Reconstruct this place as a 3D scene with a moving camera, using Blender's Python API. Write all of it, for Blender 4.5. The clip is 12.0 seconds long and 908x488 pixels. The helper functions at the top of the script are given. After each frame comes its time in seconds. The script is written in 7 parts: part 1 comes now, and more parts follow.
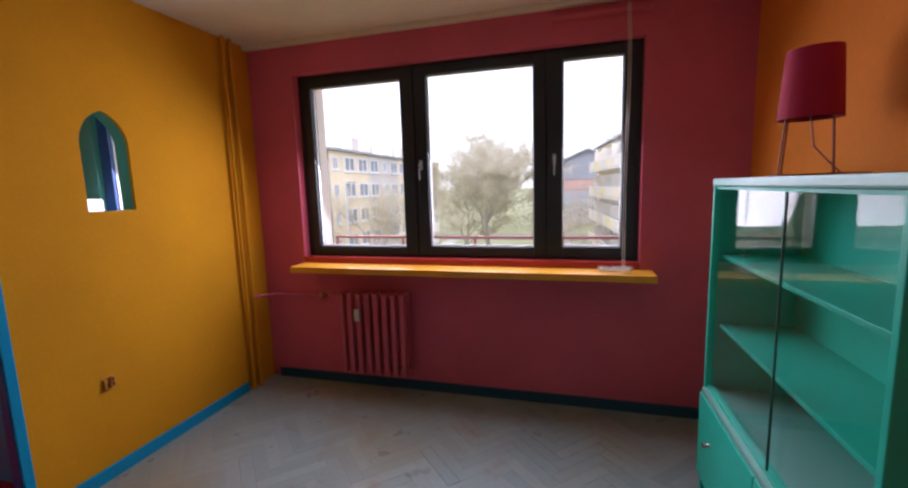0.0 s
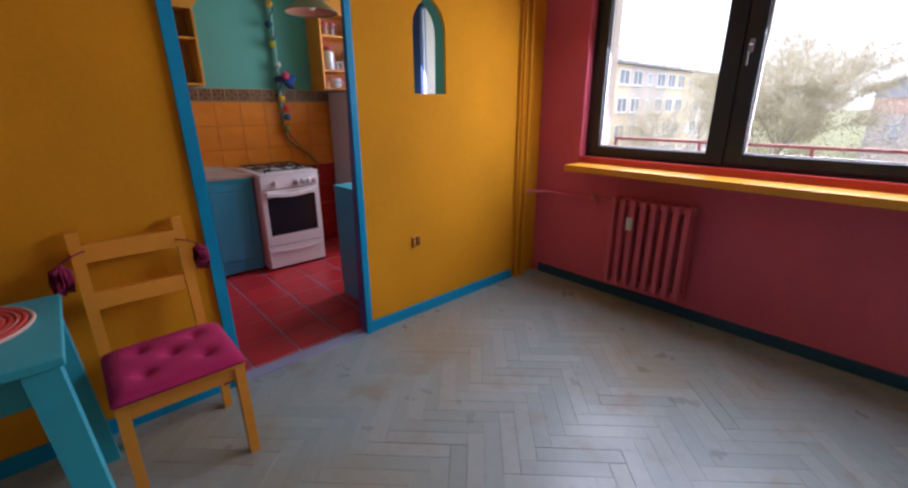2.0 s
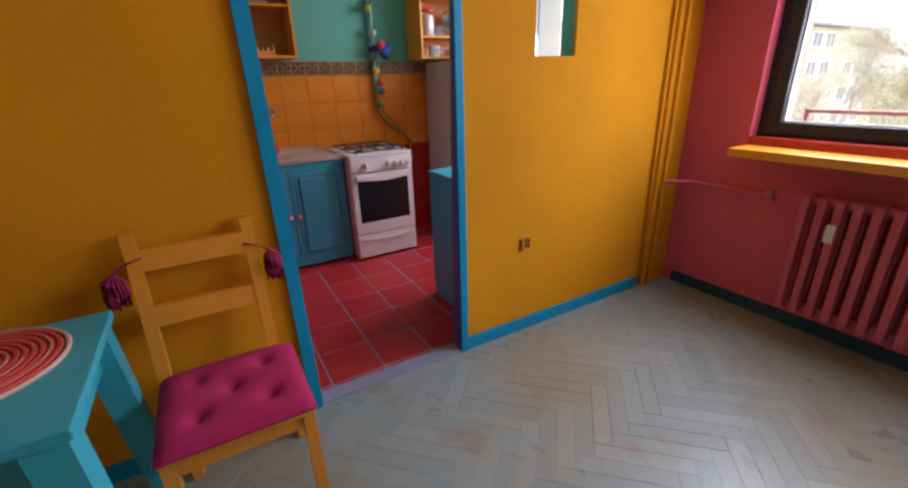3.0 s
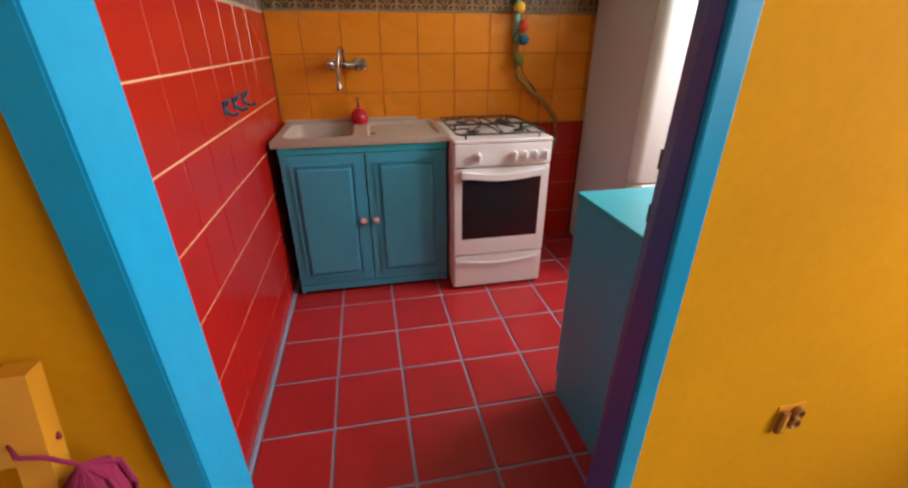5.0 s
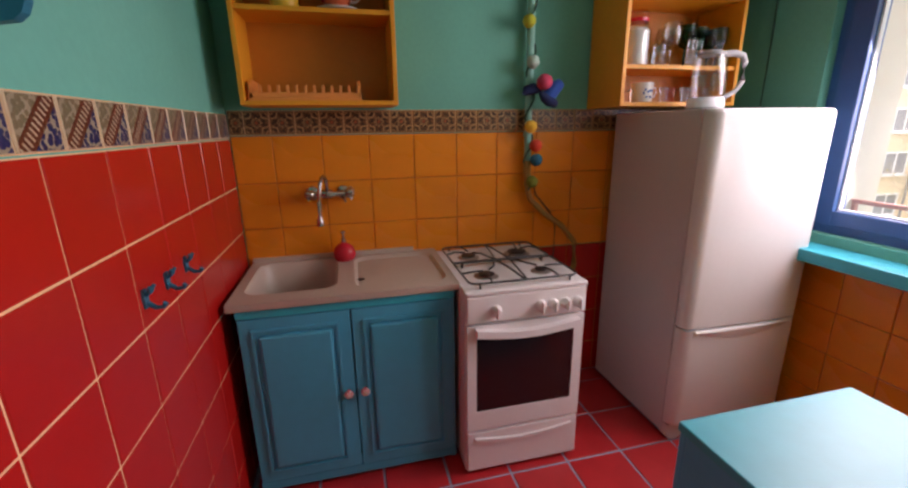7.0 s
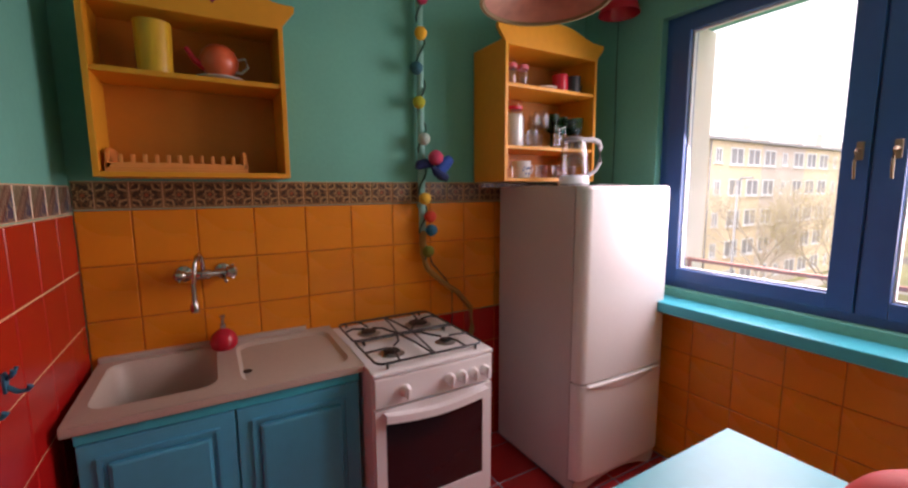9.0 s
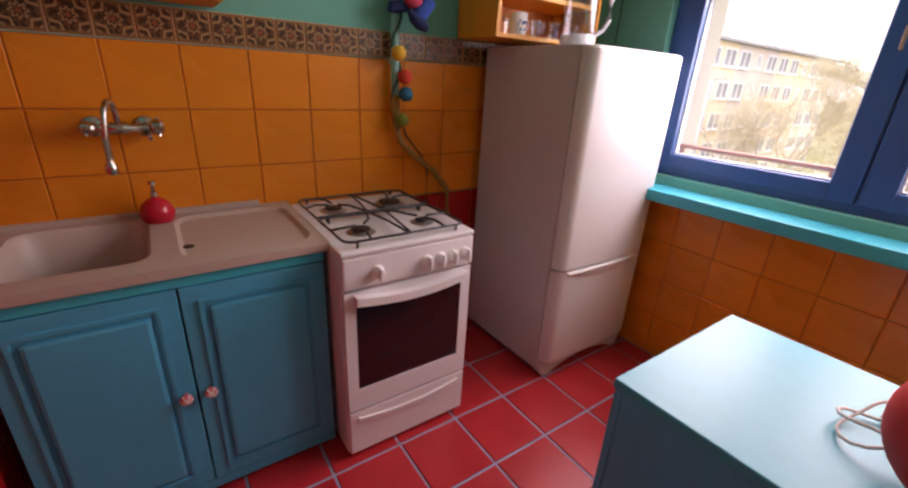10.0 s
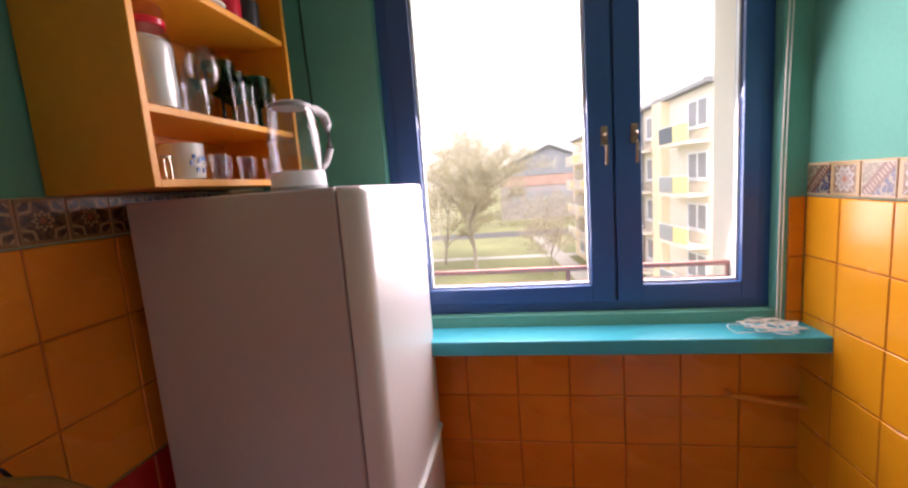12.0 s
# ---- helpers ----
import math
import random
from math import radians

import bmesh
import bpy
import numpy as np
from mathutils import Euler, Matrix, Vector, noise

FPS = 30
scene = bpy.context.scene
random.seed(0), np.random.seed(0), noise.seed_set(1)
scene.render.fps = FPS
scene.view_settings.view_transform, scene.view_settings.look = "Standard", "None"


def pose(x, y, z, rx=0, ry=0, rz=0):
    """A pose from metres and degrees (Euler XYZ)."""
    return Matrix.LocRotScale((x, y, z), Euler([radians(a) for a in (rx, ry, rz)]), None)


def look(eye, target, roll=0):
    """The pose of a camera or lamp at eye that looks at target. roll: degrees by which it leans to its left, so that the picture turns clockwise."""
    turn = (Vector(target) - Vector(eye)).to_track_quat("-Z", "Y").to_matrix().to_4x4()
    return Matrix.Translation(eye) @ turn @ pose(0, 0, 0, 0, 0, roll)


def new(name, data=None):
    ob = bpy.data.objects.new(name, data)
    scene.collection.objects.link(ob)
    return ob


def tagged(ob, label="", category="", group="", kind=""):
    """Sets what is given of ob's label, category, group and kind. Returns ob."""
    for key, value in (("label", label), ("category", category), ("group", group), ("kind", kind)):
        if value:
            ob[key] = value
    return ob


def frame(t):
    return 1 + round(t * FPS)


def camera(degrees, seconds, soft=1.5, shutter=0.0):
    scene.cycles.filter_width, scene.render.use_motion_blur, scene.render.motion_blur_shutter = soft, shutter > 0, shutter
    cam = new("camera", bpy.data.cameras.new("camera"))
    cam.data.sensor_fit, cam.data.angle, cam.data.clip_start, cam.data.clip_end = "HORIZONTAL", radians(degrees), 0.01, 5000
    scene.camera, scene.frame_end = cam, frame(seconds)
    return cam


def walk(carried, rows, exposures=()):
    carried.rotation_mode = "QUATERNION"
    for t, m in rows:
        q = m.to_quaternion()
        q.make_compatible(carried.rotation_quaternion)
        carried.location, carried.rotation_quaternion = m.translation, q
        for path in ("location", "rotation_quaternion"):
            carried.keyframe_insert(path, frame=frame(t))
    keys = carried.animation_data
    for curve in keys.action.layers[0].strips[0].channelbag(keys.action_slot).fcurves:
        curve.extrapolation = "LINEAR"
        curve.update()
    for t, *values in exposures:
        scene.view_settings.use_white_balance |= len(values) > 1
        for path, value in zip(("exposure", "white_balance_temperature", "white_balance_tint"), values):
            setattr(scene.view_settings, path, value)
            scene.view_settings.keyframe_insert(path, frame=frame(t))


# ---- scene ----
cam = camera(93.9, 12.0, soft=2.4)
PATH = [
    (0, (0.037, 0.084, 1.539), (-0.5, 1.992, 1.273), -1.7),
    (0.5, (0.024, 0.074, 1.559), (-0.508, 1.989, 1.339), -1.9),
    (1, (-0.017, 0.051, 1.527), (-0.779, 1.89, 1.333), -1.2),
    (1.5, (-0.074, 0.017, 1.433), (-1.214, 1.616, 1.056), 0.6),
    (2, (-0.23, 0.062, 1.382), (-1.64, 1.341, 0.769), -0.3),
    (2.5, (-0.49, 0.147, 1.386), (-2.055, 1.22, 0.753), -1.3),
    (3, (-0.734, 0.291, 1.361), (-2.355, 1.22, 0.647), -1.8),
    (3.2, (-0.864, 0.357, 1.347), (-2.507, 1.253, 0.642), -0.8),
    (4.8, (-1.762, 0.775, 1.301), (-3.526, 1.181, 0.451), -0.8),
    (5, (-1.87, 0.816, 1.298), (-3.639, 1.17, 0.434), 0.0),
    (5.5, (-2.072, 0.903, 1.283), (-3.825, 1.113, 0.342), 0.4),
    (6, (-2.282, 0.889, 1.294), (-4.018, 1.077, 0.319), -0.4),
    (6.5, (-2.417, 0.851, 1.371), (-4.199, 1.137, 0.508), -1.0),
    (7, (-2.454, 0.826, 1.469), (-4.328, 1.28, 0.939), -0.8),
    (7.5, (-2.46, 0.821, 1.554), (-4.362, 1.347, 1.234), -1.2),
    (7.7, (-2.461, 0.81, 1.577), (-4.364, 1.375, 1.332), -1.2),
    (9.3, (-2.543, 0.754, 1.467), (-4.169, 1.858, 1.098), 1.1),
    (9.5, (-2.564, 0.761, 1.43), (-4.146, 1.852, 0.876), 2.4),
    (10, (-2.732, 0.809, 1.384), (-4.248, 1.89, 0.654), 3.1),
    (10.5, (-2.996, 0.907, 1.486), (-4.374, 2.19, 0.811), -0.0),
    (11, (-3.237, 0.956, 1.52), (-4.292, 2.62, 1.178), -0.9),
    (11.5, (-3.422, 1.022, 1.544), (-4.113, 2.876, 1.249), -5.2),
    (12, (-3.486, 1.25, 1.509), (-3.816, 3.204, 1.237), -4.3),
]
walk(cam, [(t, look(eye, target, roll)) for t, eye, target, roll in PATH], [
    (0, 1.1, 5850, 23), (1, 1.18, 5650, 26), (2, 1.46, 5750, 22), (3.2, 1.71, 6150, 19), (4.8, 2.08, 6850, 7), (5.5, 2.32, 6250, 9),
    (6.2, 1.92, 6550, 17), (7.5, 1.50, 6850, 23), (9.5, 1.53, 6900, 28), (10.2, 1.61, 6900, 27), (11, 1.42, 6850, 24), (12, 1.52, 6850, 25)])

# ---- world and light ----
world = bpy.data.worlds.new("sky")
scene.world = world
world.use_nodes = True
wn = world.node_tree.nodes
sky = wn.new("ShaderNodeTexSky")
sky.sky_type, sky.sun_disc = "NISHITA", False
sky.sun_elevation, sky.sun_rotation = radians(48), radians(200)
sky.air_density, sky.dust_density, sky.ozone_density = 1.0, 1.5, 1.0
wn["Background"].inputs["Strength"].default_value = 0.15
veil = wn.new("ShaderNodeMix")
veil.data_type = "RGBA"
veil.inputs[0].default_value = 0.85
veil.inputs[7].default_value = (6.4, 6.5, 6.6, 1)        # a closed white cloud cover over the blue
world.node_tree.links.new(sky.outputs["Color"], veil.inputs[6])
world.node_tree.links.new(veil.outputs[2], wn["Background"].inputs["Color"])

sun = new("sun", bpy.data.lights.new("sun", "SUN"))
sun.data.energy, sun.data.angle, sun.data.color = 1.3, radians(25), (1.0, 0.96, 0.90)
sun.matrix_world = look((0, 0, 40), (-8, 22, 0))


def window_light(name, x0, x1, y, z, watts, colour, drop):
    """Daylight that comes in through one light of a window, slanting down."""
    ob = new(name, bpy.data.lights.new(name, "AREA"))
    ob.data.shape, ob.data.size, ob.data.size_y, ob.data.energy = "RECTANGLE", x1 - x0, 1.2, watts * (x1 - x0)
    ob.data.color, ob.data.spread = colour, radians(165)
    ob.matrix_world = look(((x0 + x1) / 2, y, z), ((x0 + x1) / 2, y - 3, z - drop))
    return ob


for ends in ((-1.91, -1.175), (-0.975, -0.22), (-0.03, 0.345)):
    window_light("daylight_living", *ends, 3.10, 1.72, 8.8, (0.96, 0.94, 1.0), 1.9)
for ends in ((-3.885, -3.235), (-3.045, -2.70)):
    window_light("daylight_kitchen", *ends, 2.995, 1.69, 12.0, (1.0, 0.90, 0.94), 1.5)


# ---- materials ----
def material(name, colour, rough=0.6, metal=0.0, vary=0.12, grain=40.0, bump=0.15, patch=1.6, spread=0.0, spec=0.5, coat=0.0):
    """A surface with a coarse and a fine variation of colour, roughness and relief. spread: change from piece to piece."""
    m = bpy.data.materials.new(name)
    m.use_nodes = True
    t, nodes = m.node_tree, m.node_tree.nodes
    p = nodes["Principled BSDF"]
    coord = nodes.new("ShaderNodeTexCoord")
    big, small = nodes.new("ShaderNodeTexNoise"), nodes.new("ShaderNodeTexNoise")
    big.inputs["Scale"].default_value, big.inputs["Detail"].default_value = patch, 5
    small.inputs["Scale"].default_value, small.inputs["Detail"].default_value = grain, 4
    t.links.new(coord.outputs["Object"], big.inputs["Vector"])
    t.links.new(coord.outputs["Object"], small.inputs["Vector"])
    add = nodes.new("ShaderNodeMath")
    add.operation = "MULTIPLY_ADD"
    add.inputs[1].default_value = 0.35
    t.links.new(small.outputs["Fac"], add.inputs[0])
    t.links.new(big.outputs["Fac"], add.inputs[2])
    last = add.outputs[0]
    if spread:
        info, each = nodes.new("ShaderNodeObjectInfo"), nodes.new("ShaderNodeMath")
        each.operation = "MULTIPLY_ADD"
        each.inputs[1].default_value = spread
        t.links.new(info.outputs["Random"], each.inputs[0])
        t.links.new(last, each.inputs[2])
        last = each.outputs[0]
    ramp = nodes.new("ShaderNodeMapRange")
    ramp.inputs["From Min"].default_value, ramp.inputs["From Max"].default_value = 0.4, 0.95 + spread
    ramp.inputs["To Min"].default_value, ramp.inputs["To Max"].default_value = 1 - vary, 1 + vary
    t.links.new(last, ramp.inputs["Value"])
    scale = nodes.new("ShaderNodeVectorMath")
    scale.operation = "SCALE"
    scale.inputs[0].default_value = colour
    t.links.new(ramp.outputs["Result"], scale.inputs["Scale"])
    t.links.new(scale.outputs["Vector"], p.inputs["Base Color"])
    gloss = nodes.new("ShaderNodeMapRange")
    gloss.inputs["To Min"].default_value, gloss.inputs["To Max"].default_value = max(rough - 0.1, 0.02), min(rough + 0.1, 1)
    t.links.new(big.outputs["Fac"], gloss.inputs["Value"])
    t.links.new(gloss.outputs["Result"], p.inputs["Roughness"])
    p.inputs["Metallic"].default_value, p.inputs["Specular IOR Level"].default_value = metal, spec
    p.inputs["Coat Weight"].default_value = coat
    if bump:
        b = nodes.new("ShaderNodeBump")
        b.inputs["Strength"].default_value, b.inputs["Distance"].default_value = bump, 0.004
        t.links.new(small.outputs["Fac"], b.inputs["Height"])
        t.links.new(b.outputs["Normal"], p.inputs["Normal"])
    return m


def glass_material(name, colour=(1, 1, 1), rough=0.0, least=0.022):
    """Thin glass: clear or tinted, with a mirror gloss that grows towards grazing angles."""
    m = bpy.data.materials.new(name)
    m.use_nodes = True
    t, nodes = m.node_tree, m.node_tree.nodes
    nodes.remove(nodes["Principled BSDF"])
    see, gloss, mix, facing, power, lift = (nodes.new("ShaderNode" + k) for k in ("BsdfTransparent", "BsdfGlossy", "MixShader", "LayerWeight", "Math", "Math"))
    see.inputs["Color"].default_value = (*colour, 1)
    gloss.inputs["Roughness"].default_value = max(rough, 0.01)
    facing.inputs["Blend"].default_value = 0.5
    power.operation, power.inputs[1].default_value = "POWER", 5.0
    lift.operation, lift.inputs[1].default_value, lift.inputs[2].default_value = "MULTIPLY_ADD", 0.85, least
    t.links.new(facing.outputs["Facing"], power.inputs[0])
    t.links.new(power.outputs[0], lift.inputs[0])
    t.links.new(lift.outputs[0], mix.inputs[0])
    t.links.new(see.outputs[0], mix.inputs[1])
    t.links.new(gloss.outputs[0], mix.inputs[2])
    t.links.new(mix.outputs[0], nodes["Material Output"].inputs["Surface"])
    return m


M = {
    "yellow": material("yellow_wall_paint", (0.66, 0.288, 0.006), 0.85, spec=0.12, grain=55, bump=0.12),
    "pink": material("raspberry_wall_paint", (0.64, 0.125, 0.19), 0.8, spec=0.25, grain=55, bump=0.12),
    "radiator_pink": material("raspberry_radiator_gloss", (0.56, 0.10, 0.16), 0.45, grain=35, bump=0.1),
    "orange": material("orange_wall_paint", (0.70, 0.21, 0.02), 0.85, spec=0.2, grain=55, bump=0.12),
    "teal": material("teal_wall_paint", (0.13, 0.42, 0.34), 0.8, spec=0.25, grain=55, bump=0.12),
    "ceiling": material("white_ceiling_paint", (0.74, 0.68, 0.55), 0.8, grain=70, bump=0.15),
    "blue": material("bright_blue_gloss_paint", (0.003, 0.28, 0.50), 0.42, grain=25, bump=0.1, spec=0.3),
    "dark_blue": material("dark_blue_gloss", (0.008, 0.06, 0.12), 0.4, grain=25, bump=0.1),
    "violet": material("dark_violet_blue_gloss", (0.05, 0.055, 0.23), 0.45, grain=25, bump=0.1),
    "navy": material("deep_blue_window_lacquer", (0.028, 0.10, 0.30), 0.35, grain=25, bump=0.05),
    "charcoal": material("anthracite_window_lacquer", (0.012, 0.018, 0.026), 0.4, grain=25, bump=0.05),
    "seal": material("white_plastic", (0.75, 0.77, 0.8), 0.4, bump=0),
    "red_paint": material("red_window_ledge_paint", (0.42, 0.03, 0.03), 0.5, grain=30),
    "sill_yellow": material("yellow_sill_paint", (0.78, 0.36, 0.02), 0.4, grain=25, bump=0.1),
    "turquoise": material("turquoise_gloss_paint", (0.03, 0.40, 0.50), 0.42, grain=25, bump=0.1),
    "steel_blue": material("steel_blue_cabinet_paint", (0.06, 0.40, 0.60), 0.42, grain=30, bump=0.15),
    "aqua": material("aqua_rim_paint", (0.03, 0.52, 0.66), 0.4, grain=30),
    "mint": material("mint_green_cabinet_paint", (0.03, 0.58, 0.43), 0.4, grain=30, bump=0.1, spec=0.35),
    "mint_pale": material("pale_mint_top", (0.22, 0.52, 0.45), 0.3, grain=30, bump=0.08),
    "red_tile": material("glazed_red_tile", (0.42, 0.012, 0.009), 0.22, vary=0.1, spread=0.3, bump=0.03),
    "orange_tile": material("glazed_orange_tile", (0.74, 0.24, 0.012), 0.28, vary=0.12, spread=0.3, bump=0.05),
    "yellow_tile": material("glazed_amber_tile", (0.80, 0.34, 0.012), 0.25, vary=0.1, spread=0.3, bump=0.05),
    "floor_tile": material("red_floor_tile", (0.42, 0.022, 0.026), 0.32, vary=0.2, patch=6, spread=0.35, bump=0.08),
    "grout_pale": material("cream_grout", (0.78, 0.46, 0.24), 0.8),
    "grout_orange": material("dark_orange_grout", (0.42, 0.11, 0.01), 0.8),
    "grout_blue": material("grey_blue_grout", (0.27, 0.29, 0.40), 0.8),
    "plank": material("grey_painted_parquet", (0.34, 0.37, 0.37), 0.36, vary=0.22, patch=5, grain=60, spread=0.5, bump=0.2),
    "plank_gap": material("dark_parquet_joint", (0.15, 0.155, 0.145), 0.7),
    "white": material("white_enamel", (0.74, 0.71, 0.71), 0.42, vary=0.05, bump=0.02),
    # the fridge's white, darkened: the shade on its body is in this colour
    "fridge_shaded_white": material("white_steel_with_shade", (0.53, 0.49, 0.49), 0.45, vary=0.05, bump=0.02),
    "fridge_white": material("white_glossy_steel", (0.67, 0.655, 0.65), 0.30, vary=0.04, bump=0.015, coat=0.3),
    "black": material("black_enamel", (0.012, 0.012, 0.014), 0.4, bump=0.05),
    "burnt": material("burnt_grey_metal", (0.34, 0.31, 0.29), 0.35, metal=0.8, vary=0.3, bump=0.1),
    "oven_glass": material("dark_oven_glass", (0.022, 0.011, 0.013), 0.13, vary=0.05, bump=0, spec=0.45),
    "chrome": material("worn_chrome", (0.50, 0.45, 0.40), 0.22, metal=1, bump=0.02),
    "sink": material("beige_composite_sink", (0.47, 0.39, 0.33), 0.45, grain=90, bump=0.05),
    "pine": material("orange_stained_pine", (0.68, 0.28, 0.02), 0.42, grain=30, bump=0.15),
    "shelf": material("yellow_ochre_cabinet_paint", (0.72, 0.30, 0.015), 0.45, grain=30, bump=0.12),
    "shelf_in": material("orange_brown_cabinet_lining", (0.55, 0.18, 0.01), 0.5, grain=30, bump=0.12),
    "magenta": material("magenta_cotton", (0.42, 0.012, 0.10), 0.9, grain=160, bump=0.5),
    "tassel": material("dark_magenta_yarn", (0.25, 0.01, 0.06), 0.95, grain=120, bump=0.6),
    "shade": material("crimson_lampshade_fabric", (0.42, 0.012, 0.06), 0.85, grain=160, bump=0.4),
    "rust_wire": material("rust_red_wire", (0.28, 0.05, 0.02), 0.5),
    "mat": material("red_straw_placemat", (0.62, 0.065, 0.055), 0.85, grain=90, bump=0.6),
    "mat_pale": material("pale_straw_rim", (0.62, 0.42, 0.33), 0.85, grain=90, bump=0.6),
    "blue_shelf": material("petrol_blue_painted_wood", (0.007, 0.15, 0.24), 0.5, grain=30),
    "brass": material("brown_aged_metal", (0.48, 0.22, 0.14), 0.5, metal=0.1, vary=0.3, patch=9, bump=0.1),
    "bronze": material("aged_bronze", (0.30, 0.22, 0.15), 0.5, metal=0.5, bump=0.05),
    "straw": material("olive_straw", (0.22, 0.175, 0.075), 0.75, vary=0.25, grain=80, bump=0.5),
    "cord": material("white_cord", (0.72, 0.70, 0.66), 0.7, bump=0),
    "dark_cord": material("dark_green_cable", (0.02, 0.09, 0.07), 0.6, bump=0),
    "hose": material("ochre_rubber_hose", (0.30, 0.16, 0.03), 0.5, bump=0.1),
    "pipe": material("pale_teal_painted_pipe", (0.22, 0.52, 0.46), 0.5, bump=0.1),
    "orange_pipe": material("orange_pipe_paint", (0.72, 0.26, 0.03), 0.5, bump=0.1),
    "socket_plate": material("yellow_socket_plate", (0.66, 0.29, 0.01), 0.6, bump=0),
    "socket": material("ochre_socket_plastic", (0.30, 0.10, 0.01), 0.5, bump=0),
    "lantern": material("coral_red_plastic", (0.62, 0.030, 0.022), 0.6, bump=0.1, spec=0.25),
    "soap": material("cherry_red_ceramic", (0.50, 0.012, 0.03), 0.2, bump=0),
    "hook": material("petrol_blue_hook_metal", (0.01, 0.12, 0.20), 0.35, bump=0.1),
    "green_glass": glass_material("dark_green_glass", (0.30, 0.58, 0.40)),
    "clear_glass": glass_material("clear_glass", (0.94, 0.945, 0.945), least=0.07),
    "rose_glass": glass_material("rose_glass", (0.95, 0.76, 0.70)),
    "pane": glass_material("window_glass", (1, 1, 1)),
    "china": material("white_china", (0.72, 0.70, 0.66), 0.2, bump=0),
    "grey_plastic": material("grey_plastic", (0.28, 0.29, 0.30), 0.4, bump=0),
    "peach": material("peach_plastic", (0.74, 0.26, 0.06), 0.45, bump=0),
    "skin_pink": material("pink_ceramic_knob", (0.62, 0.16, 0.19), 0.3, bump=0),
    "fridge_gap": material("grey_rubber_gasket", (0.16, 0.14, 0.14), 0.7, bump=0),
}


# ---- building helpers ----
def box(bm, lo, hi, bevel=0.0):
    """Adds a box between two corners, with rounded edges where bevel is given."""
    m = Matrix.Translation([(a + b) / 2 for a, b in zip(lo, hi)]) @ Matrix.Diagonal([abs(b - a) for a, b in zip(lo, hi)] + [1])
    made = bmesh.ops.create_cube(bm, size=1.0, matrix=m)["verts"]
    if bevel:
        edges = list({e for v in made for e in v.link_edges})
        bmesh.ops.bevel(bm, geom=edges, offset=bevel, segments=2, affect="EDGES", profile=0.6)
    return bm


def boxes(*some, bevel=0.0):
    bm = bmesh.new()
    for lo, hi in some:
        box(bm, lo, hi, bevel)
    return bm


def tube(bm, points, radius, sides=8, closed=False):
    """Adds a round bar along points; radius is one number or one for each point."""
    pts = [Vector(p) for p in points]
    n = len(pts)
    radii = radius if isinstance(radius, (list, tuple)) else [radius] * n
    rings = []
    for k, p in enumerate(pts):
        a, b = pts[k - 1] if (k or closed) else p, pts[(k + 1) % n] if (k < n - 1 or closed) else p
        q = (b - a).to_track_quat("Z", "Y")
        rings.append([bm.verts.new(p + q @ Vector((radii[k] * math.cos(2 * math.pi * s / sides), radii[k] * math.sin(2 * math.pi * s / sides), 0))) for s in range(sides)])
    for k in range(n if closed else n - 1):
        r0, r1 = rings[k], rings[(k + 1) % n]
        for s in range(sides):
            f = bm.faces.new((r0[s], r0[(s + 1) % sides], r1[(s + 1) % sides], r1[s]))
            f.smooth = True
    if not closed:
        bm.faces.new(rings[0][::-1])
        bm.faces.new(rings[-1])
    return bm


def turned(bm, profile, centre=(0, 0, 0), sides=24, axis="Z", closed=True):
    """Adds a body of revolution: profile rows of radius and height. closed: with discs over open ends."""
    rings = []
    turn = {"Z": Matrix.Identity(3), "X": Matrix(((0, 0, 1), (1, 0, 0), (0, 1, 0))), "Y": Matrix(((1, 0, 0), (0, 0, 1), (0, -1, 0)))}[axis]
    for r, z in profile:
        rings.append([bm.verts.new(Vector(centre) + turn @ Vector((r * math.cos(2 * math.pi * s / sides), r * math.sin(2 * math.pi * s / sides), z))) for s in range(sides)])
    for r0, r1 in zip(rings, rings[1:]):
        for s in range(sides):
            f = bm.faces.new((r0[s], r0[(s + 1) % sides], r1[(s + 1) % sides], r1[s]))
            f.smooth = True
    if closed and profile[0][0] > 1e-4:
        bm.faces.new(rings[0][::-1])
    if closed and profile[-1][0] > 1e-4:
        bm.faces.new(rings[-1])
    bmesh.ops.remove_doubles(bm, verts=[v for r in (rings[0], rings[-1]) for v in r], dist=1e-5)
    return bm


def slab(bm, outline, axis, lo, hi):
    """Adds a flat outline (pairs) pushed along an axis from lo to hi; the pairs are the other two axes in order."""
    def at(p, d):
        q = list(p)
        q.insert("xyz".index(axis), d)
        return bm.verts.new(q)
    a, b = [at(p, lo) for p in outline], [at(p, hi) for p in outline]
    bm.faces.new(a)
    bm.faces.new(b[::-1])
    for k in range(len(a)):
        bm.faces.new((a[k - 1], a[k], b[k], b[k - 1]))
    return bm


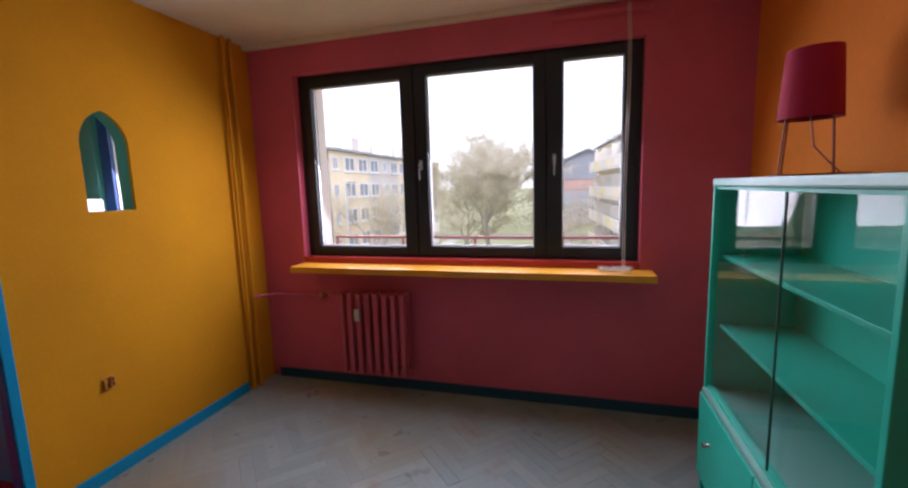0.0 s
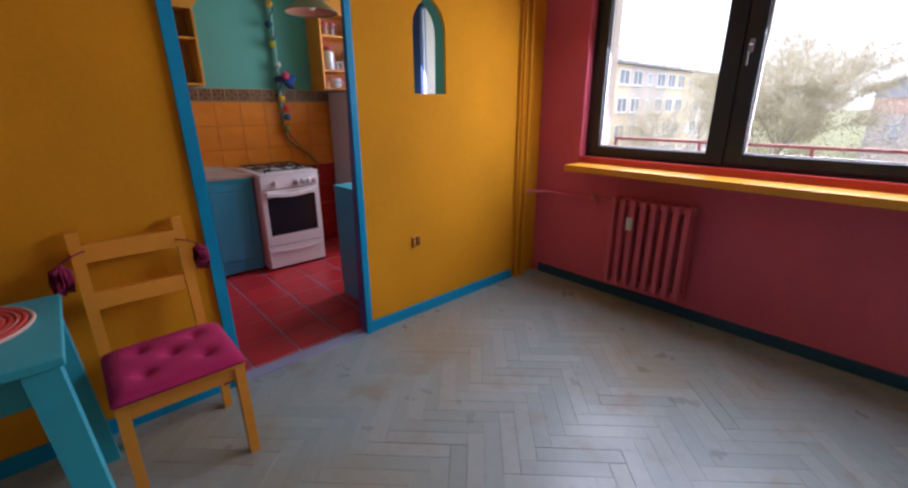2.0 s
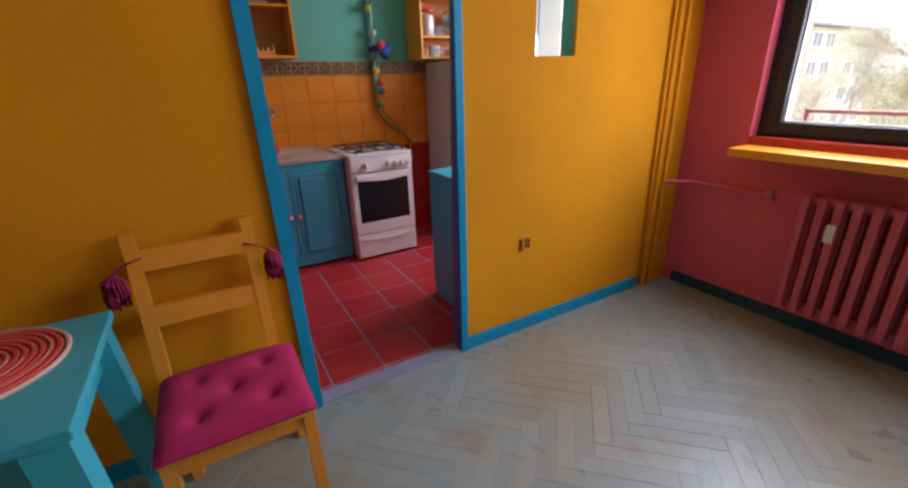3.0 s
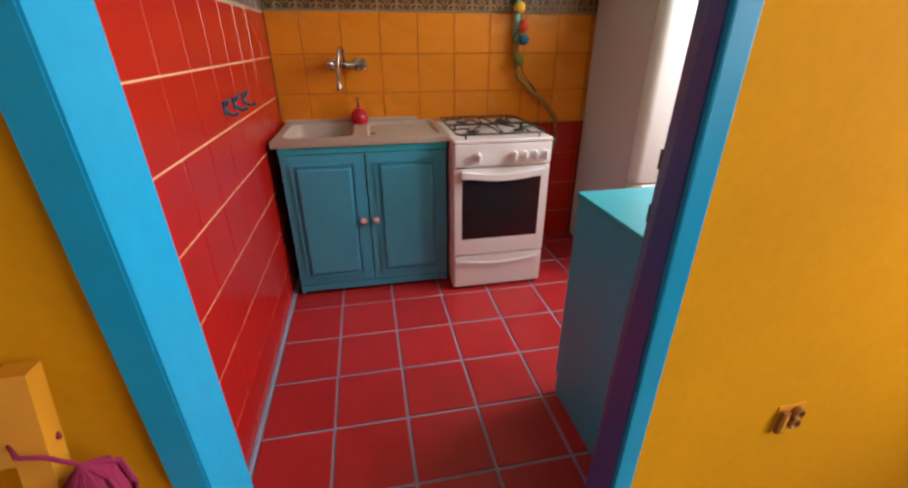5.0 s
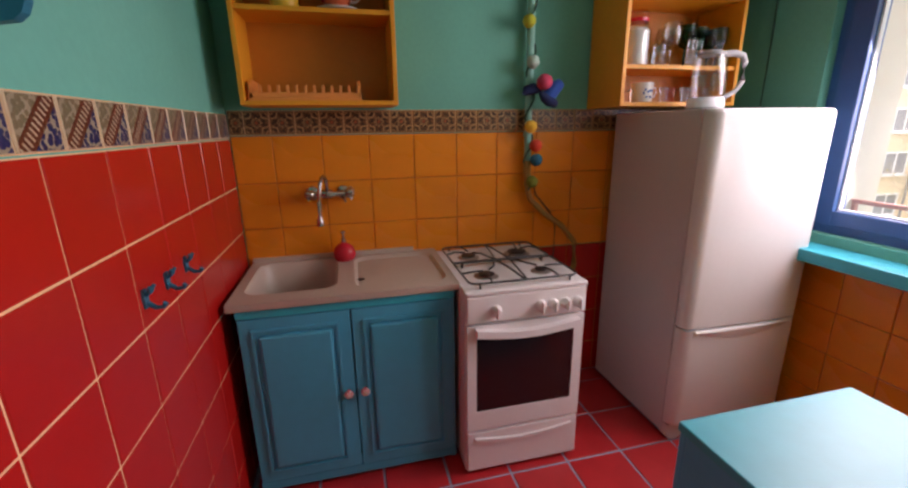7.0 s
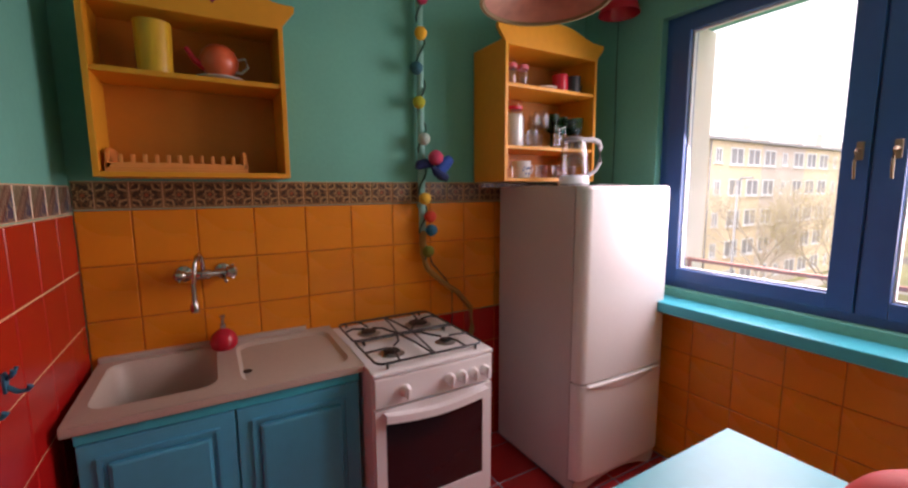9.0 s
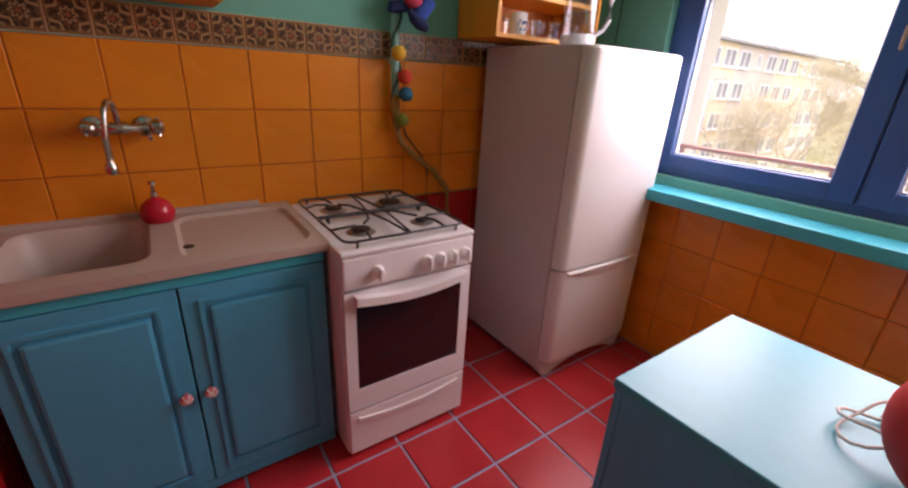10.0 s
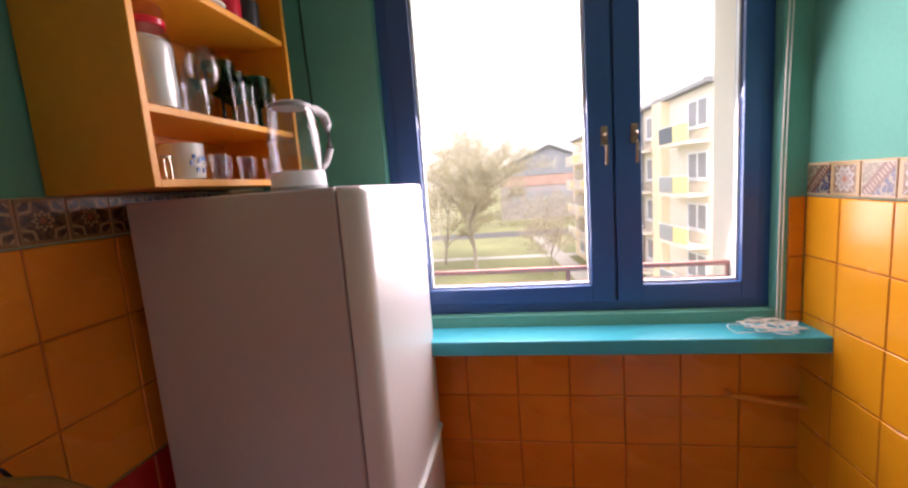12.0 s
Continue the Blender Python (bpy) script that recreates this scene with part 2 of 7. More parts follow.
def part(name, bm, mat, parent=None, label="", smooth=False):
    """Links a bmesh as one mesh object, under a thing or a part where given."""
    bmesh.ops.recalc_face_normals(bm, faces=bm.faces)
    me = bpy.data.meshes.new(name)
    if smooth:
        for f in bm.faces:
            f.smooth = True
    for e in bm.edges:
        if len(e.link_faces) == 2 and e.calc_face_angle(0.0) > 0.6:
            e.smooth = False
    bm.to_mesh(me)
    bm.free()
    me.materials.append(M[mat] if isinstance(mat, str) else mat)
    ob = new(name, me)
    if parent:
        ob.parent = parent
        ob.matrix_parent_inverse = parent.matrix_world.inverted()
    if label:
        ob["label"] = label
    return ob


def thing(name, label, category, at=(0, 0, 0), group=""):
    ob = new(name)
    ob.empty_display_size = 0.05
    ob.location = at
    ob.matrix_world = Matrix.Translation(at)
    return tagged(ob, label, category, group)


def structure(name, bm, mat, label, category="wall"):
    return tagged(part(name, bm, mat), label, category, kind="structure")


# ---- the rooms ----
LX0, LX1, LY0, LY1, H = -2.405, 1.045, -1.88, 2.987, 2.65     # living room
KX0, KX1, KY0, KY1 = -4.56, -2.51, 0.322, 2.905           # kitchen
OUT = 3.32                                                  # outer face of the facade
DY0, DY1, DZ, LEAN = 0.523, 1.268, 2.03, 0.020             # doorway; its south post leans
WL = (-2.02, 0.455, 1.017, 2.415)                             # living-room window: x0 x1 z0 z1
WK = (-4.02, -2.60, 0.975, 2.40)                            # kitchen window
NY0, NY1, NZ0, NZ1 = 1.717, 1.972, 1.464, 2.0              # arched peephole


def wall_with_holes(axis, lo, hi, span, holes, top=H):
    """A wall slab across axis from lo to hi, along span, with rectangular holes (a0, a1, z0, z1)."""
    bm = bmesh.new()
    cuts = sorted({span[0], span[1], *[a for h in holes for a in h[:2]]})
    for a, b in zip(cuts, cuts[1:]):
        z = 0.0
        for h in sorted((h for h in holes if h[0] <= a + 1e-6 and h[1] >= b - 1e-6), key=lambda h: h[2]):
            if h[2] > z:
                box(bm, (lo, a, z) if axis == "x" else (a, lo, z), (hi, b, h[2]) if axis == "x" else (b, hi, h[2]))
            z = h[3]
        if z < top:
            box(bm, (lo, a, z) if axis == "x" else (a, lo, z), (hi, b, top) if axis == "x" else (b, hi, top))
    return bm


def arch(n=10):
    """The pointed arch of the peephole, from its lower corner on one side over the top to the other."""
    mid, spring = (NY0 + NY1) / 2, 1.815
    w, h = (NY1 - NY0) / 2, NZ1 - spring
    side = [(mid - w * math.cos(a) ** 0.9, spring + h * (math.sin(a) * 0.55 + 0.45 * (a / (math.pi / 2)))) for a in [math.pi / 2 * k / n for k in range(n + 1)]]
    return side


def spandrels(bm, lo, hi):
    side = arch()
    mid = (NY0 + NY1) / 2
    slab(bm, [(NY0, NZ1), *reversed(side)][:-1] + [(NY0, side[0][1])], "x", lo, hi)
    slab(bm, [(2 * mid - NY0, NZ1), *[(2 * mid - y, z) for y, z in reversed(side)]][:-1] + [(NY1, side[0][1])], "x", lo, hi)
    return bm


HOLES = [(DY0 - LEAN - 0.004, DY1 + 0.03, -0.01, DZ), (NY0, NY1, NZ0, NZ1)]
structure("wall_west", spandrels(wall_with_holes("x", -2.425, LX0, (LY0, LY1), HOLES), -2.425, LX0), "yellow", "mustard yellow painted wall with an arched peephole and a doorway")
CORE = [(DY0 - LEAN - 0.004, 1.374, -0.01, DZ), HOLES[1]]
structure("wall_partition", spandrels(wall_with_holes("x", KX1, -2.425, (LY0, OUT), CORE), KX1, -2.425), "teal", "teal painted partition between the rooms")
structure("wall_north", wall_with_holes("y", LY1, OUT, (-2.425, LX1), [WL]), "pink", "raspberry pink painted window wall")
structure("wall_east", boxes(((LX1, LY0, 0), (LX1 + 0.15, OUT, H))), "orange", "orange painted living-room wall")
# never in view; its off-white is chosen to throw light back on the room
structure("wall_south", boxes(((-2.425, LY0 - 0.15, 0), (LX1 + 0.15, LY0, H))), "ceiling", "unseen wall behind the living room, off-white to bounce light")
structure("kitchen_wall_north", wall_with_holes("y", KY1, OUT, (KX0, KX1), [WK]), "teal", "teal painted kitchen window wall")
structure("kitchen_wall_west", boxes(((KX0 - 0.15, KY0 - 0.15, 0), (KX0, OUT, H))), "teal", "teal painted kitchen wall above the tiles")
structure("kitchen_wall_south", boxes(((KX0, KY0 - 0.15, 0), (KX1, KY0, H))), "teal", "teal painted kitchen side wall above red tiles")
structure("ceiling", boxes(((KX0 - 0.15, LY0 - 0.15, H), (LX1 + 0.15, OUT, H + 0.2))), "ceiling", "off-white painted ceiling", "ceiling")
structure("floor", boxes(((-2.435, LY0 - 0.15, -0.2), (LX1 + 0.15, OUT, -0.006))), "plank_gap", "grey painted herringbone parquet floor", "floor")
structure("kitchen_floor", boxes(((KX0 - 0.15, KY0 - 0.15, -0.2), (-2.435, OUT, -0.004))), "grout_blue", "red tiled kitchen floor with grey-blue joints", "floor")
structure("threshold", boxes(((-2.475, DY0, -0.006), (-2.39, DY1, 0.012)), bevel=0.004), "grout_blue", "grey painted wooden door threshold", "threshold")

# baseboards
structure("baseboard", boxes(((LX0, DY1 + 0.043, 0), (LX0 + 0.014, 2.68, 0.075)), bevel=0.003), "blue", "bright blue painted baseboard", "baseboard")
structure("baseboard_south", boxes(((LX0, LY0, 0), (LX0 + 0.014, DY0 - 0.047, 0.075)), bevel=0.003), "blue", "bright blue painted baseboard", "baseboard")
# coloured darker than the other baseboards
structure("baseboard_north", boxes(((-2.335, LY1 - 0.014, 0), (LX1, LY1, 0.075)), bevel=0.003), "dark_blue", "dark blue baseboard under the window wall", "baseboard")
structure("baseboard_east", boxes(((LX1 - 0.014, LY0, 0), (LX1, LY1 - 0.014, 0.075)), bevel=0.003), "blue", "blue painted baseboard", "baseboard")
structure("trim", boxes(((LX0, LY1 - 0.05, H - 0.03), (LX1, LY1, H)), bevel=0.004), "ceiling", "pale ledge between wall and ceiling", "trim")

# doorway
door = tagged(new("door_1"), "bright blue painted door casing without a leaf", "door frame", kind="structure")
part("casing", slab(bmesh.new(), [(DY0 - 0.046, 0.0), (DY0, 0.0), (DY0 - LEAN, DZ), (DY0 - LEAN, DZ + 0.065), (DY0 - LEAN - 0.050, DZ + 0.065)], "x", LX0, LX0 + 0.022), "blue", door)
part("casing", boxes(((LX0, DY1, 0), (LX0 + 0.022, DY1 + 0.042, DZ + 0.065)), bevel=0.004), "blue", door)
part("casing_head", boxes(((LX0, DY0 - LEAN + 0.001, DZ), (LX0 + 0.021, DY1 - 0.001, DZ + 0.064)), bevel=0.004), "blue", door)
part("jamb", slab(bmesh.new(), [(DY0 - LEAN - 0.006, 0.012), (DY0 + 0.004, 0.012), (DY0 - LEAN + 0.004, DZ), (DY0 - LEAN - 0.006, DZ)], "x", KX1 - 0.004, LX0 + 0.02), "blue", door)
bm = bmesh.new()
rings = [[bm.verts.new((x, y, z)) for x, y in ((LX0 + 0.012, DY1 - 0.004), (LX0 + 0.012, DY1 + 0.03), (-2.427, DY1 + 0.04), (-2.427, 1.373), (KX1 - 0.004, 1.373), (KX1 - 0.004, edge))] for z, edge in ((0.012, 1.290), (DZ, 1.332))]
bm.faces.new(rings[0]), bm.faces.new(rings[1][::-1])
for k in range(6):
    bm.faces.new((rings[0][k - 1], rings[0][k], rings[1][k], rings[1][k - 1]))
# this jamb is darker and more violet than the rest of the doorway
part("jamb", bm, "violet", door, "dark violet-blue inner jamb")
part("jamb_head", boxes(((KX1 - 0.004, DY0 - LEAN + 0.004, DZ - 0.016), (LX0 + 0.02, DY1 - 0.004, DZ + 0.003)), ((KX1 - 0.004, DY1 - 0.006, DZ - 0.014), (-2.427, 1.373, DZ + 0.001)), bevel=0.003), "blue", door)
for z in (0.995, 1.095):
    part("strike_plate", boxes(((KX1 - 0.0055, 1.3085, z), (KX1 + 0.006, 1.3135, z + 0.035)), bevel=0.001), "black", door, "black metal plate")


# windows
def window(name, label, x0, x1, z0, z1, y, lights, paint, sash):
    """A casement window with its frame front at y. lights: rows of glass x0, x1; sash: width of its bars."""
    win = tagged(new(name), label, "window", kind="structure")
    d = 0.07
    bm = boxes(((x0, y, z0), (x0 + 0.05, y + d, z1)), ((x1 - 0.05, y, z0), (x1, y + d, z1)),
               ((x0 + 0.05, y, z0), (x1 - 0.05, y + d, z0 + 0.05)), ((x0 + 0.05, y, z1 - 0.05), (x1 - 0.05, y + d, z1)))
    for left, right in zip(lights, lights[1:]):
        box(bm, (left[5] - 0.03, y + 0.004, z0 + 0.05), (right[4] + 0.03, y + d - 0.004, z1 - 0.05))
    part("window_frame", bm, paint, win)
    for k, (a, b, zb, zt, ea, eb) in enumerate(lights):
        bm = boxes(((ea, y - 0.016, zb - sash), (a, y + d - 0.012, zt + sash)), ((b, y - 0.016, zb - sash), (eb, y + d - 0.012, zt + sash)),
                   ((a, y - 0.016, zb - sash), (b, y + d - 0.012, zb)), ((a, y - 0.016, zt), (b, y + d - 0.012, zt + sash)), bevel=0.004)
        leaf = part("sash", bm, paint, win)
        w = 0.008
        bm = boxes(((a, y + 0.012, zb), (a + w, y + 0.034, zt)), ((b - w, y + 0.012, zb), (b, y + 0.034, zt)),
                   ((a + w, y + 0.012, zb), (b - w, y + 0.034, zb + w)), ((a + w, y + 0.012, zt - w), (b - w, y + 0.034, zt)))
        part("glazing_bead", bm, "seal", leaf, "white glazing bead")
        pane = part("pane", boxes(((a, y + 0.02, zb), (b, y + 0.026, zt))), "pane", leaf, "clear glass pane")
        pane.visible_shadow = False
    return win


def window_handle(win, x, y, z, paint):
    """A slim lever on an oblong plate; it bows away from the sash and back."""
    bm = boxes(((x - 0.012, y - 0.010, z - 0.05), (x + 0.012, y, z + 0.02)), bevel=0.004)
    tube(bm, [(x, y, z - 0.012), (x, y - 0.036, z - 0.012), (x, y - 0.047, z - 0.020), (x, y - 0.048, z - 0.05), (x, y - 0.046, z - 0.09), (x, y - 0.040, z - 0.122)], [0.007, 0.0065, 0.006, 0.0055, 0.0055, 0.005], 10)
    part("handle", bm, paint, win, "slim lever window handle")


w1 = window("window_1", "wide anthracite three-light window onto housing blocks", *WL, 3.067,
            [(-1.91, -1.175, 1.101, 2.321, -1.975, -1.075), (-0.975, -0.22, 1.106, 2.331, -1.065, -0.14), (-0.03, 0.345, 1.111, 2.338, -0.13, 0.415)], "charcoal", 0.062)
window_handle(w1, -1.03, 3.052, 1.72, "grey_plastic")
window_handle(w1, -0.083, 3.052, 1.72, "grey_plastic")
w2 = window("window_2", "deep blue two-light kitchen window onto a courtyard", *WK, 2.955,
            [(-3.885, -3.235, 1.080, 2.31, -3.975, -3.147), (-3.045, -2.70, 1.078, 2.31, -3.137, -2.645)], "navy", 0.065)
window_handle(w2, -3.176, 2.939, 1.665, "bronze")
window_handle(w2, -3.070, 2.939, 1.665, "bronze")

structure("window_ledge", boxes(((WL[0], LY1 - 0.004, 0.9785), (WL[1], 3.082, 1.022))), "red_paint", "dark red painted ledge under the window frame", "ledge")
tagged(part("window_sill", boxes(((-2.02, 2.787, 0.931), (0.53, 3.022, 0.978)), bevel=0.006), "sill_yellow"), "thick yellow painted window sill board", "window sill", kind="structure")
tagged(part("kitchen_sill", boxes(((-4.5, 2.745, 0.875), (KX1, 2.96, 0.93)), bevel=0.006), "turquoise"), "turquoise painted kitchen window sill", "window sill", kind="structure")


# ---- kitchen: appliances and cabinets ----
def plate_with_hole(x0, x1, y0, y1, z0, z1, a0, a1, b0, b1):
    """An upright plate across x with one rectangular hole, as one closed body."""
    bm = bmesh.new()
    outer, inner = [(y0, z0), (y1, z0), (y1, z1), (y0, z1)], [(a0, b0), (a1, b0), (a1, b1), (a0, b1)]
    v = {(k, n, x): bm.verts.new((x, *p)) for k, ps in enumerate((outer, inner)) for n, p in enumerate(ps) for x in (x0, x1)}
    for n in range(4):
        m = (n + 1) % 4
        for x in (x0, x1):
            bm.faces.new((v[0, n, x], v[0, m, x], v[1, m, x], v[1, n, x]))
        for k in (0, 1):
            bm.faces.new((v[k, n, x0], v[k, m, x0], v[k, m, x1], v[k, n, x1]))
    return bm


def stove():
    x0, x1, y0, y1 = -4.52, -3.912, 1.224, 1.742
    s = thing("gas_stove", "white enamelled four-burner gas cooker with dark oven glass", "stove", ((x0 + x1) / 2, (y0 + y1) / 2, 0))
    part("body", boxes(((x0, y0, 0.012), (x1 - 0.025, y1, 0.838)), bevel=0.006), "white", s)
    part("plinth", boxes(((x0 + 0.02, y0 + 0.02, 0.0), (x1 - 0.05, y1 - 0.02, 0.012))), "black", s)
    part("top_plate", boxes(((x0, y0 - 0.002, 0.838), (x1, y1 + 0.002, 0.856)), bevel=0.007), "white", s)
    panel = part("control_panel", boxes(((x1 - 0.03, y0 + 0.002, 0.722), (x1, y1 - 0.002, 0.836)), bevel=0.008), "white", s)
    for y in (1.345, 1.535, 1.59, 1.645, 1.70):
        bm = bmesh.new()
        turned(bm, [(0.025, 0.0), (0.024, 0.008), (0.021, 0.013), (0.017, 0.030), (0.014, 0.034), (0.0, 0.035)], (x1 - 0.004, y, 0.772), 18, "X")
        box(bm, (x1 + 0.008, y - 0.005, 0.750), (x1 + 0.038, y + 0.005, 0.794), 0.003)
        part("knob", bm, "white", panel, "white control knob")
    fx = x1 - 0.004
    doorp = plate_with_hole(x1 - 0.035, fx, y0 + 0.004, y1 - 0.004, 0.226, 0.712, 1.268, 1.695, 0.316, 0.655)
    od = part("oven_door", doorp, "white", s)
    part("oven_window", boxes(((x1 - 0.03, 1.263, 0.312), (fx - 0.003, 1.70, 0.66))), "oven_glass", od, "dark reflecting oven glass")
    bm = bmesh.new()
    n = 16
    arc = [(1.262 + 0.445 * k / n, 0.672 - 0.022 * math.sin(math.pi * k / n)) for k in range(n + 1)]
    for (ya, za), (yb, zb) in zip(arc, arc[1:]):
        slab(bm, [(ya, za), (yb, zb), (yb, zb + 0.03), (ya, za + 0.03)], "x", fx - 0.004, fx + 0.03)
    bmesh.ops.remove_doubles(bm, verts=bm.verts, dist=1e-5)
    part("oven_handle", bm, "white", od, "curved white handle")
    dr = part("drawer", boxes(((x1 - 0.035, y0 + 0.004, 0.022), (fx, y1 - 0.004, 0.214)), bevel=0.006), "white", s)
    bm = bmesh.new()
    for (ya, za), (yb, zb) in zip(arc, arc[1:]):
        slab(bm, [(ya, za - 0.50), (yb, zb - 0.50), (yb, zb - 0.482), (ya, za - 0.482)], "x", fx - 0.004, fx + 0.008)
    bmesh.ops.remove_doubles(bm, verts=bm.verts, dist=1e-5)
    part("drawer_grip", bm, "white", dr)
    # burners, and two wire pan supports, one behind the other
    for x, y, r in ((-4.36, 1.36, 0.030), (-4.36, 1.61, 0.042), (-4.08, 1.36, 0.030), (-4.08, 1.61, 0.022)):
        bm = turned(bmesh.new(), [(r + 0.026, 0.0), (r + 0.020, 0.003), (r + 0.004, 0.005), (r, 0.007), (r, 0.0115)], (x, y, 0.8545), 24)
        b = part("burner", bm, "burnt", s, "dark burnt metal burner ring")
        part("burner_cap", turned(bmesh.new(), [(r + 0.004, 0.0), (r + 0.004, 0.004), (r - 0.004, 0.006), (0.0, 0.007)], (x, y, 0.866), 24), "black", b, "black burner cap")
    ya, yb, zw, mid = y0 + 0.026, y1 - 0.026, 0.878, -4.222
    for xa, xb, cx in ((x0 + 0.035, mid - 0.008, -4.36), (mid + 0.008, x1 - 0.03, -4.08)):
        outer = xa if cx < mid else xb
        inner = xb if cx < mid else xa
        loop, r = [], 0.035
        for qx, qy, start in ((xb, yb, 0), (xa, yb, 1), (xa, ya, 2), (xb, ya, 3)):
            rr = r if abs(qx - outer) < 1e-6 else 0.008
            ox, oy = qx - rr * (1 if qx == xb else -1), qy - rr * (1 if qy == yb else -1)
            loop += [(ox + rr * math.cos(math.pi / 2 * (start + k / 4)), oy + rr * math.sin(math.pi / 2 * (start + k / 4)), zw) for k in range(5)]
        bm = tube(bmesh.new(), loop, 0.0048, 6, closed=True)
        my = (ya + yb) / 2
        for cy, edge in ((1.36, ya), (1.61, yb)):
            d = 1 if edge > cy else -1
            o = 1 if outer > cx else -1
            tube(bm, [(cx, edge, zw), (cx + 0.012 * o, cy + d * 0.07, zw + 0.007), (cx, cy + d * 0.018, zw + 0.004)], 0.0046, 6)
            tube(bm, [(outer, cy + d * 0.02, zw), (cx + o * 0.075, cy + d * 0.012, zw + 0.007), (cx + o * 0.018, cy, zw + 0.004)], 0.0046, 6)
            tube(bm, [(inner, my + d * 0.022, zw), (inner + o * 0.03, my + d * 0.055, zw + 0.005), (cx - o * 0.045, cy - d * 0.05, zw + 0.007), (cx - o * 0.010, cy - d * 0.016, zw + 0.004)], 0.0046, 6)
        for sign in (-1, 1):
            tube(bm, [(outer, my + sign * 0.004, zw), (cx, my + sign * 0.016, zw + 0.004), (inner + (0.02 if outer > cx else -0.02), my + sign * 0.03, zw + 0.002), (inner, my + sign * 0.05, zw)], 0.0044, 6)
        for fx in (xa, xb):
            for fy in (ya + 0.04, yb - 0.04):
                tube(bm, [(fx, fy, 0.855), (fx, fy, zw)], 0.0046, 6)
        part("pan_support", bm, "black", s, "black wire pan support")


def panel_door(parent, x, y0, y1, z0, z1, knob_y, name="door"):
    """A raised-panel cabinet door whose face looks along +x."""
    bm = boxes(((x - 0.018, y0, z0), (x, y1, z1)), bevel=0.003)
    e = 0.055
    d = part(name, bm, "steel_blue", parent)
    rim = plate_with_hole(x - 0.004, x + 0.007, y0 + e - 0.012, y1 - e + 0.012, z0 + e - 0.012, z1 - e + 0.012, y0 + e, y1 - e, z0 + e, z1 - e)
    part("moulding", rim, "steel_blue", d)
    part("raised_panel", box(bmesh.new(), (x - 0.004, y0 + e + 0.012, z0 + e + 0.012), (x + 0.013, y1 - e - 0.012, z1 - e - 0.012), 0.012), "steel_blue", d)
    bm = turned(bmesh.new(), [(0.008, 0.0), (0.007, 0.012), (0.016, 0.018), (0.018, 0.026), (0.012, 0.034), (0.0, 0.036)], (x, knob_y, 0.437), 16, "X")
    k = part("knob", bm, "skin_pink", d, "pink and white striped ceramic knob")
    bm = bmesh.new()
    for n in range(6):
        a = math.pi * 2 * n / 6
        tube(bm, [(x + 0.0355, knob_y, 0.437), (x + 0.034, knob_y + 0.0115 * math.cos(a), 0.437 + 0.0115 * math.sin(a)), (x + 0.026, knob_y + 0.018 * math.cos(a), 0.437 + 0.018 * math.sin(a))], 0.0022, 5)
    part("stripe", bm, "china", k, "white stripes")


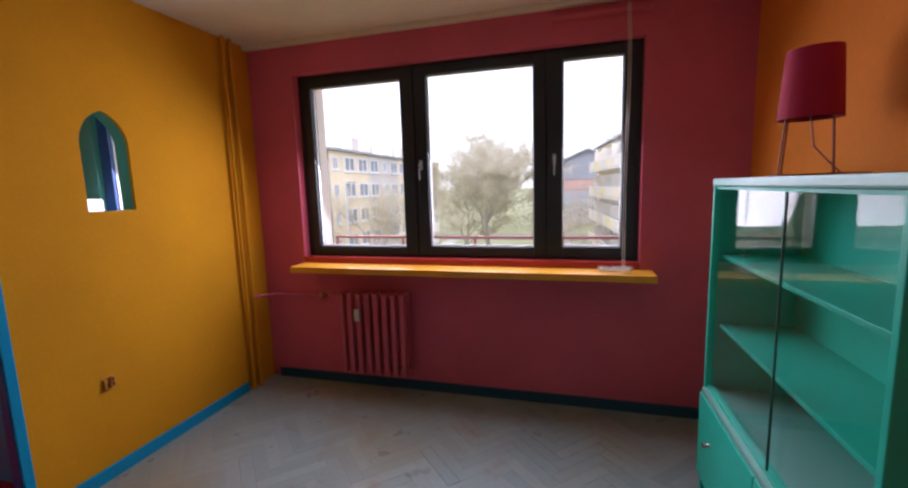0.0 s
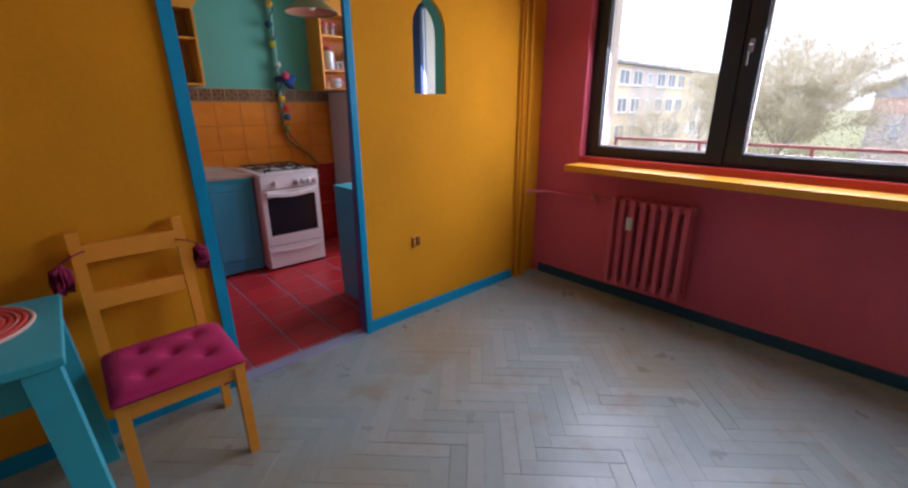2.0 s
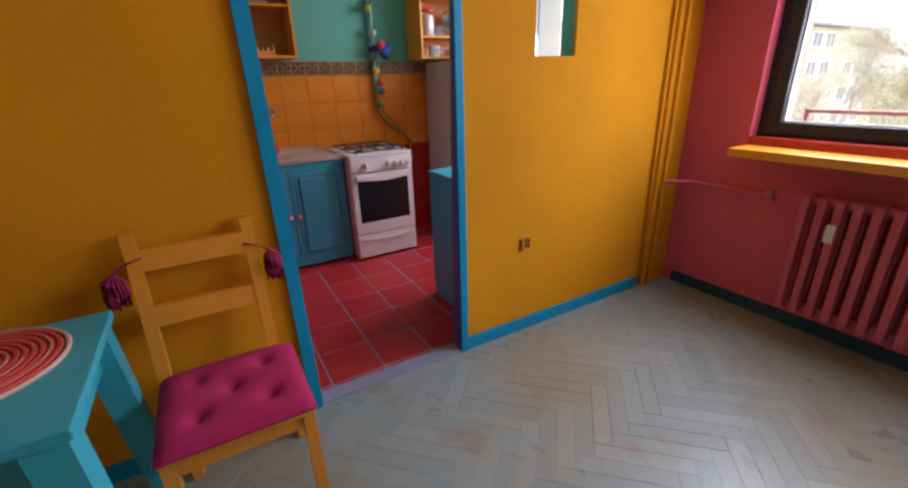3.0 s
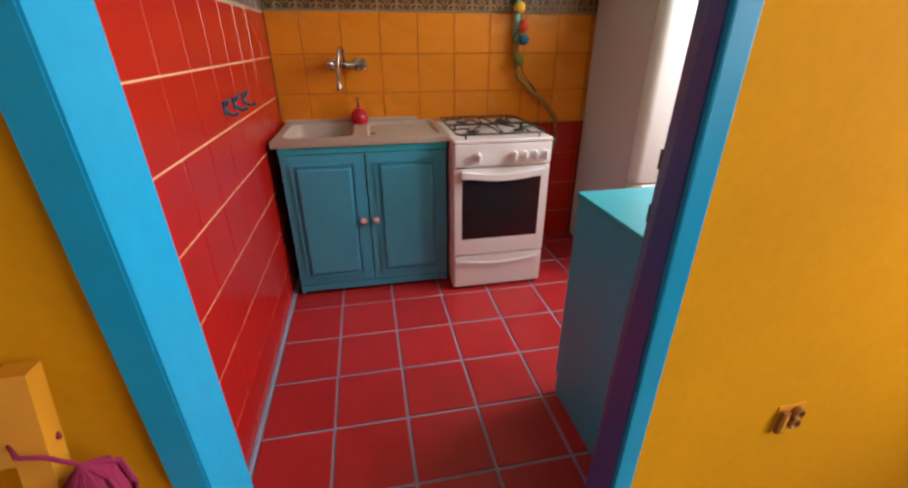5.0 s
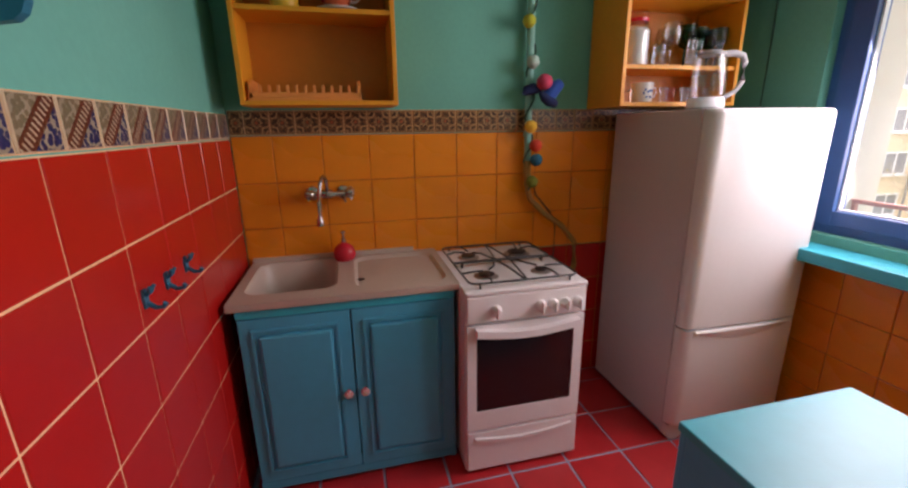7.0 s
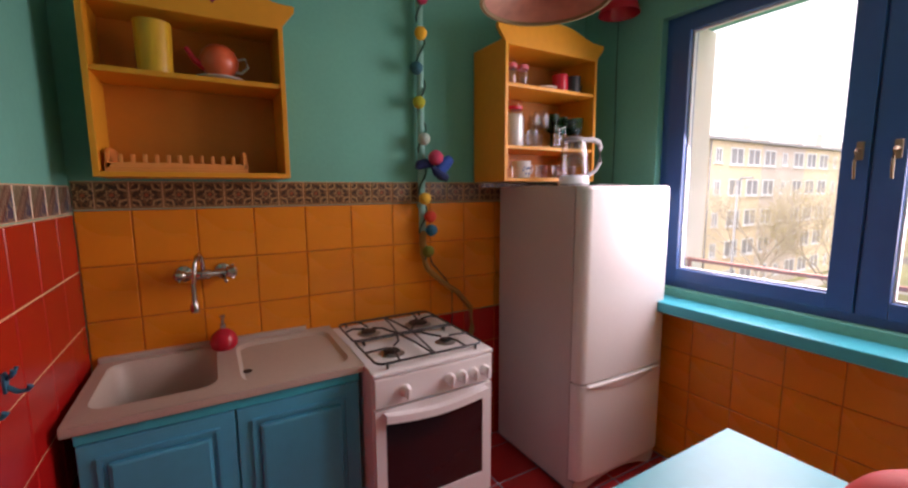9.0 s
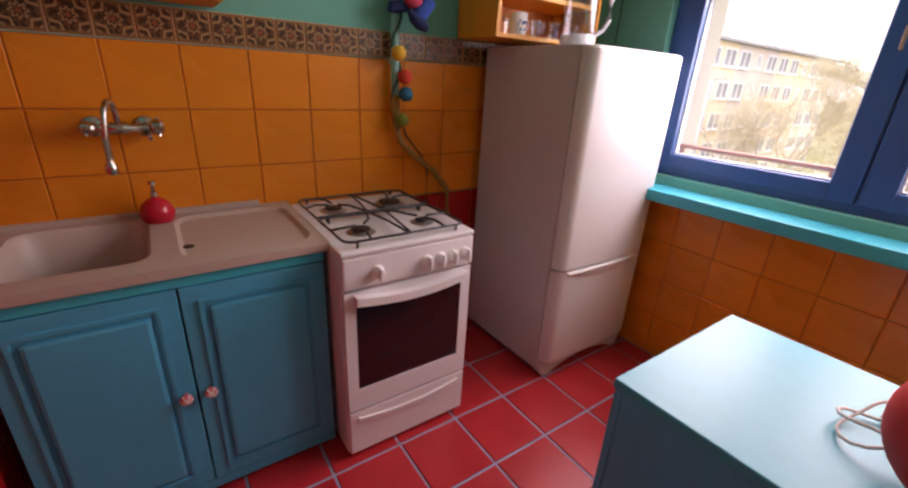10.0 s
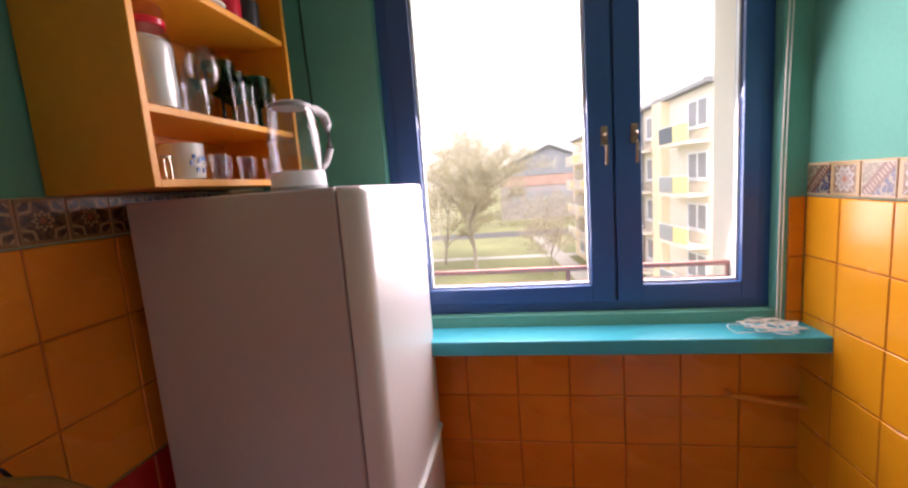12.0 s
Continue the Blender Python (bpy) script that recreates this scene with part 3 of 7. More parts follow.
def sink_unit():
    y0, y1, xf = 0.378, 1.208, -4.03
    c = thing("sink_cabinet", "steel-blue painted sink base cabinet with two panelled doors", "cabinet", (-4.3, (y0 + y1) / 2, 0))
    bm = boxes(((KX0 + 0.02, y0, 0.0), (xf - 0.02, y0 + 0.018, 0.828)), ((KX0 + 0.02, y1 - 0.018, 0.0), (xf - 0.02, y1, 0.828)), ((KX0 + 0.02, y0 + 0.018, 0.09), (xf - 0.02, y1 - 0.018, 0.106)),
               ((KX0 + 0.02, y0 + 0.018, 0.106), (KX0 + 0.026, y1 - 0.018, 0.828)), ((xf - 0.06, y0 + 0.018, 0.01), (xf - 0.045, y1 - 0.018, 0.09)))
    part("body", bm, "steel_blue", c)
    part("top_rail", boxes(((xf - 0.02, y0, 0.796), (xf, y1, 0.831)), bevel=0.003), "aqua", c, "brighter aqua rail under the sink")
    part("foot_rail", boxes(((xf - 0.02, y0, 0.022), (xf - 0.002, y1, 0.062)), bevel=0.003), "steel_blue", c)
    mid = 0.788
    panel_door(c, xf + 0.002, y0 + 0.004, mid - 0.003, 0.066, 0.792, 0.757)
    panel_door(c, xf + 0.002, mid + 0.003, y1 - 0.004, 0.066, 0.792, 0.823)
    # the sink top: rim, bowl and draining board
    s = thing("sink", "beige composite sink with one bowl and a drainer", "sink", (-4.3, 0.8, 0.83))
    x0, x1, a, b = KX0 + 0.004, -4.015, 0.352, 1.226
    bx0, bx1, by0, by1 = -4.505, -4.10, 0.392, 0.745
    zt, zb = 0.862, 0.635
    bm = bmesh.new()
    def loop(cx, cy, hx, hy, z, r, n=5):
        out = []
        for q, (sx, sy) in enumerate(((1, 1), (-1, 1), (-1, -1), (1, -1))):
            for k in range(n):
                ang = math.pi / 2 * (q + k / (n - 1))
                out.append(bm.verts.new((cx + sx * (hx - r) + r * math.cos(ang), cy + sy * (hy - r) + r * math.sin(ang), z)))
        return out
    def ring(l0, l1):
        for k in range(len(l0)):
            f = bm.faces.new((l0[k - 1], l0[k], l1[k], l1[k - 1]))
            f.smooth = True
    cx, cy = (x0 + x1) / 2, (a + b) / 2
    # bowl half
    ym = 0.78
    o = loop(cx, (a + ym) / 2, (x1 - x0) / 2, (ym - a) / 2, zt, 0.004)
    i1 = loop((bx0 + bx1) / 2, (by0 + by1) / 2, (bx1 - bx0) / 2, (by1 - by0) / 2, zt + 0.001, 0.06)
    i2 = loop((bx0 + bx1) / 2, (by0 + by1) / 2, (bx1 - bx0) / 2 - 0.012, (by1 - by0) / 2 - 0.012, zt - 0.02, 0.06)
    i3 = loop((bx0 + bx1) / 2, (by0 + by1) / 2, (bx1 - bx0) / 2 - 0.022, (by1 - by0) / 2 - 0.022, zb + 0.03, 0.06)
    i4 = loop((bx0 + bx1) / 2, (by0 + by1) / 2, (bx1 - bx0) / 2 - 0.05, (by1 - by0) / 2 - 0.05, zb, 0.05)
    ring(o, i1), ring(i1, i2), ring(i2, i3), ring(i3, i4)
    bm.faces.new(i4)
    # drainer half, a shallow tray
    dx0, dx1, dy0, dy1 = -4.50, -4.065, 0.815, 1.195
    o2 = loop(cx, (ym + b) / 2, (x1 - x0) / 2, (b - ym) / 2, zt, 0.004)
    j1 = loop((dx0 + dx1) / 2, (dy0 + dy1) / 2, (dx1 - dx0) / 2, (dy1 - dy0) / 2, zt + 0.001, 0.07)
    j2 = loop((dx0 + dx1) / 2, (dy0 + dy1) / 2, (dx1 - dx0) / 2 - 0.015, (dy1 - dy0) / 2 - 0.015, zt - 0.012, 0.06)
    ring(o2, j1), ring(j1, j2)
    bm.faces.new(j2)
    # apron and raised back lip
    box(bm, (x1 - 0.012, a, 0.832), (x1, b, zt - 0.001), 0.004)
    box(bm, (x0, a, 0.832), (x1 - 0.012, a + 0.012, zt - 0.001))
    box(bm, (x0, b - 0.012, 0.832), (x1 - 0.012, b, zt - 0.001))
    box(bm, (x0, a, zt - 0.002), (x0 + 0.022, b - 0.11, zt + 0.02), 0.005)
    part("basin", bm, "sink", s)
    part("drain", turned(bmesh.new(), [(0.035, 0), (0.033, 0.004), (0.02, 0.002), (0.0, 0.001)], ((bx0 + bx1) / 2, (by0 + by1) / 2, zb + 0.001)), "chrome", s, "chrome drain strainer")
    part("overflow_hole", turned(bmesh.new(), [(0.017, 0), (0.015, 0.002), (0.0, 0.001)], (-4.20, 0.84, zt - 0.010), 16), "black", s, "dark round overflow hole")


def tap():
    t = thing("wall_tap", "wall-mounted chrome mixer tap with a swan-neck spout", "tap", (KX0, 0.72, 1.18))
    z, x = 1.178, -4.495
    bm = bmesh.new()
    tube(bm, [(x, 0.645, z), (x, 0.69, z), (x, 0.70, z), (x, 0.74, z), (x, 0.75, z), (x, 0.81, z)], [0.014, 0.014, 0.021, 0.021, 0.014, 0.014], 14)
    part("body", bm, "chrome", t)
    for y in (0.652, 0.792):
        part("wall_rose", turned(bmesh.new(), [(0.034, 0.0), (0.031, 0.010), (0.014, 0.018), (0.013, 0.07)], (KX0 + 0.006, y, z), 18, "X"), "chrome", t)
    for y, d, r in ((0.640, -1, 0.021), (0.822, 1, 0.027)):
        prof = [(0.0, -0.022), (r * 0.55, -0.021), (r * 0.9, -0.014), (r, 0.0), (r * 0.92, 0.012), (r * 0.6, 0.020), (0.0, 0.022)]
        bm = turned(bmesh.new(), prof, (x + 0.004, y, z + 0.002), 14, "Y")
        for k in range(4):
            a = math.pi / 2 * k + 0.4
            tube(bm, [(x + 0.004 + r * 0.7 * math.cos(a), y + d * 0.004, z + 0.002 + r * 0.7 * math.sin(a)), (x + 0.004 + r * 1.18 * math.cos(a), y + d * 0.004, z + 0.002 + r * 1.18 * math.sin(a))], [0.008, 0.006], 8)
        part("valve_handle", bm, "chrome", t, "worn chrome cross handle")
    bm = tube(bmesh.new(), [(x + 0.02, 0.79, z - 0.012), (x + 0.05, 0.80, z - 0.03)], [0.008, 0.006], 8)
    part("diverter", bm, "chrome", t, "small chrome diverter lever")
    bm = tube(bmesh.new(), [(x, 0.72, z), (x + 0.002, 0.72, z + 0.045), (x + 0.014, 0.718, z + 0.072), (x + 0.042, 0.712, z + 0.088), (x + 0.075, 0.705, z + 0.084), (x + 0.098, 0.698, z + 0.062), (x + 0.108, 0.692, z + 0.025), (x + 0.112, 0.688, z - 0.03), (x + 0.113, 0.686, z - 0.085)], 0.0085, 12)
    sp = part("spout", bm, "chrome", t)
    bm = bmesh.new()
    for k in range(9):
        turned(bm, [(0.0088, 0.0), (0.0108, 0.003), (0.0088, 0.006)], (x + 0.1125, 0.687, z - 0.080 + 0.0075 * k), 12)
    part("hose_ring", bm, "chrome", sp, "ribbed flexible end")
    part("aerator", turned(bmesh.new(), [(0.0, -0.032), (0.015, -0.032), (0.017, -0.022), (0.016, -0.004), (0.010, 0.004), (0.009, 0.012)], (x + 0.113, 0.686, z - 0.092), 16), "chrome", sp)


def fridge():
    x0, seam, y0, y1, top = -4.50, -3.918, 2.203, 2.832, 1.527
    f = thing("fridge_freezer", "white two-door fridge-freezer with rounded door edges", "fridge", (-4.2, 2.52, 0))
    # body and kick plate carry shade in their colour, the doors do not
    part("body", boxes(((x0, y0, 0.03), (seam - 0.006, y1, top)), bevel=0.006), "fridge_shaded_white", f)
    part("foot", boxes(((x0 + 0.04, y0 + 0.03, 0.0), (seam - 0.08, y1 - 0.03, 0.03))), "black", f)
    part("gasket", boxes(((seam - 0.006, y0 + 0.006, 0.085), (seam, y1 - 0.006, top - 0.012))), "fridge_gap", f, "dark door gasket")
    n = 10
    kick = [(y0 + 0.004, 0.082), (y0 + 0.004, 0.036), (y0 + 0.012, 0.014), (y0 + 0.032, 0.002), (y0 + 0.06, 0.0)] + [(y0 + 0.06 + (y1 - y0 - 0.12) * k / n, 0.052 * math.sin(math.pi * k / n) ** 0.7) for k in range(1, n)] + [(y1 - 0.06, 0.0), (y1 - 0.032, 0.002), (y1 - 0.012, 0.014), (y1 - 0.004, 0.036), (y1 - 0.004, 0.082)]
    part("kick_plate", slab(bmesh.new(), kick, "x", seam - 0.03, seam + 0.030), "fridge_shaded_white", f, "white arched kick plate")
    for name, za, zb in (("freezer_door", 0.088, 0.588), ("fridge_door", 0.597, top)):
        bm = bmesh.new()
        def front(y):
            return seam + 0.060 + 0.010 * (1 - ((y - (y0 + y1) / 2) / ((y1 - y0) / 2)) ** 2)
        rx, ry = 0.044, 0.046
        bends = [math.pi / 2 * k / 8 for k in range(9)]
        side = [(seam, y0)] + [(front(y0 + ry) - rx + rx * math.sin(a), y0 + ry * (1 - math.cos(a))) for a in bends]
        mid = [(front(y0 + ry + (y1 - y0 - 2 * ry) * k / 8), y0 + ry + (y1 - y0 - 2 * ry) * k / 8) for k in range(1, 8)]
        out = side + mid + [(x, y0 + y1 - y) for x, y in reversed(side)]
        slab(bm, out, "z", za, zb)
        bmesh.ops.recalc_face_normals(bm, faces=bm.faces)
        def rim(z):
            return [e for e in bm.edges if all(abs(v.co.z - z) < 1e-6 for v in e.verts) and max(v.co.x for v in e.verts) > seam + 0.02]
        edges = rim(zb) if name == "fridge_door" else rim(za)
        bmesh.ops.bevel(bm, geom=edges, offset=0.020, segments=4, affect="EDGES", profile=0.5)
        for fc in bm.faces:
            fc.smooth = abs(fc.normal.z) < 0.98
        d = part(name, bm, "fridge_white", f)
        if name == "freezer_door":
            # the scooped grip: a lip that swings out and down under the upper door
            bm = bmesh.new()
            rows, k2 = [], 14
            for i in range(k2 + 1):
                y = y0 + 0.05 + (y1 - y0 - 0.10) * i / k2
                h = 0.012 + 0.040 * math.sin(math.pi * i / k2) ** 0.8
                x = front(y)
                rows.append([bm.verts.new(p) for p in ((x - 0.010, y, zb - 0.001), (x + 0.010, y, zb - 0.004), (x + 0.013, y, zb - 0.010), (x + 0.004, y, zb - h), (x - 0.010, y, zb - h - 0.008))])
            for a, b in zip(rows, rows[1:]):
                for q in range(5):
                    bm.faces.new((a[q], a[(q + 1) % 5], b[(q + 1) % 5], b[q])).smooth = True
            bm.faces.new(rows[0]), bm.faces.new(rows[-1][::-1])
            part("handle", bm, "fridge_white", d, "curved white grip along the door top")
        else:
            y = y0 + 0.36
            part("badge", boxes(((front(y) - 0.002, y - 0.012, 1.345), (front(y) + 0.002, y + 0.012, 1.372)), bevel=0.001), "china", d, "small pale badge")


def island():
    x0, x1, y0, y1, h = -3.10, KX1 - 0.012, 1.477, 1.968, 0.85
    c = thing("base_cabinet", "turquoise-topped low kitchen cabinet beside the doorway", "cabinet", ((x0 + x1) / 2, (y0 + y1) / 2, 0))
    part("body", boxes(((x0 + 0.022, y0 + 0.004, 0.0), (x1, y1 - 0.004, h - 0.022)), bevel=0.002), "steel_blue", c)
    part("top", boxes(((x0, y0, h - 0.022), (x1, y1, h)), bevel=0.003), "turquoise", c, "glossy turquoise painted top")
    d = part("door", boxes(((x0 + 0.002, y0 + 0.006, 0.09), (x0 + 0.02, y1 - 0.006, h - 0.026)), bevel=0.003), "steel_blue", c)
    bm = turned(bmesh.new(), [(0.016, -0.034), (0.018, -0.026), (0.016, -0.018), (0.007, -0.012), (0.008, 0.0)], (x0 + 0.002, y0 + 0.09, 0.70), 16, "X")
    part("knob", bm, "china", d, "white ceramic knob")


def lantern():
    """The ribbed red ball on the low cabinet, with its loose flex."""
    cx, cy, z0, r = -2.645, 1.65, 0.85, 0.125
    t = thing("ball_lamp", "coral red ribbed ball lamp with a short neck on the cabinet", "lamp", (cx, cy, z0))
    bm = bmesh.new()
    n, rings = 120, 18
    rows = []
    for k in range(rings + 1):
        a = math.pi * (0.10 + 0.80 * k / rings)
        row = []
        for s in range(n):
            b = 2 * math.pi * s / n
            rib = 1 - 0.05 * max(0, math.cos(6 * b + 0.6)) ** 40 * math.sin(a)
            row.append(bm.verts.new((cx + r * math.sin(a) * math.cos(b) * rib, cy + r * math.sin(a) * math.sin(b) * rib, z0 + r * 0.93 - r * 0.97 * math.cos(a))))
        rows.append(row)
    for r0, r1 in zip(rows, rows[1:]):
        for s in range(n):
            bm.faces.new((r0[s], r0[(s + 1) % n], r1[(s + 1) % n], r1[s])).smooth = True
    bm.faces.new(rows[0][::-1])
    part("globe", bm, "lantern", t)
    bm = turned(bmesh.new(), [(0.044, 0.198), (0.034, 0.208), (0.029, 0.222), (0.031, 0.236), (0.024, 0.236), (0.020, 0.214)], (cx, cy, z0 + 0.022), 24)
    part("neck", bm, "lantern", t, "short ribbed neck")
    bm = bmesh.new()
    pts = []
    for k in range(46):
        a = k / 45 * math.pi * 4.4 + 0.6
        rr = 0.07 + 0.014 * math.sin(k * 0.7)
        pts.append((cx - 0.115 + rr * math.cos(a) * 0.75, cy + 0.085 + rr * math.sin(a), z0 + 0.006 + 0.02 * (1 + math.sin(a * 1.3)) * (k % 45 > 2)))
    tube(bm, pts, 0.003, 6)
    part("flex", bm, "cord", t, "loosely coiled white flex")


stove()
sink_unit()
tap()
fridge()
island()
lantern()


def soap_bottle():
    t = thing("soap_dispenser", "round cherry red soap dispenser with a chrome pump", "soap dispenser", (-4.50, 0.775, 0.882))
    c = (-4.475, 0.775, 0.8625)
    part("bottle", turned(bmesh.new(), [(0.0, 0.0), (0.04, 0.0), (0.05, 0.012), (0.053, 0.035), (0.045, 0.06), (0.026, 0.078), (0.012, 0.084), (0.012, 0.088)], c), "soap", t)
    bm = turned(bmesh.new(), [(0.011, 0.086), (0.011, 0.105), (0.006, 0.108), (0.006, 0.13), (0.012, 0.132), (0.012, 0.142), (0.0, 0.144)], c, 14)
    tube(bm, [(c[0], c[1], c[2] + 0.137), (c[0] + 0.03, c[1], c[2] + 0.135)], 0.004, 8)
    part("pump", bm, "chrome", t, "chrome pump head")


soap_bottle()


# ---- wall cupboards ----
def crown(y0, y1, z0, z1, lip):
    """The ogee top board's outline between y0 and y1."""
    mid, out = (y0 + y1) / 2, []
    side = [(y0 + 0.01, z0), (y0 - lip, z0 + 0.07), (y0 - lip, z0 + 0.09)]
    n = 14
    for k in range(1, n + 1):
        u = k / n
        y = y0 - lip + (mid - y0 + lip) * u
        side.append((y, z0 + 0.09 + (z1 - z0 - 0.09) * (0.5 - 0.5 * math.cos(math.pi * min(1, max(0, (u - 0.12) / 0.72))))))
    return side + [(2 * mid - y, z) for y, z in reversed(side[:-1])]


def cupboard(name, label, y0, y1, z0, z1, x1, shelves, top, hearts=False):
    c = thing(name, label, "shelf", ((KX0 + x1) / 2, (y0 + y1) / 2, z0))
    w, x0 = 0.018, KX0 + 0.012
    part("side_panel", boxes(((x0, y0, z0), (x1, y0 + w, z1)), bevel=0.002), "shelf", c)
    part("side_panel", boxes(((x0, y1 - w, z0), (x1, y1, z1)), bevel=0.002), "shelf", c)
    part("bottom_board", boxes(((x0, y0 + w, z0), (x1, y1 - w, z0 + w)), bevel=0.002), "shelf", c)
    part("top_board", boxes(((x0, y0 + w, z1 - w), (x1 - 0.02, y1 - w, z1)), bevel=0.002), "shelf", c)
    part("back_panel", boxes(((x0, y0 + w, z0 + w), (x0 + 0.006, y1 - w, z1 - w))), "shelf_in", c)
    for z in shelves:
        part("shelf_board", boxes(((x0 + 0.006, y0 + w, z - w), (x1 - 0.008, y1 - w, z)), bevel=0.002), "shelf", c)
    bm = slab(bmesh.new(), crown(y0, y1, z1 - 0.03, top, 0.045), "x", x1 - 0.019, x1 + 0.001)
    cr = part("crown_board", bm, "shelf", c, "scrolled ochre crown board")
    if hearts:
        for k in (-1, 0, 1):
            cy, cz = (y0 + y1) / 2 + 0.075 * k, z1 + 0.045
            pts = []
            for i in range(20):
                a = 2 * math.pi * i / 20
                pts.append((cy + 0.0016 * 16 * math.sin(a) ** 3, cz + 0.0016 * (13 * math.cos(a) - 5 * math.cos(2 * a) - 2 * math.cos(3 * a) - math.cos(4 * a))))
            part("heart", slab(bmesh.new(), pts, "x", x1 + 0.0005, x1 + 0.004), "tassel", cr, "dark cut-out heart")
    return c


cupboard("wall_shelf", "ochre painted open wall cupboard with hearts in its crown", 0.438, 1.048, 1.562, 2.15, -4.32, (1.92,), 2.30, True)
cupboard("glass_shelf", "ochre painted open wall cupboard filled with glasses", 2.058, 2.695, 1.553, 2.245, -4.262, (1.735, 2.04), 2.36)


# ---- living room furniture ----
def radiator():
    x0, x1, z0, z1, yf, yb = -1.576, -1.022, 0.165, 0.785, 2.78, 2.915
    r = thing("radiator", "raspberry painted ribbed cast-iron radiator under the sill", "radiator", ((x0 + x1) / 2, 2.85, z0))
    n = 8
    p = (x1 - x0) / n
    for k in range(n):
        x = x0 + p * (k + 0.5)
        bm = bmesh.new()
        # two flat columns one behind the other, closed by rounded heads
        for ya, yb2 in ((yf, yf + 0.052), (yb - 0.05, yb)):
            box(bm, (x - 0.019, ya, z0 + 0.035), (x + 0.019, yb2, z1 - 0.035), 0.014)
        for z in (z0, z1 - 0.055):
            box(bm, (x - 0.021, yf + 0.002, z), (x + 0.021, yb, z + 0.055), 0.018)
            tube(bm, [(x - p / 2, (yf + yb) / 2, z + 0.028), (x + p / 2, (yf + yb) / 2, z + 0.028)], 0.024, 12)
        part("rib", bm, "radiator_pink", r, smooth=True)
    mx = x0 + p * 2.5
    part("heat_meter", boxes(((mx - 0.019, yf - 0.026, 0.585), (mx + 0.019, yf - 0.001, 0.675)), bevel=0.004), "china", r, "small white heat-cost meter")
    part("meter_clip", boxes(((mx + 0.055, yf - 0.010, 0.600), (mx + 0.085, yf - 0.001, 0.625)), bevel=0.003), "radiator_pink", r)
    part("valve_pipe", tube(bmesh.new(), [(x0 + 0.01, 2.845, z1 - 0.028), (x0 - 0.14, 2.845, z1 - 0.028)], 0.011, 8), "pink", r)
    bm = turned(bmesh.new(), [(0.0, -0.040), (0.017, -0.036), (0.021, -0.01), (0.021, 0.012), (0.012, 0.022)], (x0 - 0.14, 2.835, z1 - 0.028), 12, "Y")
    part("valve", bm, "brass", r, "worn metal valve head")
    part("valve_nut", turned(bmesh.new(), [(0.0, -0.012), (0.017, -0.012), (0.017, 0.012), (0.0, 0.012)], (x0 - 0.085, 2.845, z1 - 0.028), 6, "X"), "pink", r)
    for x in (x0 + 0.1, x1 - 0.14):
        part("bracket", boxes(((x, yb - 0.005, z0 + 0.01), (x + 0.03, LY1 - 0.023, z0 + 0.04))), "pink", r)


def risers():
    for x, y in ((-2.293, 2.69), (-2.293, 2.76)):
        bm = tube(bmesh.new(), [(x, y, 0.0), (x, y, H)], 0.014, 12)
        tagged(part("heating_pipe", bm, "yellow"), "mustard painted vertical heating pipe in the corner", "pipe", kind="structure")
    for z, x1 in ((0.70, -1.69),):
        bm = tube(bmesh.new(), [(-2.28, 2.76, z + 0.03), (-2.2, 2.90, z + 0.025), (-2.1, 2.93, z + 0.02), (-1.75, 2.93, z + 0.02), (x1, 2.84, z + 0.01)], 0.011, 8)
        tagged(part("feed_pipe", bm, "pink"), "thin raspberry painted radiator feed pipe", "pipe", kind="structure")


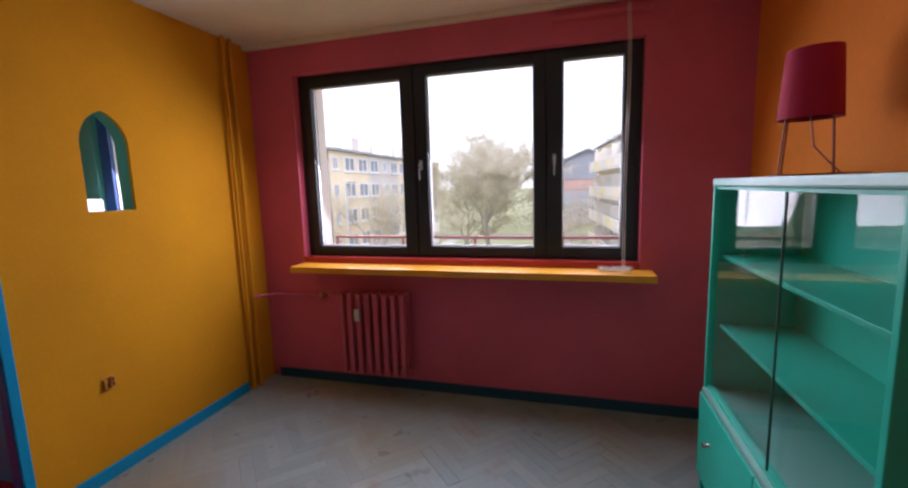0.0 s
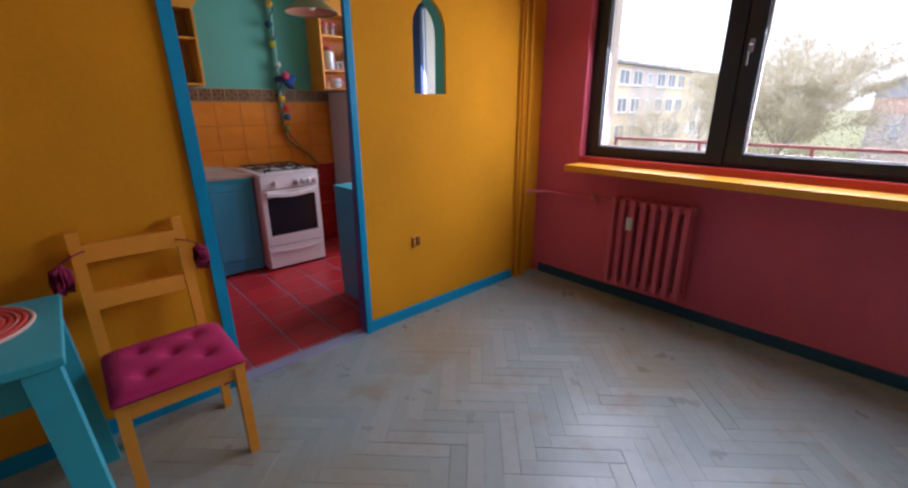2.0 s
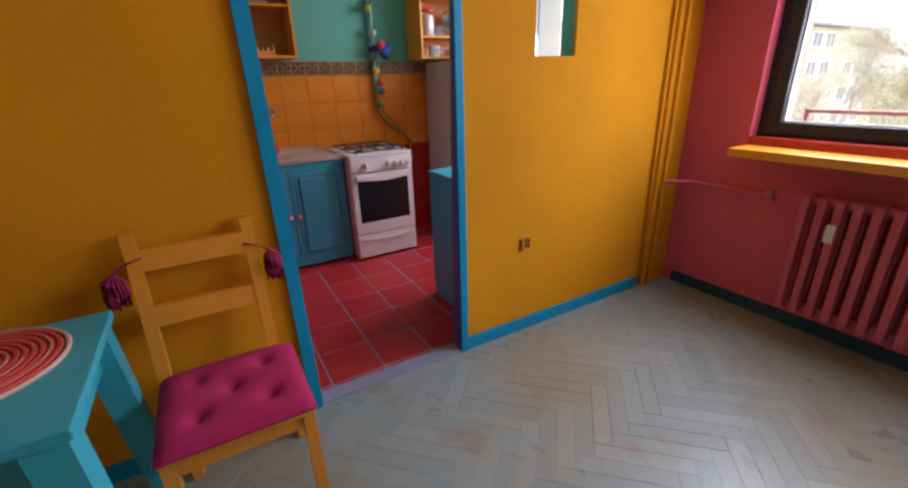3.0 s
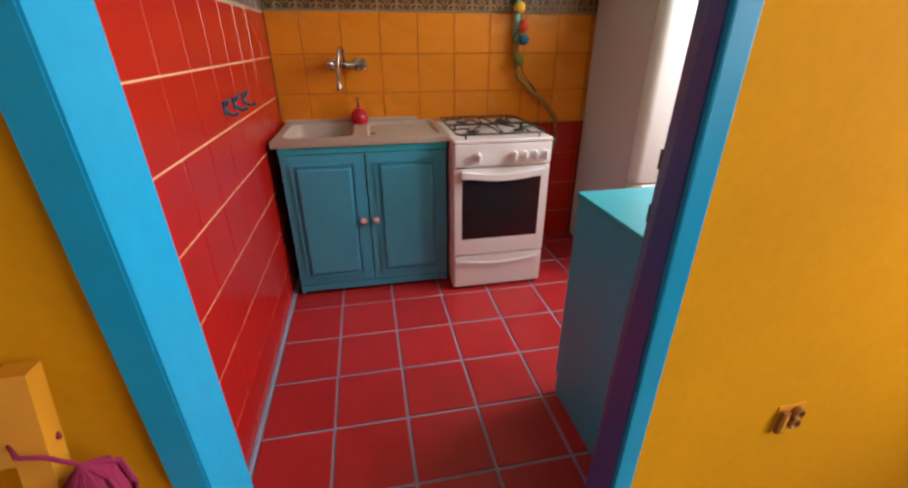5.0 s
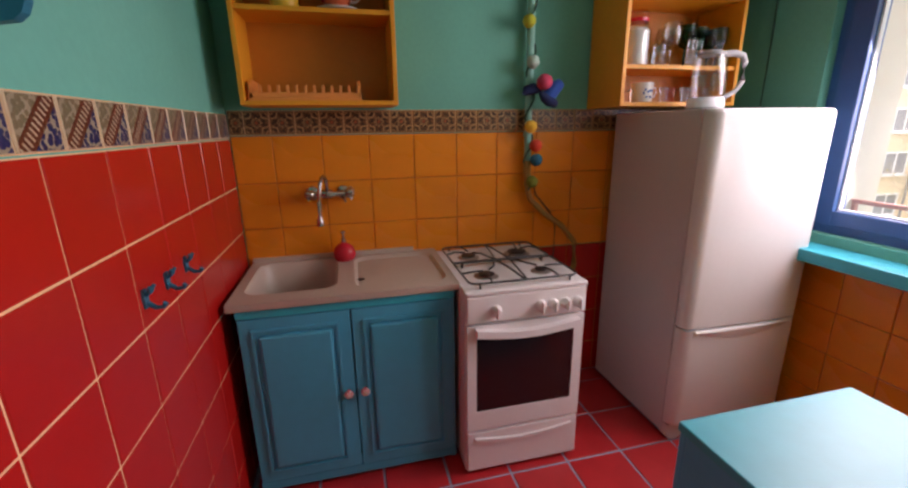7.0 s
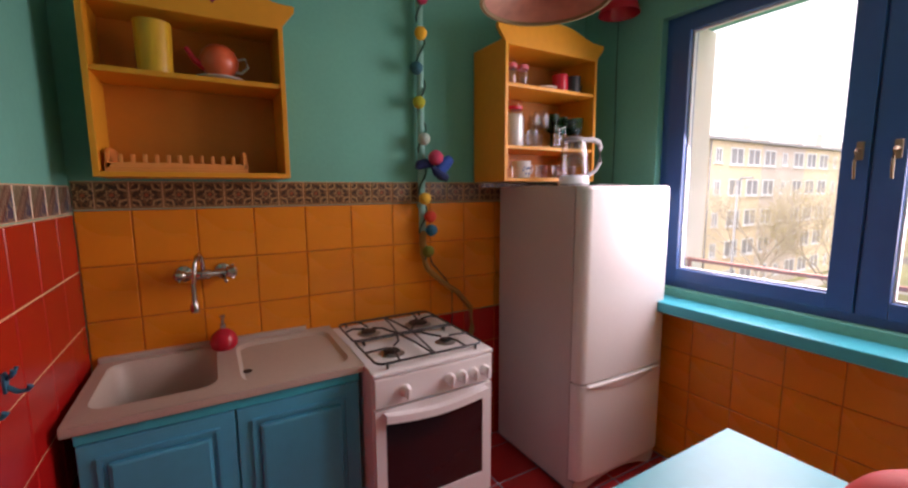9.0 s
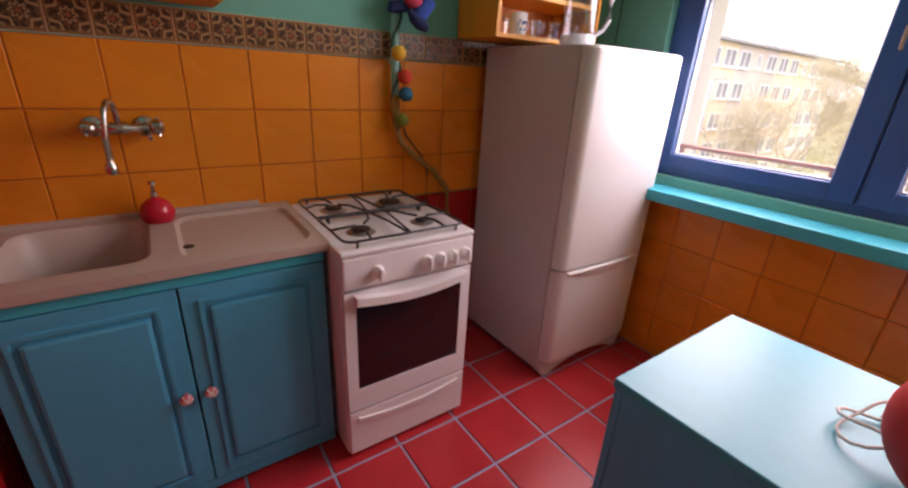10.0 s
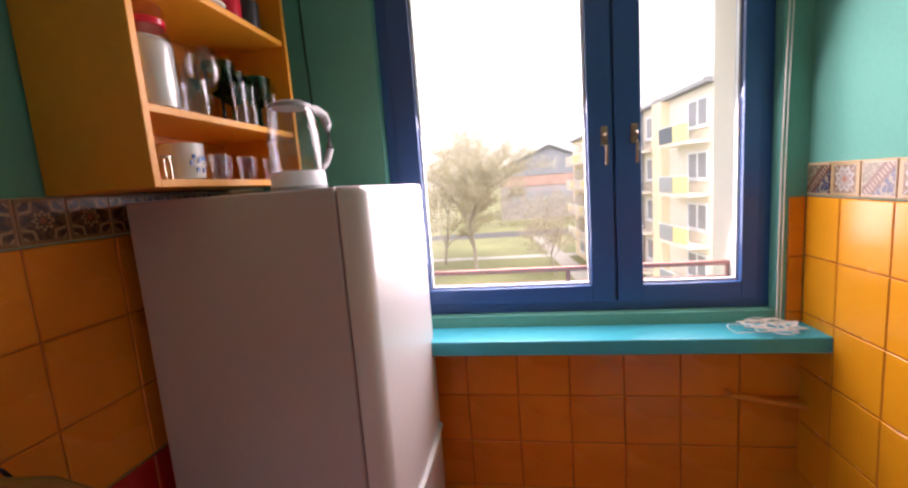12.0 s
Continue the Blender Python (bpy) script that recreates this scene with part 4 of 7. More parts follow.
def chair():
    """A pine chair with two back rails; its back stands towards the yellow wall."""
    c = thing("dining_chair", "orange-stained pine chair with two back rails beside the doorway", "chair", (-2.08, 0.2, 0))
    sx0, sx1, sy0, sy1, sz = -2.20, -1.80, -0.015, 0.405, 0.425
    part("seat", boxes(((sx0, sy0, sz - 0.022), (sx1, sy1, sz)), bevel=0.006), "pine", c)
    part("seat_rail", boxes(((sx1 - 0.04, sy0 + 0.04, sz - 0.075), (sx1 - 0.018, sy1 - 0.04, sz - 0.022))), "pine", c)
    part("seat_rail", boxes(((sx0 + 0.04, sy0 + 0.018, sz - 0.075), (sx1 - 0.05, sy0 + 0.036, sz - 0.022))), "pine", c)
    part("seat_rail", boxes(((sx0 + 0.04, sy1 - 0.036, sz - 0.075), (sx1 - 0.05, sy1 - 0.018, sz - 0.022))), "pine", c)
    for y in (sy0 + 0.02, sy1 - 0.02):
        bm = bmesh.new()
        slab(bm, [(sx1 - 0.05, sz - 0.022), (sx1 - 0.008, sz - 0.022), (sx1 + 0.012, 0.0), (sx1 - 0.022, 0.0)], "y", y - 0.018, y + 0.018)
        part("front_leg", bm, "pine", c)
        bm = bmesh.new()
        slab(bm, [(sx0 + 0.004, sz - 0.03), (sx0 + 0.04, sz - 0.03), (sx0 + 0.028, 0.0), (sx0 - 0.006, 0.0)], "y", y - 0.017, y + 0.017)
        part("back_leg", bm, "pine", c)
        bm = bmesh.new()
        slab(bm, [(sx0 + 0.006, sz - 0.03), (sx0 + 0.042, sz - 0.03), (sx0 - 0.078, 0.935), (sx0 - 0.106, 0.935)], "y", (y - 0.005 if y < 0.2 else y - 0.040) - 0.019, (y - 0.005 if y < 0.2 else y - 0.040) + 0.019)
        part("back_post", bm, "pine", c)
        bm = tube(bmesh.new(), [(sx0 + 0.035, y, 0.13), (sx1 - 0.03, y, 0.34)], 0.005, 6)
        part("brace", bm, "rust_wire", c, "thin diagonal metal brace")
    for za, zb in ((0.815, 0.885), (0.63, 0.695)):
        bm = bmesh.new()
        xa, xb = sx0 + 0.022 - 0.112 * (za - 0.4) / 0.535, sx0 + 0.022 - 0.112 * (zb - 0.4) / 0.535
        slab(bm, [(xa - 0.012, za), (xa + 0.012, za), (xb + 0.012, zb), (xb - 0.012, zb)], "y", sy0 + 0.034, sy1 - 0.079)
        part("back_rail", bm, "pine", c)
    # the tufted cushion on the seat
    q = thing("seat_cushion", "tufted magenta cotton cushion tied on the chair", "cushion", ((sx0 + sx1) / 2, 0.2, sz))
    bm = bmesh.new()
    n, hx, hy = 26, 0.205, 0.215
    cx, cy = (sx0 + sx1) / 2 + 0.01, (sy0 + sy1) / 2
    tufts = [(u, v) for u in (-0.095, 0.095) for v in (-0.1, 0.1)] + [(0, 0)]
    def height(u, v):
        e = max(0, 1 - (abs(u) / hx) ** 6) * max(0, 1 - (abs(v) / hy) ** 6)
        d = sum(0.026 * math.exp(-((u - a) ** 2 + (v - b) ** 2) / 0.0006) + 0.008 * math.exp(-((u - a) ** 2 + (v - b) ** 2) / 0.004) for a, b in tufts)
        return 0.012 + 0.04 * e ** 0.5 - d * e + 0.002 * noise.noise((u * 14, v * 14, 0))
    top = [[bm.verts.new((cx + hx * (2 * i / n - 1), cy + hy * (2 * j / n - 1), sz + height(hx * (2 * i / n - 1), hy * (2 * j / n - 1)))) for j in range(n + 1)] for i in range(n + 1)]
    for i in range(n):
        for j in range(n):
            bm.faces.new((top[i][j], top[i + 1][j], top[i + 1][j + 1], top[i][j + 1])).smooth = True
    rim = [top[i][0] for i in range(n + 1)] + [top[n][j] for j in range(1, n + 1)] + [top[i][n] for i in range(n - 1, -1, -1)] + [top[0][j] for j in range(n - 1, 0, -1)]
    low = [bm.verts.new((cx + (v.co.x - cx) * 0.97, cy + (v.co.y - cy) * 0.97, sz + 0.0005)) for v in rim]
    for k in range(len(rim)):
        bm.faces.new((rim[k - 1], rim[k], low[k], low[k - 1])).smooth = True
    bm.faces.new(low)
    part("pad", bm, "magenta", q)
    for u, v in tufts:
        bm = turned(bmesh.new(), [(0.009, 0.0), (0.008, 0.004), (0.0, 0.006)], (cx + u, cy + v, sz + height(u, v) - 0.001), 10)
        part("button", bm, "tassel", q, "sunken fabric button")
    # yarn tassels hung on the back posts
    for y, d, z in ((sy0 + 0.015, -1, 0.86), (sy1 - 0.060, 1, 0.845)):
        px0 = sx0 - 0.062
        t = thing("tassel", "dark magenta yarn tassel hung from the chair back", "tassel", (px0, y + d * 0.05, z - 0.08), "tassels on the chair")
        bm = bmesh.new()
        for k in range(60):
            a, r = random.uniform(0, 6.28), 0.03 * random.random() ** 0.5
            px, py = px0 + 0.02 + r * math.cos(a), y + d * 0.062 + r * math.sin(a)
            tube(bm, [(px0 + 0.02, y + d * 0.055, z - 0.03), (px, py, z - 0.055), (px + 0.004 * math.cos(a), py + 0.005 * math.sin(a), z - 0.10), (px, py, z - 0.15 + random.uniform(0, 0.02))], [0.002, 0.004, 0.004, 0.0025], 5)
        part("yarn", bm, "tassel", t)
        bm = tube(bmesh.new(), [(px0 + 0.02, y + d * 0.055, z - 0.03), (px0 + 0.02, y + d * 0.024, z - 0.01), (px0 + 0.024, y, z), (px0, y - d * 0.024, z), (px0 - 0.036, y, z), (px0 - 0.01, y + d * 0.024, z - 0.01)], 0.003, 6)
        part("tie", bm, "tassel", t)


def table():
    x0, x1, y0, y1, h = -2.185, -1.617, -0.95, -0.073, 0.74
    t = thing("table", "turquoise painted wooden table against the yellow wall", "table", ((x0 + x1) / 2, (y0 + y1) / 2, 0))
    part("tabletop", boxes(((x0, y0, h - 0.028), (x1, y1, h)), bevel=0.005), "turquoise", t)
    part("apron", boxes(((x0 + 0.06, y0 + 0.05, h - 0.15), (x0 + 0.08, y1 - 0.05, h - 0.028))), "turquoise", t)
    part("apron", boxes(((x1 - 0.08, y0 + 0.05, h - 0.15), (x1 - 0.06, y1 - 0.05, h - 0.028))), "turquoise", t)
    part("apron", boxes(((x0 + 0.08, y0 + 0.05, h - 0.15), (x1 - 0.08, y0 + 0.07, h - 0.028))), "turquoise", t)
    part("apron", boxes(((x0 + 0.08, y1 - 0.07, h - 0.15), (x1 - 0.08, y1 - 0.05, h - 0.028))), "turquoise", t)
    for sx in (x0, x1):
        for sy in (y0, y1):
            dx, dy = (1 if sx == x0 else -1), (1 if sy == y0 else -1)
            bm = bmesh.new()
            top = [bm.verts.new((sx + dx * u, sy + dy * v, h - 0.028)) for u, v in ((0.015, 0.015), (0.095, 0.015), (0.095, 0.095), (0.015, 0.095))]
            low = [bm.verts.new((sx + dx * u, sy + dy * v, 0)) for u, v in ((-0.035 if sx == x1 else 0.0, -0.03), (0.055, -0.03), (0.055, 0.045), (-0.035 if sx == x1 else 0.0, 0.045))]
            bm.faces.new(top), bm.faces.new(low)
            for k in range(4):
                bm.faces.new((top[k - 1], top[k], low[k], low[k - 1]))
            part("leg", bm, "turquoise", t)
    # the spiral straw mat
    m = thing("placemat", "round red spiral straw placemat with a pale rim", "placemat", (-1.975, -0.338, h))
    bm, pts = bmesh.new(), []
    for k in range(360):
        a = k / 360 * 2 * math.pi * 11
        r = 0.01 + 0.185 * k / 360
        pts.append((-1.975 + r * math.cos(a), -0.338 + r * math.sin(a), h + 0.007))
    tube(bm, pts, 0.0075, 6)
    part("coil", bm, "mat", m)
    bm = bmesh.new()
    for k in range(10):
        a0, r = 2.4 * k, 0.035 + 0.0163 * k
        tube(bm, [(-1.975 + r * math.cos(a0 + 0.16 * q), -0.338 + r * math.sin(a0 + 0.16 * q), h + 0.0130) for q in range(14)], 0.0016, 5)
    part("pale_straw", bm, "mat_pale", m, "pale straws woven into the coil")
    part("rim", tube(bmesh.new(), [(-1.975 + 0.2 * math.cos(a), -0.338 + 0.2 * math.sin(a), h + 0.007) for a in [2 * math.pi * k / 64 for k in range(64)]], 0.006, 6, closed=True), "mat_pale", m, "pale straw rim")


def display_cabinet():
    xf, xb, y0, y1, h = 0.74, 1.10, 1.075, 2.282, 1.543
    c = thing("display_cabinet", "mint green cabinet with sliding glass doors and empty shelves", "cabinet", (0.9, 1.6, 0))
    w = 0.022
    part("top_board", boxes(((xf - 0.004, y0 - 0.004, h - 0.035), (xb, y1 + 0.004, h)), bevel=0.008), "mint_pale", c, "pale mint gloss top")
    part("side_panel", boxes(((xf, y0, 0.0), (xb, y0 + w, h - 0.035)), bevel=0.003), "mint", c)
    part("side_panel", boxes(((xf, y1 - w, 0.0), (xb, y1, h - 0.035)), bevel=0.003), "mint", c)
    part("back_panel", boxes(((xb - 0.01, y0 + w, 0.06), (xb, y1 - w, h - 0.035))), "mint", c)
    for z in (1.195, 0.866):
        part("shelf_board", boxes(((xf + 0.048, y0 + w, z - 0.018), (xb - 0.01, y1 - w, z)), bevel=0.002), "mint", c)
    part("middle_board", boxes(((xf - 0.012, y0 + w, 0.515), (xb - 0.01, y1 - w, 0.542)), bevel=0.004), "mint_pale", c, "pale mint edge under the glass")
    part("bottom_board", boxes(((xf + 0.02, y0 + w, 0.06), (xb - 0.01, y1 - w, 0.08))), "mint", c)
    for z in (0.542, h - 0.048):
        part("track", boxes(((xf + 0.01, y0 + w, z), (xf + 0.045, y1 - w, z + 0.011))), "mint", c)
    mid = 1.635
    for a, b, x in ((mid - 0.02, y1 - w, xf + 0.014), (y0 + w, mid + 0.02, xf + 0.032)):
        g = part("sliding_glass", boxes(((x, a, 0.552), (x + 0.005, b, h - 0.048))), "pane", c, "clear sliding glass door")
        g.visible_shadow = False
        part("glass_edge", boxes(((x - 0.001, a - 0.001, 0.552), (x + 0.006, a + 0.004, h - 0.048))), "dark_cord", g, "dark polished glass edge")
    for a, b, ky in ((mid + 0.003, y1 - 0.003, 2.095), (y0 + 0.003, mid - 0.003, 1.18)):
        d = part("door", boxes(((xf - 0.016, a, 0.09), (xf - 0.0, b, 0.510)), bevel=0.006), "mint", c)
        k = turned(bmesh.new(), [(0.0, -0.03), (0.013, -0.028), (0.015, -0.02), (0.006, -0.012), (0.01, 0.0)], (xf - 0.016, ky, 0.335), 14, "X")
        part("knob", k, "chrome", d, "small chrome knob")
    part("plinth", boxes(((xf + 0.03, y0 + w, 0.0), (xf + 0.05, y1 - w, 0.06))), "mint", c)


def table_lamp():
    cx, cy, z = 0.925, 1.90, 1.543
    l = thing("table_lamp", "table lamp with a crimson fabric shade on a wire frame", "lamp", (cx, cy, z))
    r0, r1, za, zb = 0.095, 0.080, z + 0.200, z + 0.435
    bm = bmesh.new()
    n = 40
    for r_a, r_b in (((r0, za), (r1, zb)),):
        rows = [[bm.verts.new((cx + r * math.cos(2 * math.pi * s / n), cy + r * math.sin(2 * math.pi * s / n), zz)) for s in range(n)] for r, zz in (r_a, r_b, (r1 - 0.003, zb), (r0 - 0.003, za))]
        for k in range(4):
            a, b = rows[k], rows[(k + 1) % 4]
            for s in range(n):
                bm.faces.new((a[s], a[(s + 1) % n], b[(s + 1) % n], b[s])).smooth = True
    part("shade", bm, "shade", l, "crimson fabric drum shade")
    bm = bmesh.new()
    ring = lambda r, zz: [(cx + r * math.cos(2 * math.pi * k / 28), cy + r * math.sin(2 * math.pi * k / 28), zz) for k in range(28)]
    tube(bm, ring(r0 + 0.012, z + 0.0035), 0.0035, 6, closed=True)
    tube(bm, ring(r0 - 0.004, za + 0.004), 0.0025, 6, closed=True)
    for k in range(4):
        a = math.pi / 2 * k + 0.35
        tube(bm, [(cx + (r0 + 0.012) * math.cos(a), cy + (r0 + 0.012) * math.sin(a), z + 0.0035), (cx + (r0 - 0.004) * math.cos(a), cy + (r0 - 0.004) * math.sin(a), za + 0.004)], 0.003, 6)
    tube(bm, [(cx - r0 + 0.005, cy, za + 0.03), (cx + r0 - 0.005, cy, za + 0.03)], 0.003, 6)
    part("wire_frame", bm, "rust_wire", l, "rust red wire frame")
    bm = turned(bmesh.new(), [(0.0, 0.0), (0.014, 0.002), (0.014, 0.05), (0.026, 0.07), (0.03, 0.1), (0.02, 0.125), (0.0, 0.13)], (cx, cy, za + 0.02), 16)
    part("bulb_holder", bm, "china", l, "bulb in its holder")
    part("flex", tube(bmesh.new(), [(cx, cy, za + 0.03), (cx + 0.01, cy - 0.02, z + 0.1), (cx + 0.06, cy - 0.09, z + 0.006), (cx + 0.12, cy - 0.14, z + 0.004)], 0.003, 6), "rust_wire", l, "thin flex")


def wall_socket():
    s = thing("wall_socket", "ochre double wall socket with open cover", "socket", (LX0, 1.685, 0.52))
    part("back_plate", boxes(((LX0, 1.655, 0.492), (LX0 + 0.003, 1.725, 0.572)), bevel=0.001), "socket_plate", s)
    part("cover", boxes(((LX0 + 0.003, 1.660, 0.497), (LX0 + 0.014, 1.680, 0.560)), bevel=0.003), "socket", s, "narrow ochre cover strip")
    part("slot", boxes(((LX0 + 0.013, 1.667, 0.505), (LX0 + 0.0155, 1.674, 0.552))), "socket_plate", s)
    for z in (0.520, 0.549):
        bm = turned(bmesh.new(), [(0.0165, 0.0), (0.0155, 0.010), (0.012, 0.012), (0.009, 0.006), (0.0, 0.006)], (LX0 + 0.003, 1.704, z), 20, "X")
        part("outlet", bm, "socket", s)


def settle(before, by):
    """Moves all that was made since before to its place in the room."""
    for ob in list(bpy.data.objects):
        if ob.name not in before and ob.parent is None:
            ob.matrix_world = Matrix.Translation(by) @ ob.matrix_world


made = {ob.name for ob in bpy.data.objects}
radiator()
risers()
chair()
table()
display_cabinet()
table_lamp()
settle(made, (-0.077, 0.023, 0.0))
wall_socket()


# ---- kitchen: wall-hung and small things ----
def wire_things():
    # gas pipe with its string of felt balls
    p = thing("gas_pipe", "pale teal gas pipe on the kitchen wall with an ochre hose", "pipe", (KX0, 1.69, 1.2))
    x, y = KX0 + 0.04, 1.72
    part("pipe", tube(bmesh.new(), [(x, y, 1.30), (x, y, H)], 0.018, 14), "pipe", p)
    for z in (1.42, 2.1):
        part("clip", boxes(((KX0 + 0.004, y - 0.012, z), (x, y + 0.012, z + 0.02)), bevel=0.003), "pipe", p)
    part("gas_valve", turned(bmesh.new(), [(0.013, 0.14), (0.02, 0.12), (0.02, 0.06), (0.014, 0.04), (0.014, 0.0)][::-1], (x, y, 1.17), 12), "hose", p, "brass-coloured gas valve")
    bm = tube(bmesh.new(), [(x, y, 1.18), (x + 0.01, y + 0.02, 1.10), (x + 0.02, y + 0.10, 1.02), (x + 0.02, y + 0.20, 0.95), (x + 0.02, y + 0.285, 0.85), (x + 0.01, y + 0.30, 0.72), (x, y + 0.27, 0.55), (x, y + 0.16, 0.50)], 0.0145, 10)
    part("hose", bm, "hose", p, "ochre rubber gas hose")
    bm = tube(bmesh.new(), [(x, y + 0.02, 1.22), (x + 0.015, y + 0.05, 1.12), (x + 0.015, y + 0.13, 1.03), (x + 0.01, y + 0.17, 0.95), (x, y + 0.175, 0.80), (x, y + 0.15, 0.55)], 0.004, 6)
    part("cable", bm, "black", p, "thin dark cable")
    g = thing("garland", "string of bright felt balls hung along the gas pipe", "garland", (x + 0.03, y, 1.9))
    part("string", tube(bmesh.new(), [(x + 0.012 + 0.016 * math.cos(k * 0.9), y + 0.022 * math.sin(k * 0.9), 1.15 + 0.03 * k) for k in range(50)], 0.0055, 6), "dark_cord", g, "dark green string")
    balls = [(-0.004, 2.43, (0.55, 0.05, 0.12)), (-0.015, 2.265, (0.75, 0.42, 0.03)), (-0.04, 2.10, (0.02, 0.12, 0.16)), (-0.03, 1.94, (0.38, 0.42, 0.03)),
             (-0.005, 1.765, (0.40, 0.55, 0.48)), (-0.005, 1.467, (0.75, 0.45, 0.04)), (0.025, 1.375, (0.65, 0.06, 0.03)), (0.03, 1.305, (0.02, 0.14, 0.24)), (0.01, 1.195, (0.16, 0.18, 0.02))]
    for dy, z, col in balls:
        bm = bmesh.new()
        bmesh.ops.create_icosphere(bm, subdivisions=3, radius=0.031, matrix=Matrix.Translation((x + 0.045, y + dy, z)))
        for v in bm.verts:
            v.co += v.normal * 0.002 * noise.noise(v.co * 60)
        part("felt_ball", bm, material("felt", col, 0.95, grain=200, bump=0.7), g, smooth=True)
    blue_felt, navy_felt = material("blue_felt", (0.025, 0.09, 0.40), 0.95, grain=200, bump=0.7), material("dark_blue_felt", (0.010, 0.022, 0.10), 0.95, grain=200, bump=0.7)
    bx = x + 0.07
    b = part("felt_bird", tube(bmesh.new(), [(bx, y + 0.035, 1.585), (bx + 0.004, y + 0.045, 1.592), (bx + 0.008, y + 0.075, 1.620), (bx + 0.008, y + 0.105, 1.650), (bx + 0.004, y + 0.128, 1.668), (bx + 0.004, y + 0.136, 1.674)], [0.006, 0.024, 0.033, 0.030, 0.024, 0.006], 14), blue_felt, g, "blue felt bird")
    bm = tube(bmesh.new(), [(bx + 0.012, y + 0.020, 1.625), (bx + 0.016, y + 0.040, 1.605), (bx + 0.018, y + 0.070, 1.582), (bx + 0.014, y + 0.100, 1.572), (bx + 0.010, y + 0.112, 1.576)], [0.008, 0.022, 0.026, 0.020, 0.006], 12)
    tube(bm, [(bx - 0.02, y + 0.045, 1.640), (bx - 0.03, y + 0.005, 1.645), (bx - 0.03, y - 0.035, 1.635), (bx - 0.025, y - 0.05, 1.62)], [0.014, 0.026, 0.024, 0.008], 12)
    part("wing", bm, navy_felt, b, "dark blue felt wings", smooth=True)
    bm = bmesh.new()
    bmesh.ops.create_icosphere(bm, subdivisions=3, radius=0.038, matrix=Matrix.Translation((x + 0.075, y + 0.045, 1.672)))
    part("felt_ball", bm, material("pink_felt", (0.55, 0.06, 0.13), 0.95, grain=200, bump=0.7), g, "pink felt ball", smooth=True)

    # hooks on the red tiles
    for hx in (-3.545, -3.677, -3.82):
        h = thing("wall_hook", "small petrol blue double wall hook on red tiles", "hook", (hx, KY0 + 0.008, 1.085), "hooks on the red tiles")
        bm = bmesh.new()
        slab(bm, [(hx - 0.013, 1.09), (hx - 0.009, 1.062), (hx + 0.009, 1.062), (hx + 0.013, 1.09), (hx + 0.008, 1.108), (hx - 0.008, 1.108)], "y", KY0 + 0.006, KY0 + 0.012)
        part("plate", bm, "hook", h)
        bm = bmesh.new()
        for s in (-1, 1):
            tube(bm, [(hx, KY0 + 0.01, 1.092), (hx + s * 0.006, KY0 + 0.022, 1.10), (hx + s * 0.012, KY0 + 0.028, 1.116)], 0.0045, 8)
        tube(bm, [(hx, KY0 + 0.01, 1.075), (hx, KY0 + 0.028, 1.06), (hx, KY0 + 0.044, 1.06), (hx, KY0 + 0.05, 1.07)], [0.006, 0.006, 0.005, 0.007], 8)
        part("prong", bm, "hook", h)

    # petrol blue bracket shelf
    s = thing("bracket_shelf", "petrol blue wall shelf with a scalloped side bracket", "shelf", (-3.1, KY0, 1.7))
    out = [(KY0, 1.60), (0.345, 1.618)]
    for cy, cz, r in ((0.368, 1.66, 0.040), (0.398, 1.708, 0.030)):
        out += [(cy + r * math.cos(a) * 0.9, cz + r * math.sin(a)) for a in [radians(d) for d in (-65, -40, -15, 10, 35, 60)]]
    out += [(0.432, 1.742), (0.436, 1.774), (0.474, 1.786), (0.43, 1.822), (0.39, 1.86), (KY0, 1.93)]
    for xa in (-3.26, -2.94):
        part("side_bracket", slab(bmesh.new(), out, "x", xa, xa + 0.018), "blue_shelf", s)
    part("shelf_board", boxes(((-3.242, KY0, 1.752), (-2.94, 0.43, 1.768)), bevel=0.002), "blue_shelf", s)

    # pendant lamp
    l = thing("pendant_lamp", "conical straw pendant lamp with a dark metal inside", "lamp", (-3.515, 1.64, 2.05))
    c = (-3.515, 1.64, 2.05)
    out_p = [(0.19, 0.0), (0.18, 0.012), (0.13, 0.045), (0.085, 0.085), (0.045, 0.135), (0.022, 0.17), (0.016, 0.185)]
    part("shade", turned(bmesh.new(), out_p + [(0.012, 0.18), (0.04, 0.13), (0.08, 0.08), (0.126, 0.04), (0.178, 0.008), (0.181, 0.0), (0.19, 0.0)], c, 40, closed=False), "straw", l, "olive straw cone")
    part("reflector", turned(bmesh.new(), [(0.175, 0.007), (0.124, 0.038), (0.078, 0.077), (0.04, 0.125), (0.0, 0.13)], c, 40, closed=False), "brass", l, "brown metal inside")
    part("bulb", turned(bmesh.new(), [(0.0, -0.0), (0.026, 0.012), (0.03, 0.035), (0.02, 0.06), (0.013, 0.075), (0.013, 0.12)], (c[0], c[1], c[2] + 0.01), 18), "china", l, "white bulb")
    part("flex", tube(bmesh.new(), [(c[0], c[1], c[2] + 0.18), (c[0], c[1], H)], 0.004, 6), "black", l)
    part("ceiling_rose", turned(bmesh.new(), [(0.05, 0.0), (0.045, -0.02), (0.01, -0.045), (0.0, -0.046)], (c[0], c[1], H), 20), "china", l)

